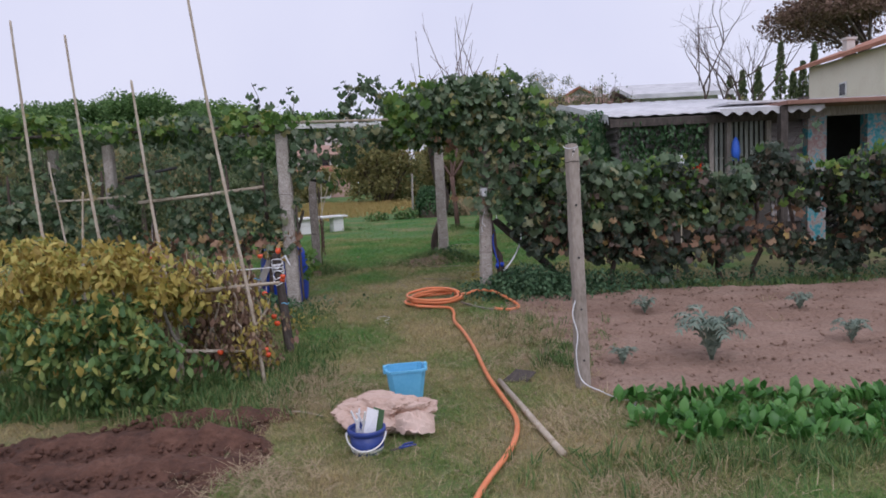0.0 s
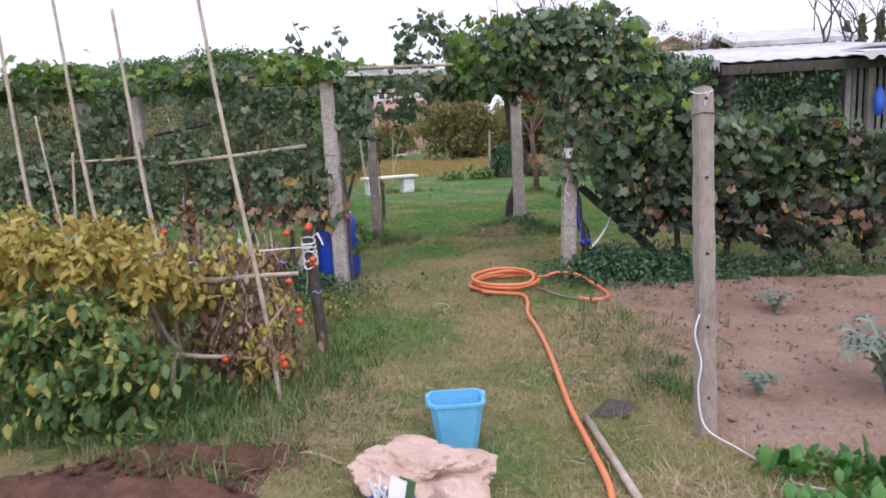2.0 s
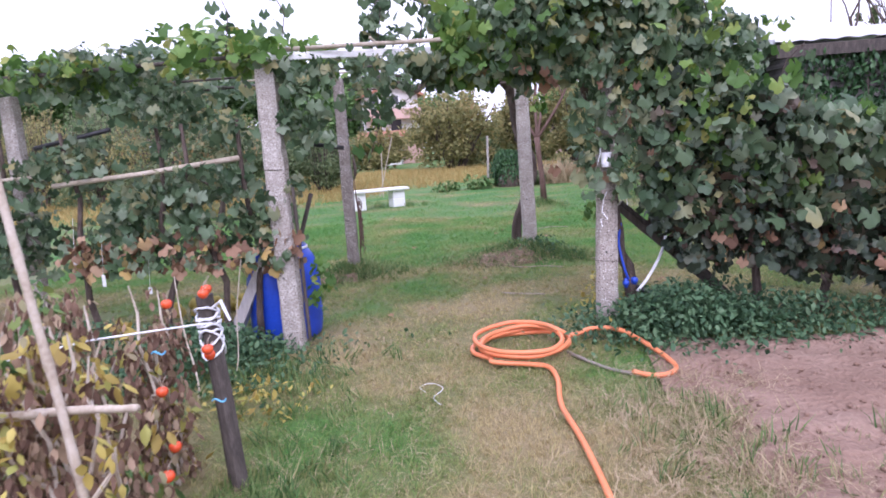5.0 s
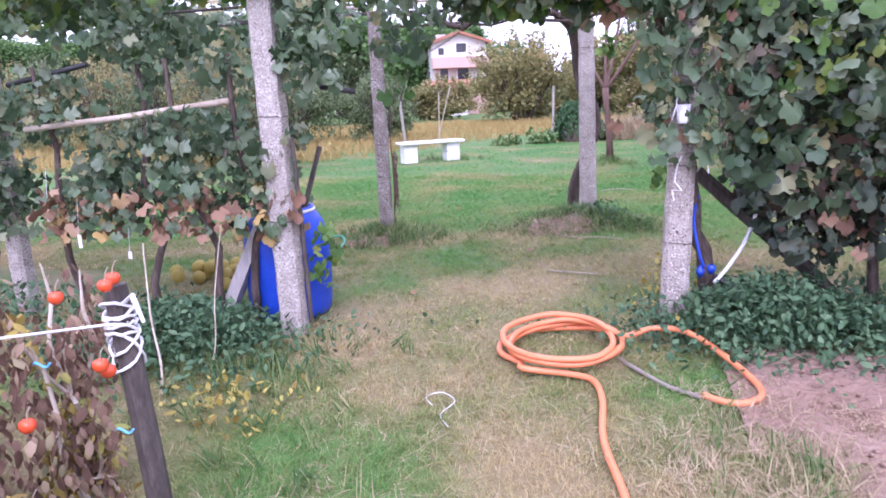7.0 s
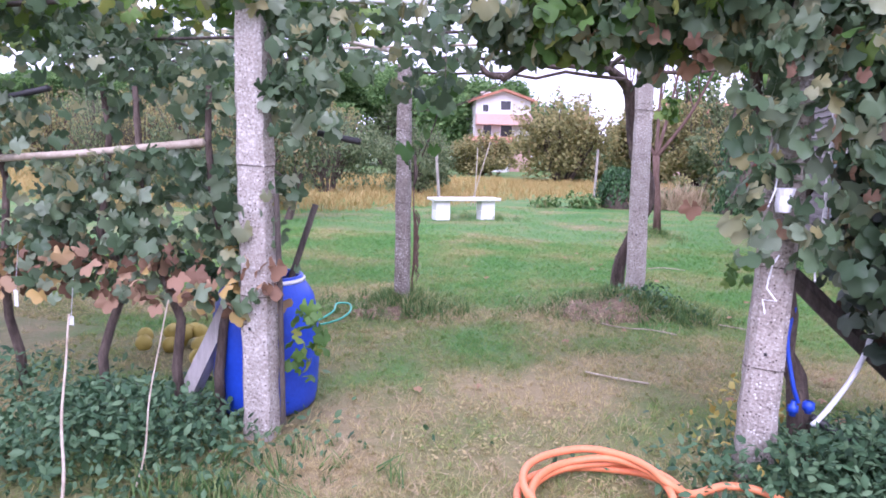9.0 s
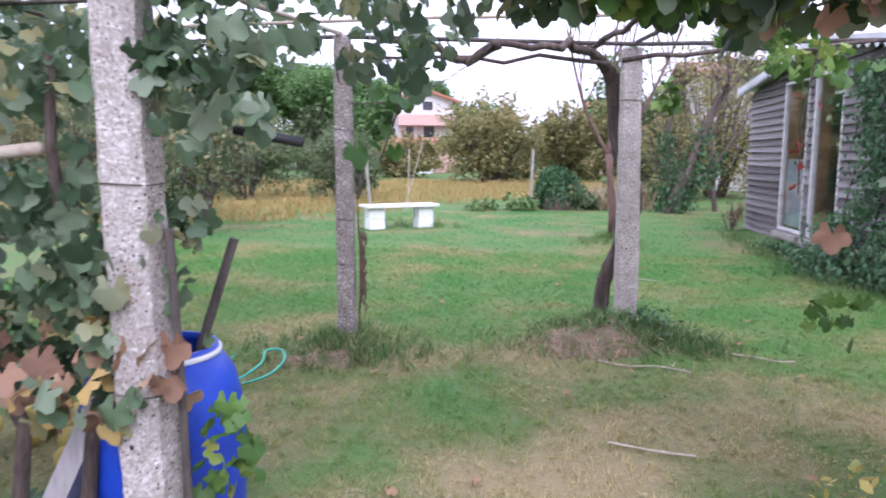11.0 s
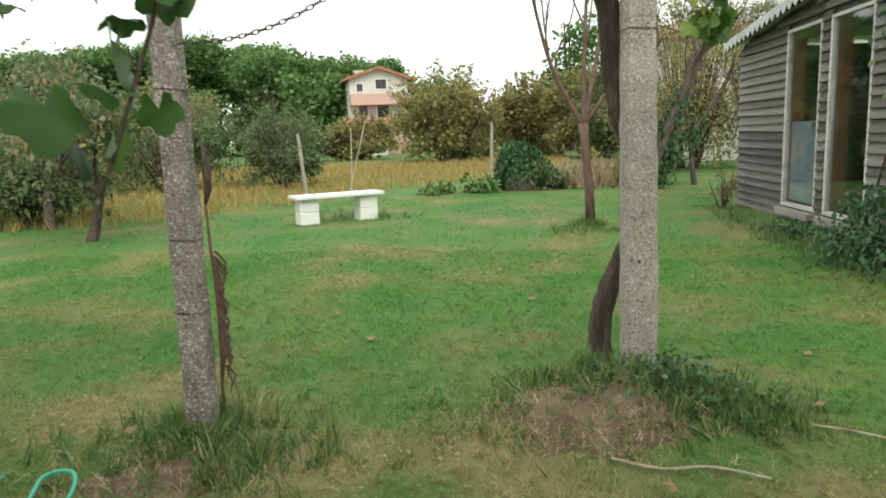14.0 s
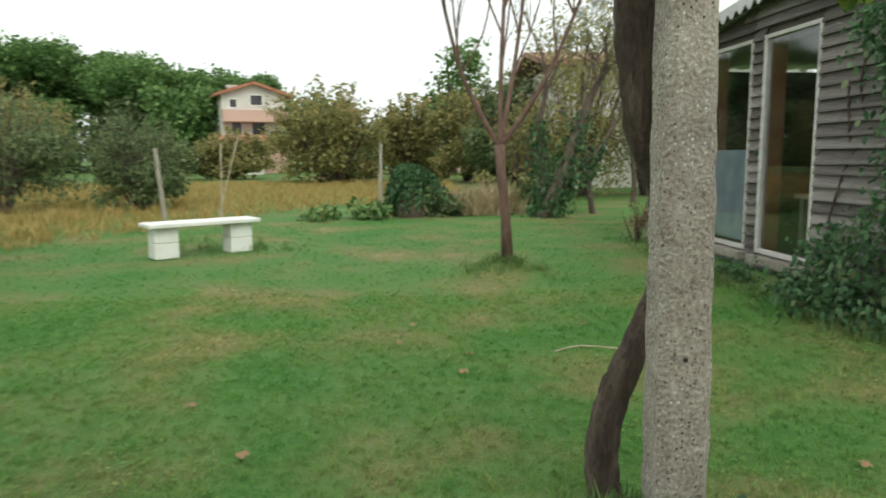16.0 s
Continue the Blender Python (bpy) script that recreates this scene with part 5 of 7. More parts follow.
# ---------- loose things on the grass ----------
def bucket():
    t = thing("bucket", (0.69, 4.58, g1(0.69, 4.58)), "light blue rectangular plastic bucket on the grass", "bucket", rz=12)
    def tub(w0, d0, w1, d1, z0, z1):
        v = []
        for w, d, z in ((w0, d0, z0), (w1, d1, z1)):
            c = 0.03
            v += [(w, d - c, z), (w - c, d, z), (-w + c, d, z), (-w, d - c, z), (-w, -d + c, z), (-w + c, -d, z), (w - c, -d, z), (w, -d + c, z)]
        return v
    g = Geo()
    g.add(tub(0.10, 0.08, 0.135, 0.105, 0.0, 0.265), [(k, (k + 1) % 8, 8 + (k + 1) % 8, 8 + k) for k in range(8)] + [tuple(range(8))[::-1]])
    g.add(tub(0.096, 0.076, 0.130, 0.10, 0.006, 0.265), [(8 + k, 8 + (k + 1) % 8, (k + 1) % 8, k) for k in range(8)] + [tuple(range(8))])
    part("body", g, M_BUCKET, t)
    v = tub(0.143, 0.113, 0.143, 0.113, 0.255, 0.27) + tub(0.129, 0.099, 0.129, 0.099, 0.255, 0.27)
    f = []
    for k in range(8):
        j = (k + 1) % 8
        f += [(k, j, 8 + j, 8 + k), (8 + k, 8 + j, 24 + j, 24 + k), (16 + j, 16 + k, 24 + k, 24 + j), (16 + k, 16 + j, j, k)]
    part("rim", Geo().add(v, f), M_BUCKET, t)
    for s in (-1, 1):
        part("lug", Geo().box((s * 0.143 - 0.012, -0.02, 0.235), (s * 0.143 + 0.012, 0.02, 0.292)), M_BUCKET, t, bevel=0.004)


def crumpled_sack():
    t = thing("paper_sack", (0.60, 4.08, g1(0.6, 4.08)), "crumpled brown paper sack lying on the grass", "sack", rz=-8)
    g, nu, nv = Geo(), 80, 34
    for j in range(nv + 1):
        ph = math.pi * j / nv
        for i in range(nu):
            th = 2 * math.pi * i / nu
            d = Vector((math.cos(th) * math.sin(ph), math.sin(th) * math.sin(ph), math.cos(ph)))
            q = 1 + 0.28 * noise.noise(d * 1.6 + Vector((3, 1, 7))) + 0.36 * abs(noise.noise(d * 2.5)) + 0.10 * abs(noise.noise(d * 5.5)) + 0.04 * abs(noise.noise(d * 12)) - 0.10
            q -= 0.55 * math.exp(-((d - Vector((0.62, -0.70, 0.35)).normalized()).length ** 2) / 0.16) + 0.3 * math.exp(-((d - Vector((-0.35, -0.6, 0.72)).normalized()).length ** 2) / 0.05)
            x, y, z = d.x * 0.30 * q, d.y * 0.21 * q, 0.105 + d.z * 0.12 * q
            x += 0.02 * noise.noise(d * 11)
            g.v.append((x, y, max(z, 0.002 + 0.004 * noise.noise(d * 9))))
    for j in range(nv):
        for i in range(nu):
            a, b = j * nu + i, j * nu + (i + 1) % nu
            g.f.append((a, a + nu, b + nu, b))
    part("bag", g, M_SACK, t)
    flap = Geo()
    for i in range(15):
        for j in range(6):
            u, w = i / 14, j / 5
            flap.v.append((0.10 + 0.24 * u, -0.13 - 0.10 * w * math.sin(u * 3.1) - 0.02, 0.15 - 0.10 * w + 0.025 * noise.noise(Vector((u * 6, w * 6, 2))) + 0.03 * math.sin(u * 3.1)))
    for i in range(14):
        for j in range(5):
            a = i * 6 + j
            flap.f.append((a, a + 6, a + 7, a + 1))
    p = part("folded_mouth", flap, M_SACK, t)
    s = p.modifiers.new("thick", "SOLIDIFY")
    s.thickness = 0.004


def paint_pail():
    t = thing("paint_pail", (0.53, 3.72, g1(0.53, 3.72)), "dark blue paint pail full of hand tools and packets", "pail", rz=0)
    part("body", Geo().lathe([(0.0, 0.003), (0.088, 0.0), (0.092, 0.008), (0.102, 0.125), (0.098, 0.125), (0.088, 0.01), (0.0, 0.008)], 28), M_PAIL, t, smooth=True)
    part("rim", Geo().lathe([(0.10, 0.118), (0.112, 0.120), (0.112, 0.145), (0.106, 0.148), (0.098, 0.146), (0.098, 0.12), (0.10, 0.118)], 28), M_PAIL, t, smooth=True)
    part("white_band", Geo().lathe([(0.0945, 0.022), (0.0955, 0.034)], 28), M_WHITE, t, "white printed band")
    part("lettering_bar", Geo().lathe([(0.0958, 0.036), (0.0959, 0.038)], 28), M_WHITE, t)
    h = [(0.114 * math.cos(a), 0.114 * math.sin(a) * 0.75 - 0.03, 0.128 - 0.085 * math.sin(-a)) for a in np.linspace(-math.pi, 0, 16)]
    part("handle", Geo().tube(h, 0.005, 6), M_WHITE, t, "white wire handle", True)
    cu = bpy.data.curves.new("lettering", "FONT")
    cu.body, cu.size, cu.align_x, cu.extrude = "FLORAL", 0.035, "CENTER", 0.0006
    tx = new("lettering", cu)
    tx.data.materials.append(M_WHITE)
    tx.parent = t
    tx.matrix_basis = pose(0.01, -0.0975, 0.020, 85, 0, 0)
    r = np.random.default_rng(190)
    for k in range(5):
        a = (r.normal(-0.03, 0.02), r.normal(0, 0.03), 0.09)
        b = (a[0] + r.normal(-0.03, 0.03), a[1] + r.normal(0, 0.03), r.uniform(0.20, 0.27))
        tagged(part("hand_tool", Geo().tube([Vector(a) + t.matrix_basis.translation, Vector(b) + t.matrix_basis.translation], [0.008, 0.006], 7), M_WHITE if k % 2 else M_PLASTIC), "pale hand tool standing in the pail", "tool", "tools in the pail")
    for k, (dx, mat) in enumerate([(0.02, M_PLASTIC), (0.055, F_NETTLE)]):
        o = t.matrix_basis.translation
        v = [Vector((dx - 0.04, -0.03 + 0.03 * k, 0.10)), Vector((dx + 0.03, -0.02, 0.10)), Vector((dx + 0.055, 0.0, 0.24)), Vector((dx - 0.01, 0.01, 0.26))]
        g = Geo().add([tuple(p + o) for p in v] + [tuple(p + o + Vector((0, 0.004, 0))) for p in v], [(0, 1, 2, 3), (7, 6, 5, 4), (0, 4, 5, 1), (1, 5, 6, 2), (2, 6, 7, 3), (3, 7, 4, 0)])
        tagged(part("seed_packet", g, mat), "printed packet sticking out of the pail", "packet", "packets")


def secateurs():
    t = thing("secateurs", (0.72, 3.66, g1(0.72, 3.66) + 0.035), "navy-handled pruning shears on the grass", "shears", rz=35)
    part("handle", Geo().tube([(0, 0, 0), (0.05, 0.02, 0.006), (0.10, 0.015, 0.004)], 0.007, 7), M_PAIL, t, smooth=True)
    part("handle", Geo().tube([(0, 0, 0), (0.05, -0.018, 0.006), (0.10, -0.02, 0.004)], 0.007, 7), M_PAIL, t, smooth=True)
    part("blade", Geo().box((-0.06, -0.007, -0.002), (0.005, 0.007, 0.003)), M_WIRE, t)


def lay(pts, lift, r):
    return [(p[0], p[1], g1(p[0], p[1]) + lift + (p[2] if len(p) > 2 else 0)) for p in pts]


def orange_hose():
    t = thing("garden_hose", (0.8, 8.1, 0), "orange garden hose run out along the path and coiled", "hose")
    run = [(0.95, 1.2), (1.02, 2.4), (1.16, 3.07), (1.36, 3.62), (1.42, 4.05), (1.36, 4.55), (1.28, 5.05), (1.19, 5.85), (1.10, 6.5), (1.01, 6.95), (1.0, 7.3), (0.95, 7.5), (0.82, 7.56), (0.60, 7.56, 0.02)]
    coil = []
    r = np.random.default_rng(200)
    for k in range(46):
        a = -2.3 - k * 0.5
        rr = 0.305 + 0.032 * math.sin(k * 0.37) + 0.02 * math.sin(k * 1.1)
        coil.append((0.77 + rr * math.cos(a), 7.86 + rr * 0.92 * math.sin(a), 0.012 * (k // 6) + 0.012 * math.sin(a * 2 + k)))
    end = [(1.12, 7.98, 0.04), (1.27, 8.06, 0.06), (1.45, 8.02, 0.06), (1.62, 7.78, 0.03), (1.73, 7.52), (1.66, 7.38), (1.55, 7.36), (1.46, 7.42)]
    pts = lay(run + coil + end, 0.032, 0.02)
    part("pipe", Geo().tube([Vector(p) - Vector((0.8, 8.1, 0)) for p in smooth_path(pts, 6)], 0.0165, 9), M_HOSE, t, smooth=True)
    g = lay([(1.46, 7.42), (1.32, 7.5), (1.18, 7.66), (1.08, 7.80)], 0.018, 0.02)
    part("grey_pipe_end", Geo().tube([Vector(p) - Vector((0.8, 8.1, 0)) for p in smooth_path(g, 6)], 0.012, 8), M_GREYHOSE, t, "grey faded hose end", True)


def green_hose():
    t = thing("garden_hose", (-1.6, 10.4, 0), "thin turquoise hose looped in the grass", "hose")
    pts = lay([(-2.3, 9.6), (-1.75, 9.95), (-1.70, 10.1, 0.02), (-1.64, 10.35, 0.07), (-1.70, 10.56, 0.09), (-1.60, 10.6, 0.09), (-1.53, 10.46, 0.06), (-1.55, 10.25, 0.03), (-1.70, 10.12), (-1.9, 10.3), (-2.0, 10.7)], 0.012, 0.01)
    part("pipe", Geo().tube([Vector(p) - Vector((-1.6, 10.4, 0)) for p in smooth_path(pts, 7)], 0.009, 7), M_GREENHOSE, t, smooth=True)


def hoe():
    t = thing("hoe", (1.45, 4.4, g1(1.45, 4.4)), "old hoe with a pale wooden handle on the grass", "hoe")
    o = Vector((1.45, 4.4, g1(1.45, 4.4)))
    part("handle", Geo().tube([Vector((1.63, 3.5, g1(1.63, 3.5) + 0.025)) - o, Vector((1.36, 4.86, g1(1.36, 4.86) + 0.05)) - o], [0.021, 0.018], 10), M_CANE, t, smooth=True)
    b = Geo()
    c = Vector((1.52, 4.98, g1(1.5, 5) + 0.03)) - o
    b.add([tuple(c + Vector(p)) for p in [(-0.14, -0.05, -0.02), (0.05, -0.07, -0.02), (0.13, 0.03, 0.02), (-0.02, 0.07, 0.03), (-0.13, -0.04, -0.01), (0.05, -0.06, -0.005), (0.12, 0.03, 0.03), (-0.02, 0.06, 0.045)]], [(3, 2, 1, 0), (4, 5, 6, 7), (0, 1, 5, 4), (1, 2, 6, 5), (2, 3, 7, 6), (3, 0, 4, 7)])
    part("blade", b, M_DARKWOOD, t)


def rope_on_post():
    pts = [(1.91, 4.69, 0.52), (1.885, 4.67, 0.42), (1.915, 4.66, 0.28), (1.90, 4.65, 0.14), (1.93, 4.62, -0.04), (2.05, 4.5, -0.09), (2.14, 4.36, -0.10), (2.22, 4.3, -0.09), (2.2, 4.2, -0.1), (2.3, 4.12, -0.09)]
    tagged(part("cord", Geo().tube(smooth_path(pts, 5), 0.0045, 6), M_PLASTIC, smooth=True), "white cord hanging down the concrete post", "cord")
    tagged(part("cord", Geo().tube(smooth_path([(1.86, 4.72, 1.60), (1.885, 4.685, 1.585), (1.94, 4.685, 1.59), (1.955, 4.71, 1.60), (1.93, 4.685, 1.575), (1.905, 4.683, 1.50)], 5), 0.003, 5), M_PLASTIC), "white cord tied round the post top", "cord")
    tagged(part("twig", Geo().tube(smooth_path(lay([(0.2, 7.2), (0.15, 7.28), (0.22, 7.33), (0.3, 7.25), (0.26, 7.12), (0.32, 7.02)], 0.02, 0), 5), 0.0022, 5), M_PLASTIC), "white bent string lying on the grass", "string")


bucket()
crumpled_sack()
paint_pail()
secateurs()
orange_hose()
green_hose()
hoe()
rope_on_post()


def barrel():
    x, y = -1.15, 8.50
    t = thing("water_barrel", (x, y, g1(x, y)), "open blue plastic water barrel behind the gate post", "barrel")
    prof = [(a, b * 0.87) for a, b in [(0.0, 0.01), (0.25, 0.0), (0.272, 0.03), (0.284, 0.1), (0.292, 0.25), (0.297, 0.38), (0.293, 0.5), (0.286, 0.62), (0.262, 0.74), (0.225, 0.81), (0.205, 0.83), (0.205, 0.865), (0.19, 0.865), (0.19, 0.83), (0.25, 0.73), (0.28, 0.5), (0.28, 0.1), (0.0, 0.03)]]
    part("body", Geo().lathe(prof, 36), M_BARREL, t, smooth=True)
    part("clamp_ring", Geo().lathe([(0.207, 0.715), (0.218, 0.719), (0.218, 0.735), (0.207, 0.739), (0.207, 0.715)], 36), M_PLASTIC, t, "grey clamp ring", True)
    tagged(part("tool_handle", Geo().tube([(x - 0.05, y + 0.02, 0.05), (x + 0.16, y + 0.02, 0.72), (x + 0.28, y + 0.06, 1.10)], [0.02, 0.019, 0.018], 8), M_DARKWOOD, smooth=True), "old wooden tool handle standing in the barrel", "handle")
    tagged(part("leaning_board", Geo().tube([(-1.545, 8.27, g1(-1.6, 8.3)), (-1.10, 8.25, 0.78)], [0.062, 0.052], 4), M_PALEWOOD), "grey batten leaning on the gate post", "batten")
    tagged(part("pruned_stick", Geo().tube([(-0.845, 8.15, 0.0), (-0.85, 8.14, 0.7), (-0.86, 8.13, 1.18)], 0.014, 7), M_DARKWOOD), "dark stick standing against the gate post", "stick")
    r = np.random.default_rng(210)
    for k in range(22):
        a = (-2.0 + r.normal(0, 0.22), 9.1 + r.normal(0, 0.14))
        tt = thing("quince", (a[0], a[1], g1(*a) + 0.05 + (0.06 if k > 8 else 0)), "pale yellow quince heaped on the grass", "fruit", "heap of fruit")
        part("fruit", Geo().lathe([(0.002, -0.05), (0.035, -0.045), (0.055, -0.01), (0.05, 0.025), (0.025, 0.05), (0.006, 0.055)], 12), F_YELLOW, tt, smooth=True)


barrel()


def gate_right_clutter():
    tagged(part("prop_beam", Geo().tube([(1.55, 8.75, 0.86), (1.72, 8.75, 0.70), (2.2, 8.75, 0.26), (2.5, 8.75, -0.08)], [0.045, 0.05, 0.052, 0.05], 6), M_DARKWOOD), "dark slanting timber prop under the vine", "prop")
    tagged(part("white_pipe", Geo().tube(smooth_path([(1.86, 8.6, 0.76), (1.875, 8.6, 0.62), (1.82, 8.55, 0.47), (1.72, 8.47, 0.33), (1.63, 8.4, 0.24)], 6), 0.012, 7), M_PLASTIC, smooth=True), "white plastic pipe in the weeds", "pipe")
    t = thing("water_tap", (1.55, 8.45, 0.0), "blue irrigation valve on a blue pipe by the post", "valve")
    part("pipe", Geo().tube(smooth_path([(-0.02, 0.02, 0.75), (-0.04, 0.0, 0.6), (-0.01, -0.03, 0.42), (0.02, -0.03, 0.33)], 6), 0.010, 7), M_BARREL, t, "blue water pipe", smooth=True)
    part("valve", Geo().lathe([(0.001, 0.265), (0.014, 0.268), (0.016, 0.285), (0.024, 0.288), (0.024, 0.315), (0.014, 0.32), (0.010, 0.34)], 12, (0.0, -0.03)), M_BARREL, t, "blue valve body", True)
    part("valve", Geo().lathe([(0.001, 0.285), (0.014, 0.288), (0.016, 0.30), (0.026, 0.304), (0.026, 0.335), (0.012, 0.345)], 12, (0.062, -0.03)), M_BARREL, t, "blue valve body", True)
    part("drain_pipe", Geo().tube([(0.08, -0.02, 0.27), (0.25, 0.0, 0.17), (0.45, 0.03, 0.08)], 0.018, 8), M_BLACK, t, smooth=True)
    cup = thing("plastic_cup", (1.42, 8.30, 1.18), "crumpled white plastic cup stuck in the vine", "cup")
    part("cup_wall", Geo().lathe([(0.001, 0.0), (0.03, 0.0), (0.036, 0.03), (0.034, 0.06), (0.043, 0.1), (0.040, 0.1), (0.028, 0.005)], 14), M_PLASTIC, cup)
    for k, (a, b) in enumerate([((1.38, 8.31, 1.75), (1.36, 8.29, 1.2)), ((1.5, 8.3, 1.12), (1.56, 8.28, 0.9)), ((1.42, 8.3, 1.0), (1.38, 8.27, 0.75))]):
        tagged(part("cord", Geo().tube(curve_pts(a, b, 7, 220 + k, 0.02), 0.004, 5), M_PLASTIC), "pale frayed cord hanging on the gate post", "cord")


gate_right_clutter()


# ---------- lawn: bench, small tree, mounds ----------
def bench():
    t = thing("bench", (-2.74, 18.86, g1(-2.74, 18.86)), "white stone slab bench on two painted blocks", "bench", rz=35.5)
    part("slab", Geo().box((-0.79, -0.23, 0.40), (0.67, 0.23, 0.455)), M_WHITE, t, bevel=0.012)
    for c in (-0.56, 0.42):
        for z0, z1 in ((0.0, 0.2), (0.203, 0.398)):
            part("block", Geo().box((c - 0.15, -0.15, z0), (c + 0.15, 0.15, z1)), M_WHITE, t, bevel=0.012)


bench()


def fruit_tree():
    x, y = 1.0, 17.1
    t = thing("fruit_tree", (x, y, g1(x, y) - 0.05), "slender bare fruit tree with reddish bark", "tree")
    g = Geo()
    g.tube([(0.02, 0, 0), (0.0, 0, 0.5), (-0.05, 0, 1.0), (-0.07, 0, 1.32)], [0.07, 0.056, 0.052, 0.06], 9)
    part("trunk", g, M_REDBARK, t, smooth=True)
    r = np.random.default_rng(230)
    for e in [(-0.75, 0.1, 3.2), (0.0, -0.1, 3.6), (0.95, 0.1, 3.2), (0.3, 0.4, 3.3)]:
        g = Geo()
        mid = (e[0] * 0.55 - 0.06, e[1] * 0.5, 1.32 + (e[2] - 1.32) * 0.4)
        pts = [Vector((-0.07, 0, 1.28)), Vector(mid), Vector(e)]
        sp = smooth_path(pts, 6)
        g.tube(sp, list(np.linspace(0.034, 0.014, len(sp))), 7)
        for k in range(7):
            b = sp[int(r.integers(5, len(sp)))]
            tip = b + Vector((r.normal(0.1 * b.x, 0.4), r.normal(0, 0.3), r.uniform(0.7, 2.2)))
            q = [b, b.lerp(tip, 0.4) + Vector((r.normal(0, 0.07), 0, 0)), tip]
            sq = smooth_path(q, 4)
            g.tube(sq, list(np.linspace(0.013, 0.006, len(sq))), 5)
            for m in range(2):
                s0 = sq[int(r.integers(2, len(sq) - 1))]
                g.tube([s0, s0 + Vector((r.normal(0, 0.16), r.normal(0, 0.16), r.uniform(0.15, 0.5)))], [0.006, 0.003], 4)
        part("limb", g, M_REDBARK, t, smooth=True)


fruit_tree()


def ivy_stump():
    t = thing("ivy_stump", (-0.02, 24.2, g1(0, 24.2)), "tree stump smothered in dark trailing ivy", "stump")
    part("stump", Geo().tube([(0, 0, 0), (0, 0, 0.4), (0.02, 0, 0.88)], [0.36, 0.3, 0.24], 10), M_BARK, t)
    r = np.random.default_rng(240)
    pts = []
    for k in range(150):
        a, L = r.random() * 6.28, r.uniform(0.5, 1.15)
        u = np.sort(r.random(24))
        rad = 0.10 + (0.34 + 0.38 * r.random()) * u ** 0.8 + 0.22 * math.cos(a) * u
        z = 1.06 - L * u ** 1.7 + 0.05 * math.sin(a * 3)
        pts.append(np.column_stack([np.cos(a) * rad, np.sin(a) * rad * 0.8, z]) + r.normal(0, 0.03, (24, 3)))
    p = np.concatenate(pts)
    scatter("ivy", "oval", p[p[:, 2] > 0.02], (0.06, 0.13), F_IVY, t, (-75, 18), seed=241)


ivy_stump()
q = np.random.default_rng(245).normal((1.45, 24.5), (0.42, 0.2), (170, 2))
tagged(tufts("dry_grass_clump", q, (0.35, 0.8), blades(9, 1.0, 0.03, 0.5, 246), M_STRAW, seed=247), "clump of tall pale dry grass beside the stump", "grass", kind="stuff")
for i, (x, y, w, h, m, n) in enumerate([(0.75, 24.3, 1.0, 0.5, F_SHRUBGREEN, 900), (1.4, 24.8, 1.4, 0.7, F_SHRUBGREEN, 900), (2.1, 25.4, 1.5, 1.15, F_SHRUB, 900), (-0.7, 24.0, 1.6, 0.42, F_LUSH, 600), (3.2, 25.5, 1.6, 1.0, F_SHRUBGREEN, 800), (-1.8, 23.8, 1.3, 0.3, F_LUSH, 400)]):
    shrub("low_shrub", x, y, w, h, m, n, (0.10, 0.2), "low scrub round the ivy-covered stump", group="scrub", seed=250 + i, kind="oval")


def leaning_tree():
    t = thing("leaning_tree", (2.7, 23.6, g1(2.7, 23.6) - 0.03), "leaning tree with ivy-clad dark trunks and thin yellowing crown", "tree")
    r, tips = np.random.default_rng(261), []
    ways = [[(0, 0, 0), (0.3, 0, 0.75), (0.62, 0.05, 1.5), (0.85, 0.1, 2.15), (1.2, 0.1, 2.9)], [(0.02, 0.1, 0), (0.06, 0.15, 0.9), (-0.05, 0.2, 1.8), (0.1, 0.2, 2.6)], [(0.05, -0.05, 0), (0.5, 0.2, 0.7), (1.1, 0.4, 1.2), (1.6, 0.5, 1.9)]]
    ivy = []
    for w, rad in zip(ways, (0.15, 0.10, 0.08)):
        g = Geo()
        sp = smooth_path([Vector(p) for p in w], 6)
        g.tube(sp, list(np.linspace(rad, rad * 0.45, len(sp))), 9)
        d = (sp[-1] - sp[-4]).normalized()
        for _ in range(4):
            branches(g, tips, sp[-1 - int(r.integers(0, 6))], (d + Vector(r.normal(0, 0.4, 3))).normalized(), 0.7, rad * 0.32, 2, r, 0.5, 0.2)
        part("trunk", g, M_BARK, t, smooth=True)
        q = np.array([tuple(p) for p in sp])
        pick = q[r.integers(0, int(len(q) * 0.75), 900)]
        ivy.append(pick + r.normal(0, 0.13, (900, 3)) * np.clip(1.7 - 0.45 * pick[:, 2:3], 0.6, 1.6))
    p = np.concatenate(ivy)
    scatter("ivy", "oval", p[p[:, 2] > 0.03], (0.06, 0.13), F_IVY, t, (-70, 22), seed=264)
    tp = np.array([a for a, _ in tips])
    scatter("crown", "oval", tp[r.integers(0, len(tp), 1500)] + r.normal(0, 0.22, (1500, 3)), (0.06, 0.12), F_SHRUB, t, (-30, 45), seed=265)


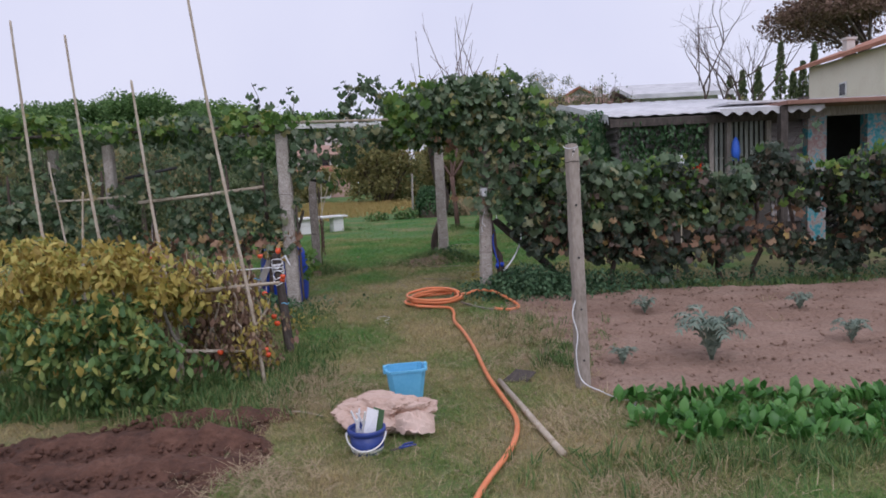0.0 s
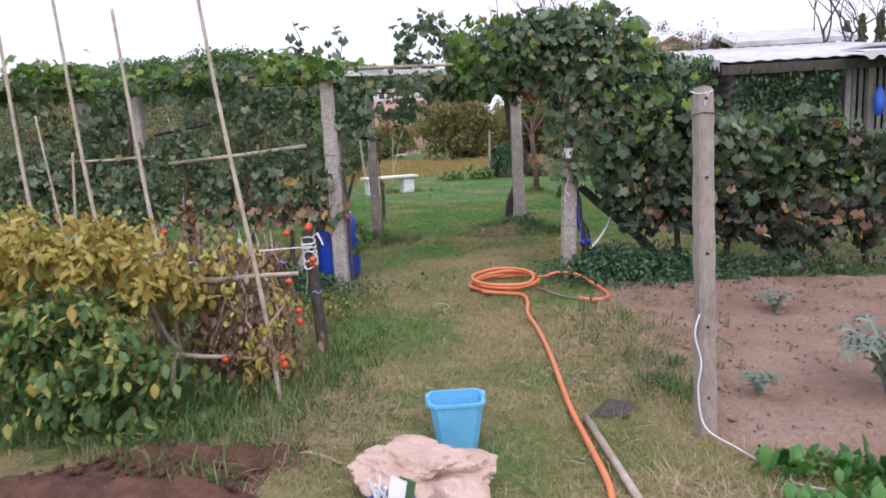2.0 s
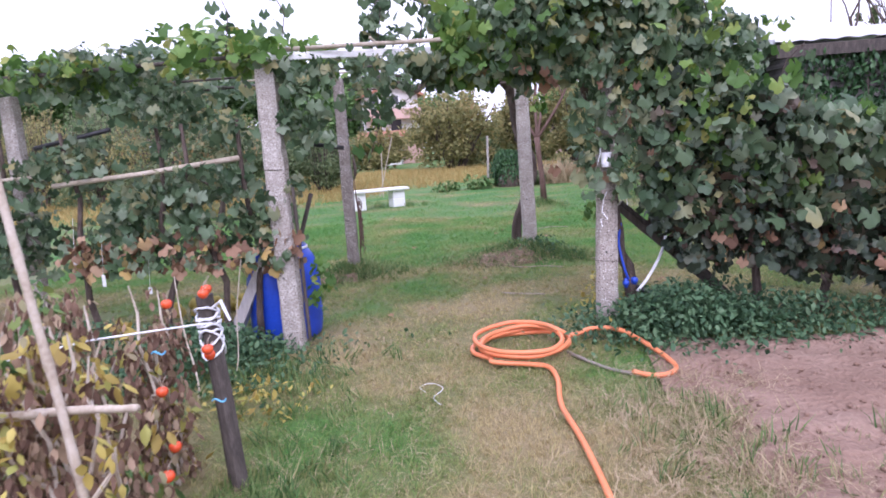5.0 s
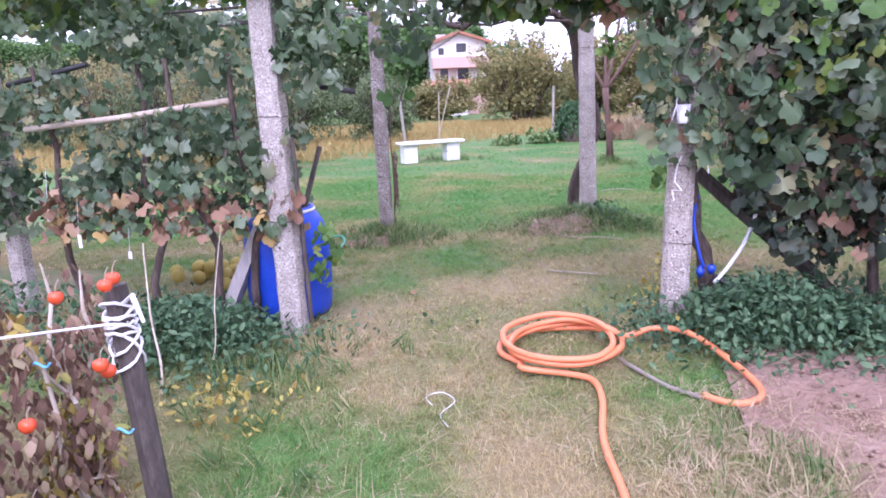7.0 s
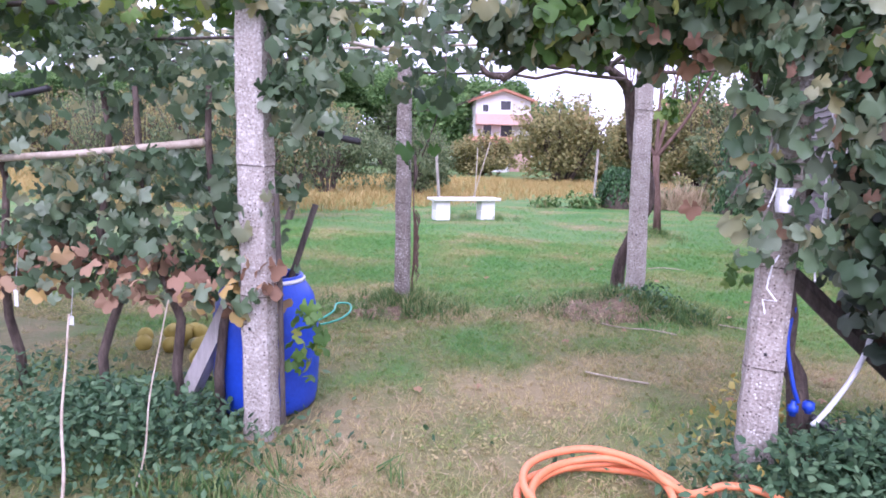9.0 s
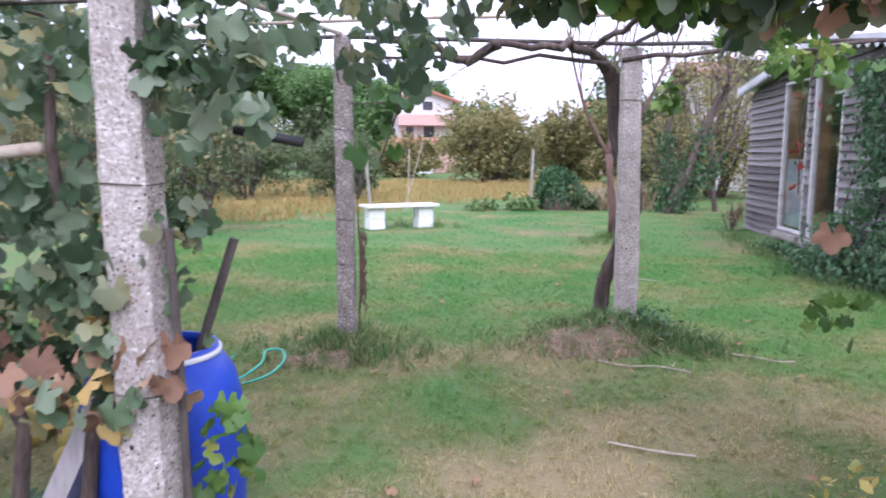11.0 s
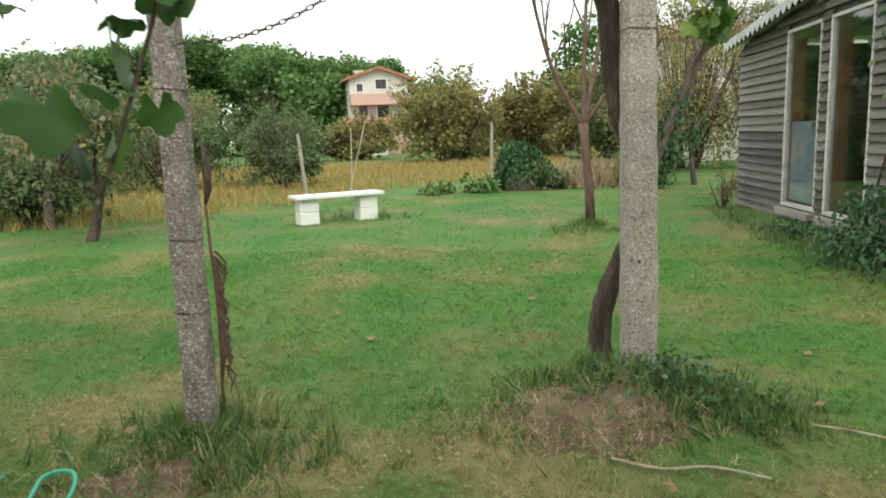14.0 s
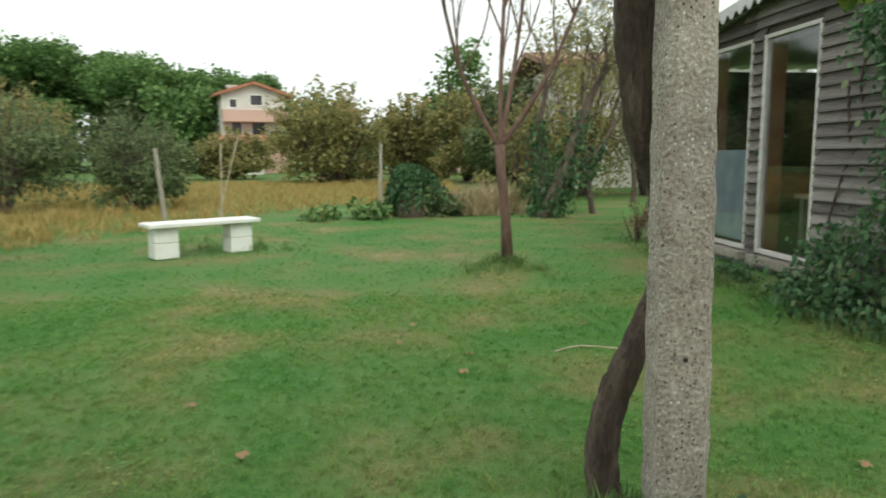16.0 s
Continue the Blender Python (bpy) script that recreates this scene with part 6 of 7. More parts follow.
leaning_tree()
grown_tree("olive_tree", -5.95, 17.2, 3.0, 0.085, "small multi-stemmed tree with olive-grey leaves", "tree", F_OLIVE, 3000, (0.06, 0.14), "oval", 4, 0.95, 0.06, (0.22, 0, 1), 0.33, seed=262, puff=0.26)
grown_tree("olive_tree", -7.6, 18.6, 3.2, 0.09, "small multi-stemmed tree with olive-grey leaves", "tree", F_OLIVE, 3000, (0.06, 0.14), "oval", 4, 0.7, 0.1, (-0.1, 0, 1), 0.33, seed=263, puff=0.28)
for x, y, h, dx in [(-4.1, 21.0, 1.5, -0.12), (-0.65, 25.6, 1.65, 0.05)]:
    tagged(part("marker_stake", Geo().tube([(x - dx, y, g1(x, y) - 0.05), (x, y, h)], [0.045, 0.035], 6), M_WOOD), "pale wooden marker stake in the long grass", "stake", "stakes")
for a, b in [((-3.6, 22.4, 0), (-3.1, 22.4, 1.75)), ((-3.5, 22.5, 0), (-3.45, 22.5, 1.6))]:
    tagged(part("thin_stick", Geo().tube([a, b], 0.014, 5), M_CANE), "thin bare stick standing in the meadow", "stick", "sticks")


# ---------- shed ----------
def shed():
    t = thing("shed", (3.79, 16.97, 0.06), "weathered grey clapboard shed with glazed doors and corrugated roof", "shed", rz=2.25)
    Y0, Y1, RIDGE = -4.7, 3.1, -0.35

    def roofz(y):
        return 2.92 - 0.145 * abs(y - RIDGE) if y < RIDGE else 2.92 - 0.10 * abs(y - RIDGE)

    d1, d2 = (0.25, 1.27), (-0.94, 0.03)
    zb, zt = 0.19, 2.52
    W = 3.3
    # inner shell; the room's gloom is put into its dark wall colour
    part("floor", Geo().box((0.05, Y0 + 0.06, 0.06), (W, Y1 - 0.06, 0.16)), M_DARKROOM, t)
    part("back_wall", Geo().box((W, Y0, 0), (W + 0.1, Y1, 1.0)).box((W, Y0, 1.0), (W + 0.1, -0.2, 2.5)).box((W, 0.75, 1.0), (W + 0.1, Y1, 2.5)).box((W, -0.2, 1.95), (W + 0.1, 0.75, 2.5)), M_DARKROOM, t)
    part("end_wall", Geo().box((0.05, Y1 - 0.06, 0), (W, Y1, 2.5)), M_PLANK, t)
    # wall panels round the openings
    def panel(a, b, z0, za, zc):
        v = [(0.02, a, z0), (0.09, a, z0), (0.09, b, z0), (0.02, b, z0), (0.02, a, za), (0.09, a, za), (0.09, b, zc), (0.02, b, zc)]
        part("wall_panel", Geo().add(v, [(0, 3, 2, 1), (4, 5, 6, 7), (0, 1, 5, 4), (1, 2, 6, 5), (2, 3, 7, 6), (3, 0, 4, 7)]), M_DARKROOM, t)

    for a, b in ((Y0, d2[0]), (d2[1], d1[0]), (d1[1], Y1)):
        panel(a, b, 0.0, roofz(a) - 0.03, roofz(b) - 0.03)
    for a, b in (d1, d2):
        panel(a, b, 0.0, zb, zb)
        panel(a, b, zt, roofz(a) - 0.03, roofz(b) - 0.03)
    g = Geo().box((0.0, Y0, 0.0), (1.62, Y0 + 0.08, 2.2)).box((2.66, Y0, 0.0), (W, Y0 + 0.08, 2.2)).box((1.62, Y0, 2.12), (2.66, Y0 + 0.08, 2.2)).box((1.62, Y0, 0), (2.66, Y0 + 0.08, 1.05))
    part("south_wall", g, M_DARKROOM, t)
    # doors
    for a, b in (d1, d2):
        fw = 0.042
        d = part("door", Geo().box((-0.035, b - 0.062, zb), (0.03, b, zt)).box((-0.035, a, zb), (0.03, a + fw, zt)).box((-0.0345, a + fw, zt - fw), (0.03, b - 0.062, zt)).box((-0.0345, a + fw, zb), (0.03, b - 0.062, zb + 0.05)), M_FRAME, t, "flaking white frame of a tall glazed door", bevel=0.004)
        p = part("pane", Geo().box((0.002, a + fw, zb + 0.05), (0.008, b - 0.062, zt - fw)), M_GLASS, d)
        p.visible_shadow = False
        part("inner_jamb", Geo().box((0.03, b - 0.065, zb), (0.2, b - 0.03, zt)).box((0.03, a + 0.03, zb), (0.2, a + 0.065, zt)), M_BOARD, t, "brown timber inner jamb")
        part("step", Geo().box((-0.12, a - 0.02, 0.08), (0.02, b + 0.02, zb - 0.02)), M_WOOD, t, bevel=0.006)
        if b > 1:
            part("curtain", Geo().box((0.05, a + 0.07, 0.27), (0.056, b - 0.07, 1.32)), M_BLUEGREY, t, "pale blue cloth behind the glass")
    part("work_table", Geo().box((0.45, -1.5, 0.78), (1.15, 0.1, 0.83)).box((0.5, 0.0, 0.16), (0.56, 0.06, 0.78)).box((0.5, -1.45, 0.16), (0.56, -1.39, 0.78)).box((1.04, 0.0, 0.16), (1.10, 0.06, 0.78)).box((1.04, -1.45, 0.16), (1.10, -1.39, 0.78)), M_WOOD, t, "pale wooden table inside the shed")
    part("shelf", Geo().box((2.9, -1.6, 1.5), (3.28, -0.4, 1.54)).box((2.9, -1.6, 1.1), (3.28, -0.4, 1.14)), M_WOOD, t)
    # roof: corrugated sheets with scalloped edge
    for s, (ya, yb) in enumerate(((Y0 - 0.2, RIDGE), (RIDGE, Y1 + 0.2))):
        g = Geo()
        nx, amp = 96, 0.009
        x0, x1 = -0.22, W + 0.3
        for j, y in enumerate((ya, (ya + yb) / 2, yb)):
            for i in range(nx + 1):
                x = x0 + (x1 - x0) * i / nx
                g.v.append((x, y, roofz(y) + 0.03 + amp * math.sin(x * 2 * math.pi / 0.26)))
        for j in range(2):
            for i in range(nx):
                a = j * (nx + 1) + i
                g.f.append((a, a + 1, a + nx + 2, a + nx + 1))
        r = part("roof", g, M_ROOF, t, smooth=True)
        so = r.modifiers.new("thick", "SOLIDIFY")
        so.thickness = 0.012
    # scalloped verge strip along the gable
    for ya, yb in ((Y0 - 0.2, RIDGE), (RIDGE, Y1 + 0.2)):
        g = Geo()
        n = 120
        for i in range(n + 1):
            y = ya + (yb - ya) * i / n
            z = roofz(y) + 0.06
            lo = 0.125 + 0.04 * math.cos(i * 2 * math.pi / 6)
            g.v += [(-0.235, y, z), (-0.235, y, z - lo), (-0.223, y, z), (-0.223, y, z - lo)]
        for i in range(n):
            o = i * 4
            g.f += [(o, o + 1, o + 5, o + 4), (o + 2, o + 6, o + 7, o + 3), (o, o + 4, o + 6, o + 2), (o + 1, o + 3, o + 7, o + 5)]
        part("verge_trim", g, M_ROOF, t, "scalloped pale verge strip")
        part("verge_board", Geo().add([(-0.20, ya, roofz(ya) - 0.06), (-0.16, ya, roofz(ya) - 0.06), (-0.16, yb, roofz(yb) - 0.06), (-0.20, yb, roofz(yb) - 0.06), (-0.20, ya, roofz(ya) - 0.01), (-0.16, ya, roofz(ya) - 0.01), (-0.16, yb, roofz(yb) - 0.01), (-0.20, yb, roofz(yb) - 0.01)], [(0, 1, 2, 3), (7, 6, 5, 4), (0, 4, 5, 1), (1, 5, 6, 2), (2, 6, 7, 3), (3, 7, 4, 0)]), M_DARKWOOD, t)
    part("fascia", Geo().box((-0.2, Y0 - 0.215, 2.10), (W, Y0 - 0.19, 2.24)), M_DARKWOOD, t)
    # scalloped awning over the shuttered window
    g = Geo()
    n = 96
    for i in range(n + 1):
        x = 1.5 + 1.75 * i / n
        lo = 2.20 + 0.03 * math.cos(i * 2 * math.pi / 12)
        g.v += [(x, Y0 - 0.22, 2.36), (x, Y0 - 0.75, 2.29), (x, Y0 - 0.75, lo)]
    for i in range(n):
        o = i * 3
        g.f += [(o, o + 1, o + 4, o + 3), (o + 1, o + 2, o + 5, o + 4)]
    aw = part("awning", g, M_ROOF, t, "pale awning with scalloped edge")
    so = aw.modifiers.new("thick", "SOLIDIFY")
    so.thickness = 0.01
    for x in (1.62, 1.93, 2.64):
        part("window_post", Geo().box((x - 0.04, Y0 - 0.10, 0.9), (x + 0.04, Y0 - 0.02, 2.15)), M_WOOD, t, bevel=0.004)
    for i in range(11):
        x = 1.70 + i * 0.09
        part("shutter_slat", Geo().box((x, Y0 - 0.035, 1.05), (x + 0.055, Y0 - 0.015, 2.12)), M_CURTAIN, t)
    part("window_sill", Geo().box((1.55, Y0 - 0.14, 0.98), (2.5, Y0 - 0.02, 1.05)), M_WHITE, t)
    # clapboards, one by one
    unit = mesh_of("plank", Geo().add([(-0.042, 0, 0), (0.012, 0, 0), (0.012, 1, 0), (-0.042, 1, 0), (0.0, 0, 0.128), (0.012, 0, 0.128), (0.012, 1, 0.128), (0.0, 1, 0.128)], [(0, 3, 2, 1), (4, 5, 6, 7), (0, 1, 5, 4), (1, 2, 6, 5), (2, 3, 7, 6), (3, 0, 4, 7)]), M_PLANK)
    r = np.random.default_rng(270)

    def plank(x, y, z, length, turn=0.0):
        ob = new("plank", unit)
        ob.parent = t
        ob.matrix_basis = pose(x, y, z, r.normal(0, 0.3), r.normal(0, 1.6), turn) @ Matrix.Diagonal((1, length, 1.0, 1))

    z = 0.02
    while z < 2.84:
        half = (2.92 - z - 0.13)
        ya, yb = max(Y0, RIDGE - half / 0.145), min(Y1, RIDGE + half / 0.10)
        segs = [(ya, d2[0]), (d2[1], d1[0]), (d1[1], yb)] if zb - 0.1 < z < zt - 0.03 else [(ya, 0.2), (0.2, yb)]
        for a, b in segs:
            if b - a > 2.4:
                c = a + (b - a) * r.uniform(0.35, 0.65)
                plank(-0.005, a, z, c - a - 0.004)
                plank(-0.005, c, z, b - c)
            elif b - a > 0.05:
                plank(-0.005, a, z, b - a)
        z += 0.117
    z = 0.3
    while z < 2.05:
        for a, b in ((0.0, 1.56), (2.72, 3.3)):
            plank(b, Y0 - 0.006, z, b - a, 90)
        z += 0.117
    # ivy on the gable and the south wall
    rr = np.random.default_rng(271)
    n = 17000
    y, zz = rr.uniform(-4.6, -0.8, n), rr.uniform(0.0, 2.45, n)
    k = np.array([noise.noise(Vector((a * 1.2, b * 1.1, 2.0))) for a, b in zip(y, zz)])
    ok = k + 0.30 - 0.75 * np.clip(y + 2.5, 0, 1.5) + 0.6 * k + 0.55 * np.clip(0.9 - zz, 0, 0.9) - 0.3 * np.clip(-3.6 - y, 0, 1) * (zz < 1.3) > rr.random(n) * 0.15
    p = np.column_stack([-0.05 - np.abs(rr.normal(0, 0.14, n)) - 0.75 * rr.random(n) * np.clip(1.1 - zz, 0, 1) * np.exp(-((y + 2.3) / 0.95) ** 2) - 0.22 * np.clip(k + 0.2, 0, 1), y, zz])[ok & ~((y < -3.55) & (zz < 1.15))]
    n = 2600
    ps = np.column_stack([rr.uniform(0.0, 1.5, n), Y0 - 0.05 - np.abs(rr.normal(0, 0.1, n)), rr.uniform(0.3, 2.2, n)])
    q = t.matrix_basis
    iv = thing("ivy_climber", (3.95, 14.0, g1(3.9, 14)), "green creeper climbing over the shed wall", "creeper")
    P = np.array([tuple(q @ Vector(a) - iv.matrix_basis.translation) for a in np.concatenate([p, ps])])
    scatter("foliage", "oval", P[:len(p)], (0.035, 0.095), F_IVYLIGHT, iv, (-50, 32), seed=272)
    scatter("south_foliage", "oval", P[len(p):], (0.05, 0.12), F_IVY, iv, (-60, 25), seed=273)
    for k in range(9):
        a = Vector((-0.03, -1.2 - 0.36 * k, 0.0))
        b = Vector((-0.04, -1.3 - 0.36 * k + rr.normal(0, 0.3), 1.6 + rr.random()))
        part("stem", Geo().tube([Vector(c) - iv.matrix_basis.translation for c in [tuple(q @ Vector(w)) for w in curve_pts(a, b, 7, 280 + k, 0.04)]], 0.012, 5), M_BARK, iv)


M_BLUEGREY = surface("pale_blue_cloth", [(0.3, (0.15, 0.18, 0.24)), (0.5, (0.22, 0.26, 0.32)), (0.65, (0.30, 0.33, 0.38))], 4.0, 0.9, 0.3, 20)
F_IVYLIGHT = foliage("creeper_leaves", [(0.2, (0.04, 0.10, 0.045)), (0.5, (0.085, 0.185, 0.08)), (0.75, (0.15, 0.25, 0.115)), (0.93, (0.19, 0.13, 0.075))], 0.5, 0.3)
shed()


def shed_clutter():
    t = thing("leaning_board", (3.76, 12.70, g1(3.76, 12.70)), "red-brown board with pale edge leaning on the shed", "board", rz=4, ry=8)
    part("panel", Geo().box((-0.012, -0.45, 0.0), (0.012, 0.45, 0.84)), M_BOARD, t)
    part("edge_strip", Geo().box((-0.018, 0.45, 0.0), (0.018, 0.49, 0.84)), M_WHITE, t)
    b = thing("blue_bottle", (5.95, 12.08, 1.66), "bright blue bag hanging at the shed window", "bag")
    part("body", Geo().lathe([(0.001, -0.18), (0.06, -0.17), (0.075, 0.0), (0.06, 0.14), (0.03, 0.22), (0.001, 0.24)], 12), M_BLUE, b, smooth=True)
    c = thing("white_jar", (4.85, 11.6, 1.42), "white plastic jug hung on a stick over the hedge", "jug")
    part("body", Geo().lathe([(0.001, 0.0), (0.05, 0.0), (0.055, 0.12), (0.03, 0.17), (0.032, 0.2), (0.001, 0.2)], 12), M_PLASTIC, c, smooth=True)
    part("stick", Geo().tube([(0, 0, 0.0), (0, 0, -1.45)], 0.012, 5), M_CANE, c)
    f = thing("flower_pot", (5.25, 11.9, 1.22), "red geranium pot below the window", "flower pot")
    part("pot", Geo().lathe([(0.001, 0), (0.06, 0), (0.085, 0.14), (0.07, 0.14), (0.001, 0.1)], 12), M_BOARD, f)
    part("stand", Geo().tube([(0, 0, 0), (0, 0, -1.25)], 0.03, 6), M_DARKWOOD, f)
    tagged(scatter("flowers", "oval", blob_points(60, (0, 0, 0.2), (0.15, 0.12, 0.1), 290, 0.2), (0.03, 0.06), M_RED, f, (-20, 40), seed=291), kind="stuff")


shed_clutter()
shrub("dry_bush", 3.28, 19.5, 0.6, 0.75, F_DRY, 900, (0.04, 0.09), "small brown dry bush at the shed corner", seed=295, kind="slim")
shrub("low_shrub", 3.35, 15.2, 1.1, 0.45, F_NETTLE, 900, (0.04, 0.09), "low green weeds along the shed wall", group="scrub", seed=296, kind="oval")
shrub("low_shrub", 3.25, 16.5, 0.9, 0.25, F_NETTLE, 600, (0.03, 0.07), "low green weeds along the shed wall", group="scrub", seed=297, kind="oval")


def outhouse():
    """Lean-to with a painted doorway beside the shed."""
    t = thing("outhouse", (8.2, 12.35, 0.0), "lean-to with flaking turquoise mural round a dark doorway", "outhouse", rz=4.1)
    part("jamb", Geo().box((-0.95, -0.08, 0), (-0.62, 0.12, 2.2)), M_MURAL, t, "turquoise and pink flaking mural")
    part("jamb", Geo().box((0.12, -0.08, 0), (0.75, 0.12, 2.2)), M_MURAL, t, "turquoise and pink flaking mural")
    part("lintel", Geo().box((-0.95, -0.06, 2.2), (0.75, 0.12, 2.36)), M_WOOD, t)
    # back wall in black: the doorway's darkness is put into its colour
    part("inner_wall", Geo().box((-0.95, 1.6, 0), (2.5, 1.7, 2.3)), M_BLACK, t)
    part("side_wall", Geo().box((0.75, -0.08, 0), (4.0, 0.1, 2.3)), M_PLANK, t)
    part("side_wall", Geo().box((-1.0, 0.12, 0), (-0.95, 1.6, 2.3)), M_DARKROOM, t)
    part("roof", Geo().box((-1.7, -0.75, 2.36), (4.2, 2.2, 2.43)), M_BROWNROOF, t, bevel=0.01)
    part("roof_sheet", Geo().box((-2.2, 0.3, 2.50), (4.2, 3.4, 2.54)), M_ROOF, t)
    part("porch_post", Geo().box((-1.75, -0.65, 0), (-1.63, -0.53, 2.36)), M_DARKWOOD, t)
    part("porch_post", Geo().box((1.2, -0.65, 0), (1.32, -0.53, 2.36)), M_WHITE, t)


outhouse()


# ---------- distance ----------
def window_unit(parent, x, y, z, w, h, yaw=0.0):
    p = part("window", Geo().box((x - w / 2 - 0.08, y - 0.05, z - 0.08), (x + w / 2 + 0.08, y + 0.02, z + h + 0.08)), M_WHITE, parent)
    part("pane", Geo().box((x - w / 2, y - 0.07, z), (x + w / 2, y - 0.045, z + h)), M_DARKPANE, p)


def house(name, x, y, w, d, eave, ridge, wall, label, yaw=0.0, gable_front=True, wins=(), chimneys=(), roof=None, stack=0.35):
    t = thing(name, (x, y, 0), label, "house", "far houses", rz=yaw)
    if gable_front:
        g = Geo().add([(-w / 2, 0, 0), (w / 2, 0, 0), (w / 2, 0, eave), (0, 0, ridge), (-w / 2, 0, eave), (-w / 2, d, 0), (w / 2, d, 0), (w / 2, d, eave), (0, d, ridge), (-w / 2, d, eave)],
                      [(0, 1, 2, 3, 4), (9, 8, 7, 6, 5), (1, 6, 7, 2), (5, 0, 4, 9)])
        part("wall", g, wall, t)
        o = 0.5
        s = (ridge - eave) / (w / 2)
        for sx in (-1, 1):
            ex, ez = sx * (w / 2 + o), eave - s * o
            v = [(0, -o, ridge), (ex, -o, ez), (ex, d + o, ez), (0, d + o, ridge)]
            r = part("roof", Geo().add(v + [(a, b, c + 0.22) for a, b, c in v], [(0, 1, 2, 3), (7, 6, 5, 4), (0, 4, 5, 1), (1, 5, 6, 2), (2, 6, 7, 3), (3, 7, 4, 0)]), roof or M_TILE, t, "weathered roof slope")
    else:
        part("wall", Geo().box((-w / 2, 0, 0), (w / 2, d, eave)), wall, t)
        o = 0.6
        v = [(-w / 2 - o, -o, eave - 0.1), (w / 2 + o, -o, eave - 0.1), (w / 2 + o, d / 2, ridge), (-w / 2 - o, d / 2, ridge), (w / 2 + o, d + o, eave - 0.1), (-w / 2 - o, d + o, eave - 0.1)]
        v2 = [(a, b, c + 0.2) for a, b, c in v]
        part("roof", Geo().add(v + v2, [(0, 1, 2, 3), (3, 2, 4, 5), (9, 8, 7, 6), (11, 10, 8, 9), (0, 6, 7, 1), (4, 10, 11, 5), (0, 3, 9, 6), (3, 5, 11, 9), (1, 7, 8, 2), (2, 8, 10, 4)]), roof or M_TILE, t, "weathered pitched roof")
    for a in wins:
        window_unit(t, a[0], 0, a[1], a[2], a[3])
    for cx, cy, cz in chimneys:
        part("chimney", Geo().box((cx - stack, cy - stack, cz - 1.6), (cx + stack, cy + stack, cz)).box((cx - stack - 0.08, cy - stack - 0.08, cz), (cx + stack + 0.08, cy + stack + 0.08, cz + 0.12)), M_OFFWHITE, t)
    return t


ph = house("house", -12.1, 66, 4.9, 7, 6.3, 7.1, M_OFFWHITE, "pale pink three-storey house with terracotta roof", 22, True, [(0.2, 5.5, 0.9, 0.75), (0.3, 2.9, 1.0, 1.2), (-1.4, 2.9, 0.7, 1.2), (-1.6, 5.3, 0.5, 0.6)], [(-1.2, 3, 7.15)])
part("balcony", Geo().box((-2.5, -1.0, 4.15), (2.5, 0.0, 5.05)), M_PINK, ph, "pink balcony parapet")
part("lower_storey", Geo().box((-2.6, -0.3, 0.0), (2.6, 0.05, 2.4)), M_PINK, ph)
for wy in (1.2, 4.2):
    sw = part("window", Geo().box((-2.5, wy, 2.9), (-2.44, wy + 0.9, 4.1)), M_WHITE, ph)
    part("pane", Geo().box((-2.52, wy + 0.1, 3.0), (-2.495, wy + 0.8, 4.0)), M_DARKPANE, sw)
house("house", -12.4, 62.5, 3.0, 3.3, 2.6, 2.9, M_OFFWHITE, "pale rendered annexe of the pink house", 8, False, [(0, 1.0, 0.9, 1.0)])
house("house", 12.0, 62, 7.5, 8, 6.6, 8.7, M_OFFWHITE, "off-white house with red tile roof behind trees", -12, True, [(-1.2, 4.2, 0.9, 1.1), (1.4, 4.2, 0.9, 1.1)])
house("house", 9.0, 66, 14, 8, 4.6, 6.2, M_PINK, "low house with rust-red roof behind the hedge", 0, False)
house("house", 8.0, 36, 4.8, 7, 4.75, 5.5, M_OFFWHITE, "house with rust-brown roof behind the shed", 0, False, [], [(0.9, 2.5, 5.9)], M_BROWNROOF, 0.17)
house("house", 11.6, 33, 3.6, 6, 4.75, 5.5, M_OFFWHITE, "grey-roofed building behind the shed", 0, False, [], [], M_ROOF)
house("house", 21.6, 35.0, 12.0, 9, 6.75, 8.3, M_CREAM, "cream two-storey house with terracotta roof", -90, False, [(1.8, 4.8, 0.45, 0.55), (-2.4, 4.8, 0.5, 0.6)], [(-3.4, 0.8, 7.8)], M_TILE, 0.22)


def umbrella_pine(x, y, h, w, mat, seed, label, n=2600, group="pine wood"):
    t = thing("umbrella_pine", (x, y, 0), label, "pine tree", group)
    r = np.random.default_rng(seed)
    g = Geo()
    top = h * 0.66
    g.tube([(0, 0, 0), (0.15, 0, h * 0.35), (0.05, 0.1, top)], [0.022 * h, 0.018 * h, 0.014 * h], 8)
    pts = []
    for i in range(13):
        a, q = r.random() * 6.28, r.random() ** 0.5
        c = (math.cos(a) * w * 0.38 * q, math.sin(a) * w * 0.38 * q, h * (0.82 + 0.07 * (1 - q * q) + r.normal(0, 0.02)))
        g.tube([(0.05, 0.1, top - 0.1 * h * r.random()), (c[0] * 0.5, c[1] * 0.5, top + (c[2] - top) * 0.45), c], [0.009 * h, 0.006 * h, 0.003 * h], 5)
        pts.append(blob_points(n // 13, c, (w * 0.2, w * 0.2, h * (0.085 if mat is F_PINEBROWN else 0.15)), seed * 17 + i, 0.35))
    part("trunk", g, M_BARK, t)
    if mat is F_PINE:
        pts.append(blob_points(n // 3, (0, 0, h * 0.72), (w * 0.42, w * 0.42, h * 0.16), seed * 17 + 40, 0.35))
    scatter("crown", "clump", np.concatenate(pts), (0.008 * h, 0.017 * h) if mat is F_PINEBROWN else (0.013 * h, 0.031 * h), mat, t, (20, 40), seed=seed)
    return t


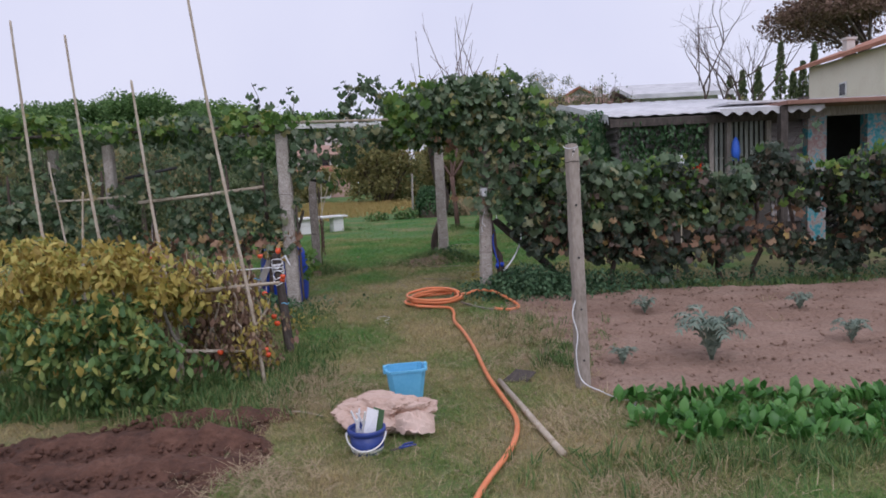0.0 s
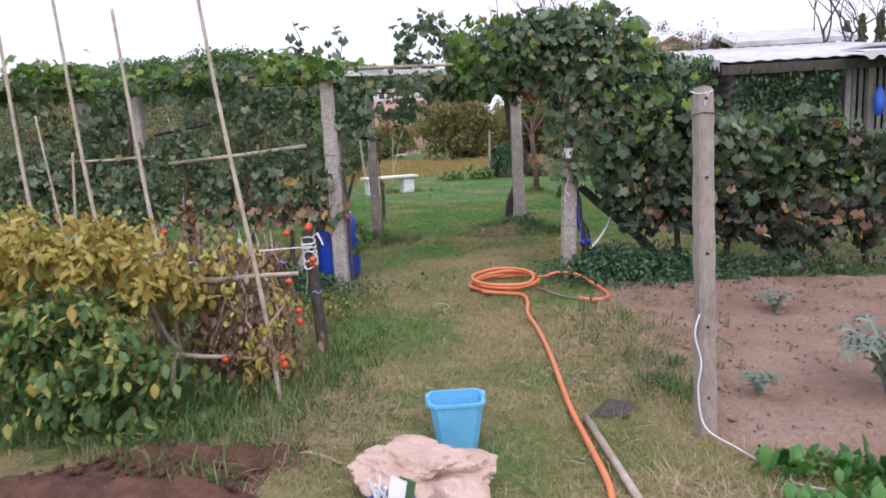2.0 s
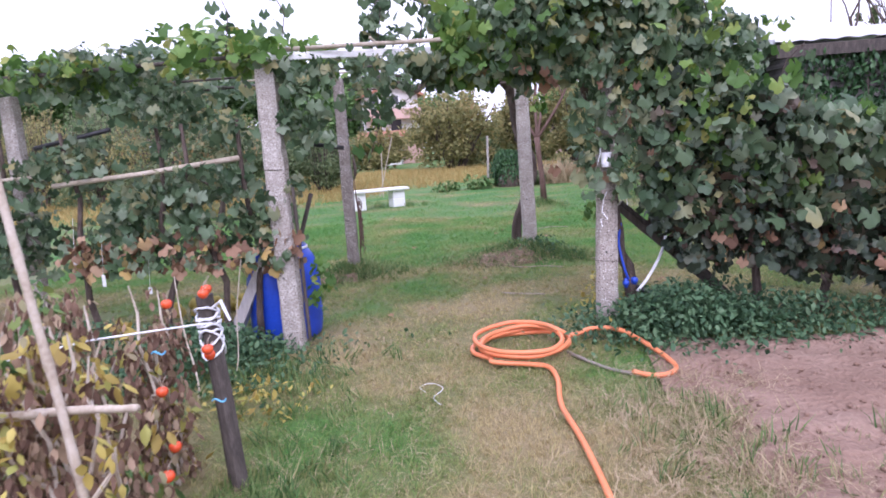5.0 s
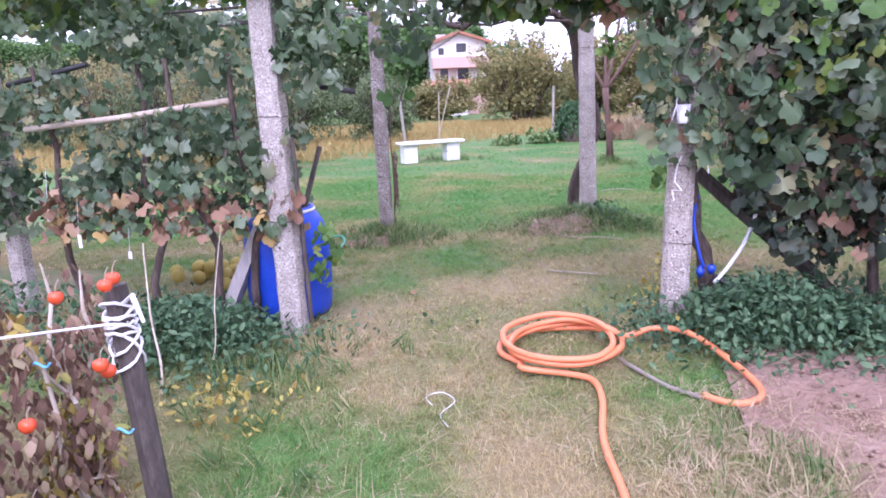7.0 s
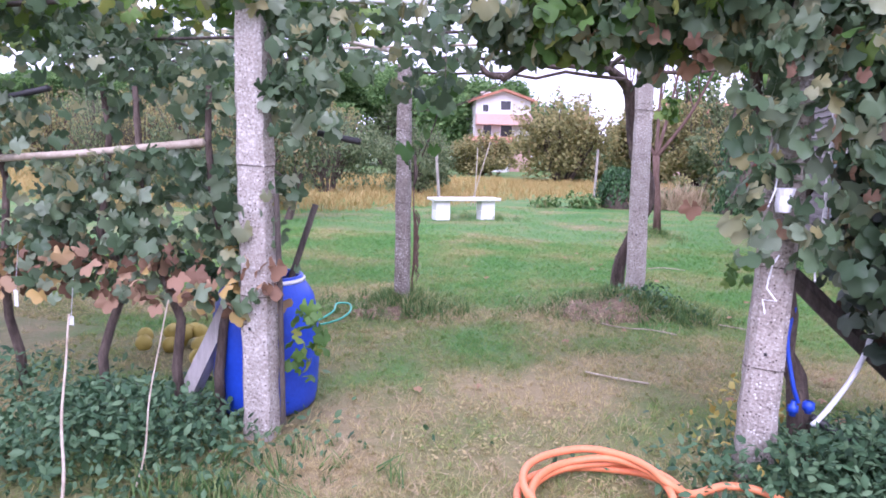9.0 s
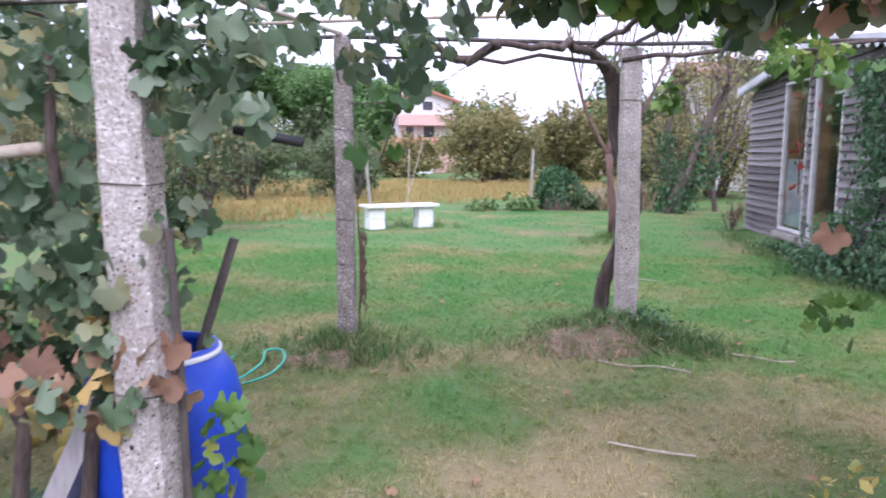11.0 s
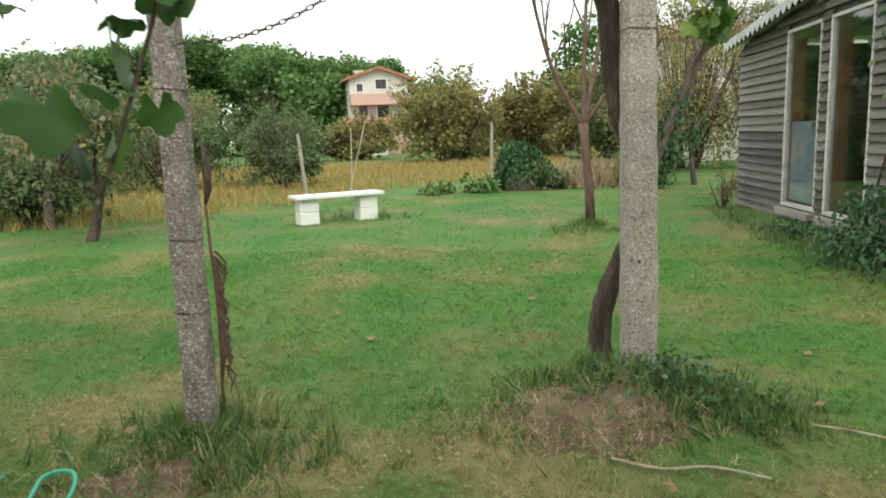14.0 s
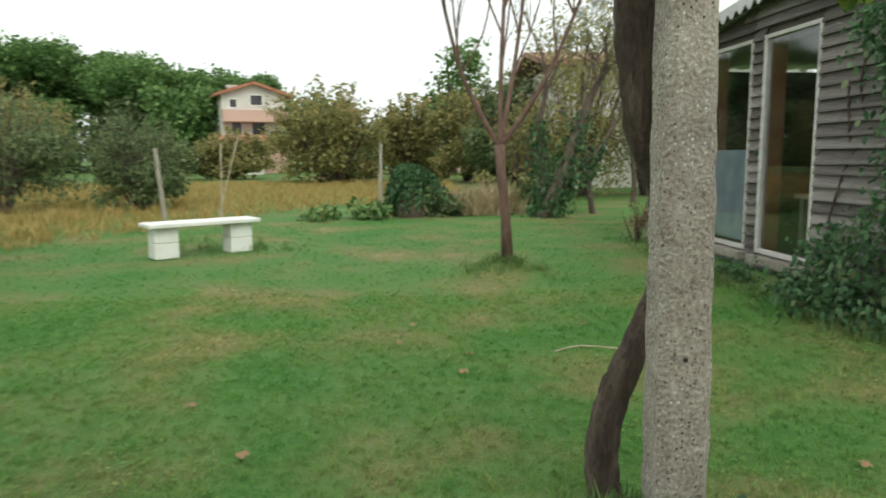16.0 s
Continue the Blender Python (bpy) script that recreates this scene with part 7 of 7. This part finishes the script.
pines = [umbrella_pine(-30, 84, 12.0, 11, F_PINE, 301, "dark green umbrella pine in the pine wood", 8000), umbrella_pine(-40, 88, 12.8, 12, F_PINE, 302, "dark green umbrella pine in the pine wood", 8000), umbrella_pine(-48, 92, 11.5, 10, F_PINE, 303, "dark green umbrella pine in the pine wood", 8000)]
r = np.random.default_rng(310)
k = 0
for x in np.arange(-112, -17, 4.2):
    for row in (0, 1, 2):
        k += 1
        c = copy_thing(pines[k % 3], pose(x + r.normal(0, 1.5), 82 + row * 9 + r.normal(0, 2) - 0.15 * (x + 40), -0.5 + r.normal(0, 0.6) + 0.5 * row - 0.13 * max(0.0, x + 36), 0, 0, r.random() * 360))
umbrella_pine(36.0, 60, 16.2, 18, F_PINEBROWN, 304, "brown-tinged umbrella pine behind the cream house", 17000, "tall pines")


def cypress(x, y, h, seed):
    t = thing("cypress", (x, y, 0), "slim dark cypress in a row", "cypress", "cypress row")
    part("trunk", Geo().tube([(0, 0, 0), (0, 0, h * 0.9)], [0.15, 0.03], 6), M_BARK, t)
    r = np.random.default_rng(seed)
    n = 1100
    z = r.random(n) * h
    w = 0.5 * np.sin(np.clip(z / h * 0.9 + 0.1, 0, 1) * np.pi) ** 0.8 * (0.7 + 0.5 * np.sin(z * 5 + seed) ** 2)
    a = r.random(n) * 6.28
    scatter("foliage", "clump", np.column_stack([np.cos(a) * w * r.uniform(0.5, 1, n), np.sin(a) * w * r.uniform(0.5, 1, n), z]), (0.10, 0.24), F_SHRUBGREEN, t, (60, 25), seed=seed)


for i, (x, h) in enumerate([(18.6, 6.9), (19.4, 7.2), (20.4, 7.4), (21.8, 8.9), (22.6, 7.0), (23.2, 7.6), (23.9, 8.7), (24.8, 6.9), (25.5, 7.2)]):
    cypress(x, 45, h, 320 + i)
grown_tree("bare_tree", 9.9, 25, 7.6, 0.11, "bare twiggy tree behind the shed", "tree", None, depth=5, spreadness=0.45, up=0.25, trunkfrac=0.32, seed=331)
grown_tree("bare_tree", 12.2, 27, 8.0, 0.12, "bare twiggy tree behind the shed", "tree", None, depth=5, spreadness=0.45, up=0.25, trunkfrac=0.32, seed=332)
grown_tree("slender_tree", 4.0, 24.5, 5.6, 0.07, "feathery thin-leaved tree behind the shed", "tree", F_OLIVE, 1500, (0.07, 0.15), "slim", 4, 0.4, 0.35, trunkfrac=0.34, seed=333, puff=0.09)
grown_tree("slender_tree", 5.9, 27.5, 4.6, 0.08, "feathery thin-leaved tree behind the shed", "tree", F_OLIVE, 1800, (0.08, 0.15), "slim", 4, 0.4, 0.35, trunkfrac=0.34, seed=334, puff=0.10)


def antenna():
    t = thing("tv_antenna", (12.6, 33.2, 5.4), "thin metal television aerial on the roof", "antenna")
    part("mast", Geo().tube([(0, 0, -0.2), (0, 0, 2.6)], 0.025, 6), M_WIRE, t)
    for z, w in ((2.4, 0.9), (2.1, 0.7), (1.2, 0.5)):
        part("element", Geo().tube([(-w * 0.2, 0, z), (w, 0, z + 0.08)], 0.014, 5), M_WIRE, t)


antenna()
# hedge and scrub beyond the meadow
specs = [(-6.6, 27, 2.6, 2.1, F_SHRUBGREEN), (-9.4, 26, 3.6, 2.5, F_SHRUBGREEN), (-12.2, 25.5, 3.8, 2.9, F_SHRUB), (-14.8, 26, 3.8, 3.0, F_SHRUBGREEN), (-17.6, 27, 4.0, 3.2, F_SHRUB), (-20.6, 28, 4.2, 3.2, F_SHRUBGREEN), (-24, 29, 4.5, 3.4, F_SHRUB),
         (-3.9, 43, 6.8, 4.2, F_SHRUB), (0.2, 47, 4.6, 3.9, F_SHRUB), (3.0, 44, 4.6, 4.2, F_SHRUB), (4.6, 40, 4.6, 4.5, F_SHRUBGREEN), (7.5, 40, 5.0, 4.3, F_SHRUB), (-10.5, 52, 5.0, 2.6, F_SHRUB), (-15, 50, 6.0, 2.6, F_SHRUBGREEN), (-21, 48, 7.0, 4.6, F_SHRUB), (-27, 46, 7.0, 4.8, F_SHRUBGREEN), (-33, 46, 7.0, 4.8, F_SHRUB), (-40, 48, 8.0, 5.0, F_SHRUBGREEN), (11, 38, 5.0, 4.0, F_SHRUBGREEN), (15, 36, 5, 4.2, F_SHRUB), (5.2, 31, 4.0, 4.4, F_SHRUB), (7.6, 31, 4.0, 4.6, F_SHRUBGREEN), (3.6, 29.5, 3.0, 2.6, F_SHRUB), (-8.6, 19.5, 3.0, 1.3, F_SHRUBGREEN)]
for i, (x, y, w, h, m) in enumerate(specs):
    shrub("hedge_shrub", x, y, w, h, m, 6500 if y < 32 else 7500, (0.06, 0.15) if y < 32 else (0.1, 0.22), "rounded autumn shrub of the field hedge", group="field hedge", seed=340 + i, kind="oval" if y < 32 else "clump", stems=9, shoots=60)
for i, (x, y, w, h, m) in enumerate([(3.2, 57, 6.6, 10.0, F_PINE), (6.0, 52, 4.6, 6.0, F_SHRUBGREEN), (-1, 60, 6, 5.2, F_SHRUBGREEN), (9.5, 50, 5, 5.6, F_SHRUB)]):
    shrub("far_tree", x, y, w, h, m, 5000, (0.14, 0.36), "dense round-headed tree in the distance", "tree", "far trees", seed=380 + i, stems=5)
# row of scrub under the pines
for i in range(12):
    x = -100 + i * 8.2
    shrub("wood_edge_shrub", x, 74 + 3 * math.sin(i * 1.7), 12, 8.0, F_PINE if i % 3 else F_SHRUBGREEN, 5200, (0.2, 0.5), "scrub at the edge of the pine wood", "shrub", "wood edge", seed=400 + i, stems=4)
copy_thing(pines[2], pose(-15.5, 96, -4.2, 0, 0, 40))
copy_thing(pines[0], pose(-18.5, 98, -3.6, 0, 0, 120))
# far woods that close the horizon
for i in range(16):
    x = -10 + i * 16
    shrub("wood_edge_shrub", x, 120 + 6 * math.sin(i * 2.1), 20, 7.0 + 2 * math.sin(i), F_SHRUBGREEN, 900, (0.8, 1.6), "far trees on the horizon", "tree", "far woods", seed=430 + i, stems=3)


# ---------- small things of the ground ----------
def clods(name, n, x0, x1, y0, y1, inside, size, mat, label, seed):
    v = np.array([(0.5, 0, 0.1), (0.1, 0.55, 0.05), (-0.5, 0.15, 0.12), (-0.2, -0.5, 0.08), (0.35, -0.4, 0.0), (0.0, 0.05, 0.5), (0.05, 0, -0.3)])
    f = np.array([(0, 1, 5), (1, 2, 5), (2, 3, 5), (3, 4, 5), (4, 0, 5), (1, 0, 6), (2, 1, 6), (3, 2, 6), (4, 3, 6), (0, 4, 6)])
    p = spread(n, x0, x1, y0, y1, seed)
    p = p[inside(p[:, 0], p[:, 1])]
    pos = np.column_stack([p, gz(p[:, 0], p[:, 1]) + 0.036])
    tagged(scatter(name, (v, f), pos, size, mat, None, (0, 30), seed=seed), label, "clods", kind="stuff")


clods("soil_clods", 3000, 1.9, 9.5, 4.4, 8.3, in_plot, (0.008, 0.04), M_SOIL, "dry clods and crumbs on the bare plot", 501)
clods("soil_clods", 5200, -5.0, 0.0, 1.0, 4.4, in_bed, (0.01, 0.055), M_TILLED, "dark broken clods on the dug bed", 502)


def wobble(x, y):
    return np.array([noise.noise(Vector((a * 5.0, b * 5.0, 1.3))) for a, b in zip(x.ravel(), y.ravel())]).reshape(x.shape)


def mound_soil():
    def inside(x, y):
        return ((x - 0.50) / 0.50) ** 2 + ((y - 11.36) / 0.36) ** 2 + 0.9 * wobble(x, y) < 0.85
    soil_patch("ground_mound", -0.2, 1.1, 10.9, 12.0, 0.035, inside, M_MOUND, 0.035, 0.0, "bare brown earth bank round the pergola post", 5.0)

    def patch(x, y):
        return ((x + 1.3) / 0.3) ** 2 + ((y - 10.75) / 0.2) ** 2 + 1.1 * wobble(x, y) < 0.7
    soil_patch("ground_patch", -1.8, -0.8, 10.4, 11.1, 0.035, patch, M_MOUND, 0.02, 0.0, "bare brown earth at the post foot", 6.0)


mound_soil()


def post_extras():
    o = (-1.213, 11.175, g1(-1.213, 11.175))
    t = thing("dead_vine", o, "dead shaggy vine stem tied to the pergola post", "vine")
    part("stem", Geo().tube([(0.0, 0, -0.04), (-0.005, 0, 0.2), (0.012, 0, 0.34), (0.022, 0, 0.55), (0.016, 0, 0.72), (0.0, 0, 0.84), (-0.006, 0, 1.06)], [0.005, 0.007, 0.015, 0.02, 0.016, 0.008, 0.005], 8), M_REDBARK, t, smooth=True)
    part("stem", Geo().tube([(-0.006, 0, 1.06), (0.012, 0, 1.12), (0.014, 0, 1.22), (0.0, 0.0, 1.36)], [0.007, 0.018, 0.02, 0.004], 8), M_BARK, t, smooth=True)
    r = np.random.default_rng(512)
    for k in range(30):
        z = r.uniform(0.28, 0.86)
        part("bark_shred", Geo().tube([(0.02, r.normal(0, 0.012), z), (0.04 + 0.02 * r.random(), r.normal(0, 0.02), z - 0.06), (0.035, r.normal(0, 0.02), z - 0.13)], [0.006, 0.005, 0.001], 4), M_REDBARK, t)
    c = thing("chain", (-1.22, 11.05, 1.78), "thin rusty chain slung under the pergola", "chain")
    for i in range(34):
        u = i / 33
        x, z = 1.0 * u, 0.34 * u * u - 0.03 * math.sin(u * 3.1)
        a = 0 if i % 2 else 90
        g = Geo().tube([(0.02 * math.cos(w), 0.009 * math.sin(w), 0) for w in np.linspace(0, 6.283, 9)], 0.003, 5, False)
        ob = part("link", g, M_WIRE, c)
        ob.matrix_basis = pose(x, -0.1 * u, z, a, -math.degrees(math.atan(0.68 * u)), 0)


post_extras()


def vine_ties():
    """White tags and blue cord ends that hang in the vine and on the stake."""
    for x, y, z, h in [(-2.584, 7.98, 0.70, 0.05), (-2.369, 7.98, 0.52, 0.09), (-2.0, 7.98, 0.45, 0.05)]:
        tg = thing("plant_tag", (x, y, z), "small white plastic tag hanging in the vine", "tag", "plant tags")
        part("tag", Geo().box((-0.014, -0.002, 0), (0.014, 0.002, h)), M_PLASTIC, tg, bevel=0.001)
        part("thread", Geo().tube([(0, 0, h), (0.004, 0.01, h + 0.12), (0, 0.04, h + 0.3)], 0.0012, 4), M_PLASTIC, tg)
    for x, y, z in [(-0.72, 5.92, 0.60), (-0.50, 5.98, 0.36), (-1.05, 5.15, 0.35)]:
        tagged(part("blue_tie", Geo().tube(smooth_path([(x - 0.03, y, z), (x - 0.01, y - 0.01, z + 0.012), (x + 0.02, y - 0.005, z - 0.004), (x + 0.035, y, z + 0.01)], 4), 0.004, 5), M_BUCKET), "short end of bright blue garden twine", "twine", "twine ends")


vine_ties()
r = np.random.default_rng(520)
for k in range(30):
    x, y = r.uniform(-2.2, 2.6), r.uniform(7.5, 15.0)
    t = thing("fallen_leaf", (x, y, g1(x, y) + 0.045), "dry curled brown leaf on the lawn", "leaf", "fallen leaves", rz=r.random() * 360, rx=r.normal(0, 15))
    v, f = leaf_shape("vine")
    part("blade", Geo().add([tuple(p * 0.058) for p in v], [tuple(int(i) for i in q) for q in f]), F_FALLEN, t)
for k, pts in enumerate([[(0.55, 10.95), (0.75, 10.87), (0.95, 10.9), (1.15, 10.82)], [(1.5, 11.35), (1.65, 11.3), (1.8, 11.2), (1.9, 11.22)], [(0.55, 9.55), (0.75, 9.5), (0.95, 9.48)], [(0.9, 14.1), (1.1, 14.2), (1.35, 14.1)], [(-0.2, 4.3), (-0.05, 4.4), (0.15, 4.3)]]):
    tagged(part("dry_twig", Geo().tube(smooth_path(lay(pts, 0.022, 0), 4), 0.006, 5), M_CANE), "dry pruned vine twig on the grass", "twig", "twigs")
for cx, cy, sd in [(-0.05, 4.55, 531), (0.0, 3.3, 532), (1.85, 4.0, 533), (2.0, 3.0, 534), (1.5, 6.9, 535), (1.55, 6.1, 536), (1.6, 5.4, 537), (-0.1, 5.2, 538), (1.9, 7.3, 539), (1.75, 6.5, 551), (2.05, 6.0, 552), (0.05, 4.9, 553)]:
    q = np.random.default_rng(sd).normal((cx, cy), (0.22, 0.16), (260, 2))
    tagged(tufts("straw_heap", q, (0.04, 0.13), blades(4, 0.25, 0.03, 1.3, sd), M_STRAW, seed=sd, lift=0.03), "pulled dry grass lying in a loose heap", "straw", kind="stuff")
q = np.concatenate([np.random.default_rng(sd).normal((cx, cy), (0.22, 0.3), (n, 2)) for cx, cy, n, sd in [(1.75, 6.4, 90, 571), (1.7, 7.0, 60, 572), (1.95, 5.6, 50, 573), (2.2, 3.4, 70, 574), (-0.2, 4.6, 70, 575), (3.4, 6.2, 8, 576), (4.4, 7.2, 8, 577)]])
tagged(tufts("pulled_weeds", q, (0.06, 0.17), blades(7, 0.6, 0.035, 1.1, 578), F_DRYGRASS, seed=579, lift=0.01), "half-dry pulled weeds along the plot edge", "weeds", kind="stuff")
q = np.concatenate([np.random.default_rng(541).normal((0.5, 11.3), (0.36, 0.2), (420, 2)), np.random.default_rng(542).normal((-1.3, 10.8), (0.3, 0.16), (220, 2))])
tagged(tufts("dry_bank_grass", q, (0.03, 0.09), blades(5, 0.6, 0.06, 1.0, 543), M_STRAW, seed=544, lift=0.02), "dry withered grass on the earth bank", "grass", kind="stuff")
q = np.concatenate([np.random.default_rng(545).normal((0.3, 11.3), (0.3, 0.22), (260, 2)), np.random.default_rng(546).normal((-1.3, 10.85), (0.35, 0.2), (200, 2))])
tagged(tufts("bank_grass", q, (0.03, 0.10), blades(6, 0.9, 0.06, 0.8, 547), F_LUSH, seed=548, lift=0.02), "green tufts on the earth bank", "grass", kind="stuff")
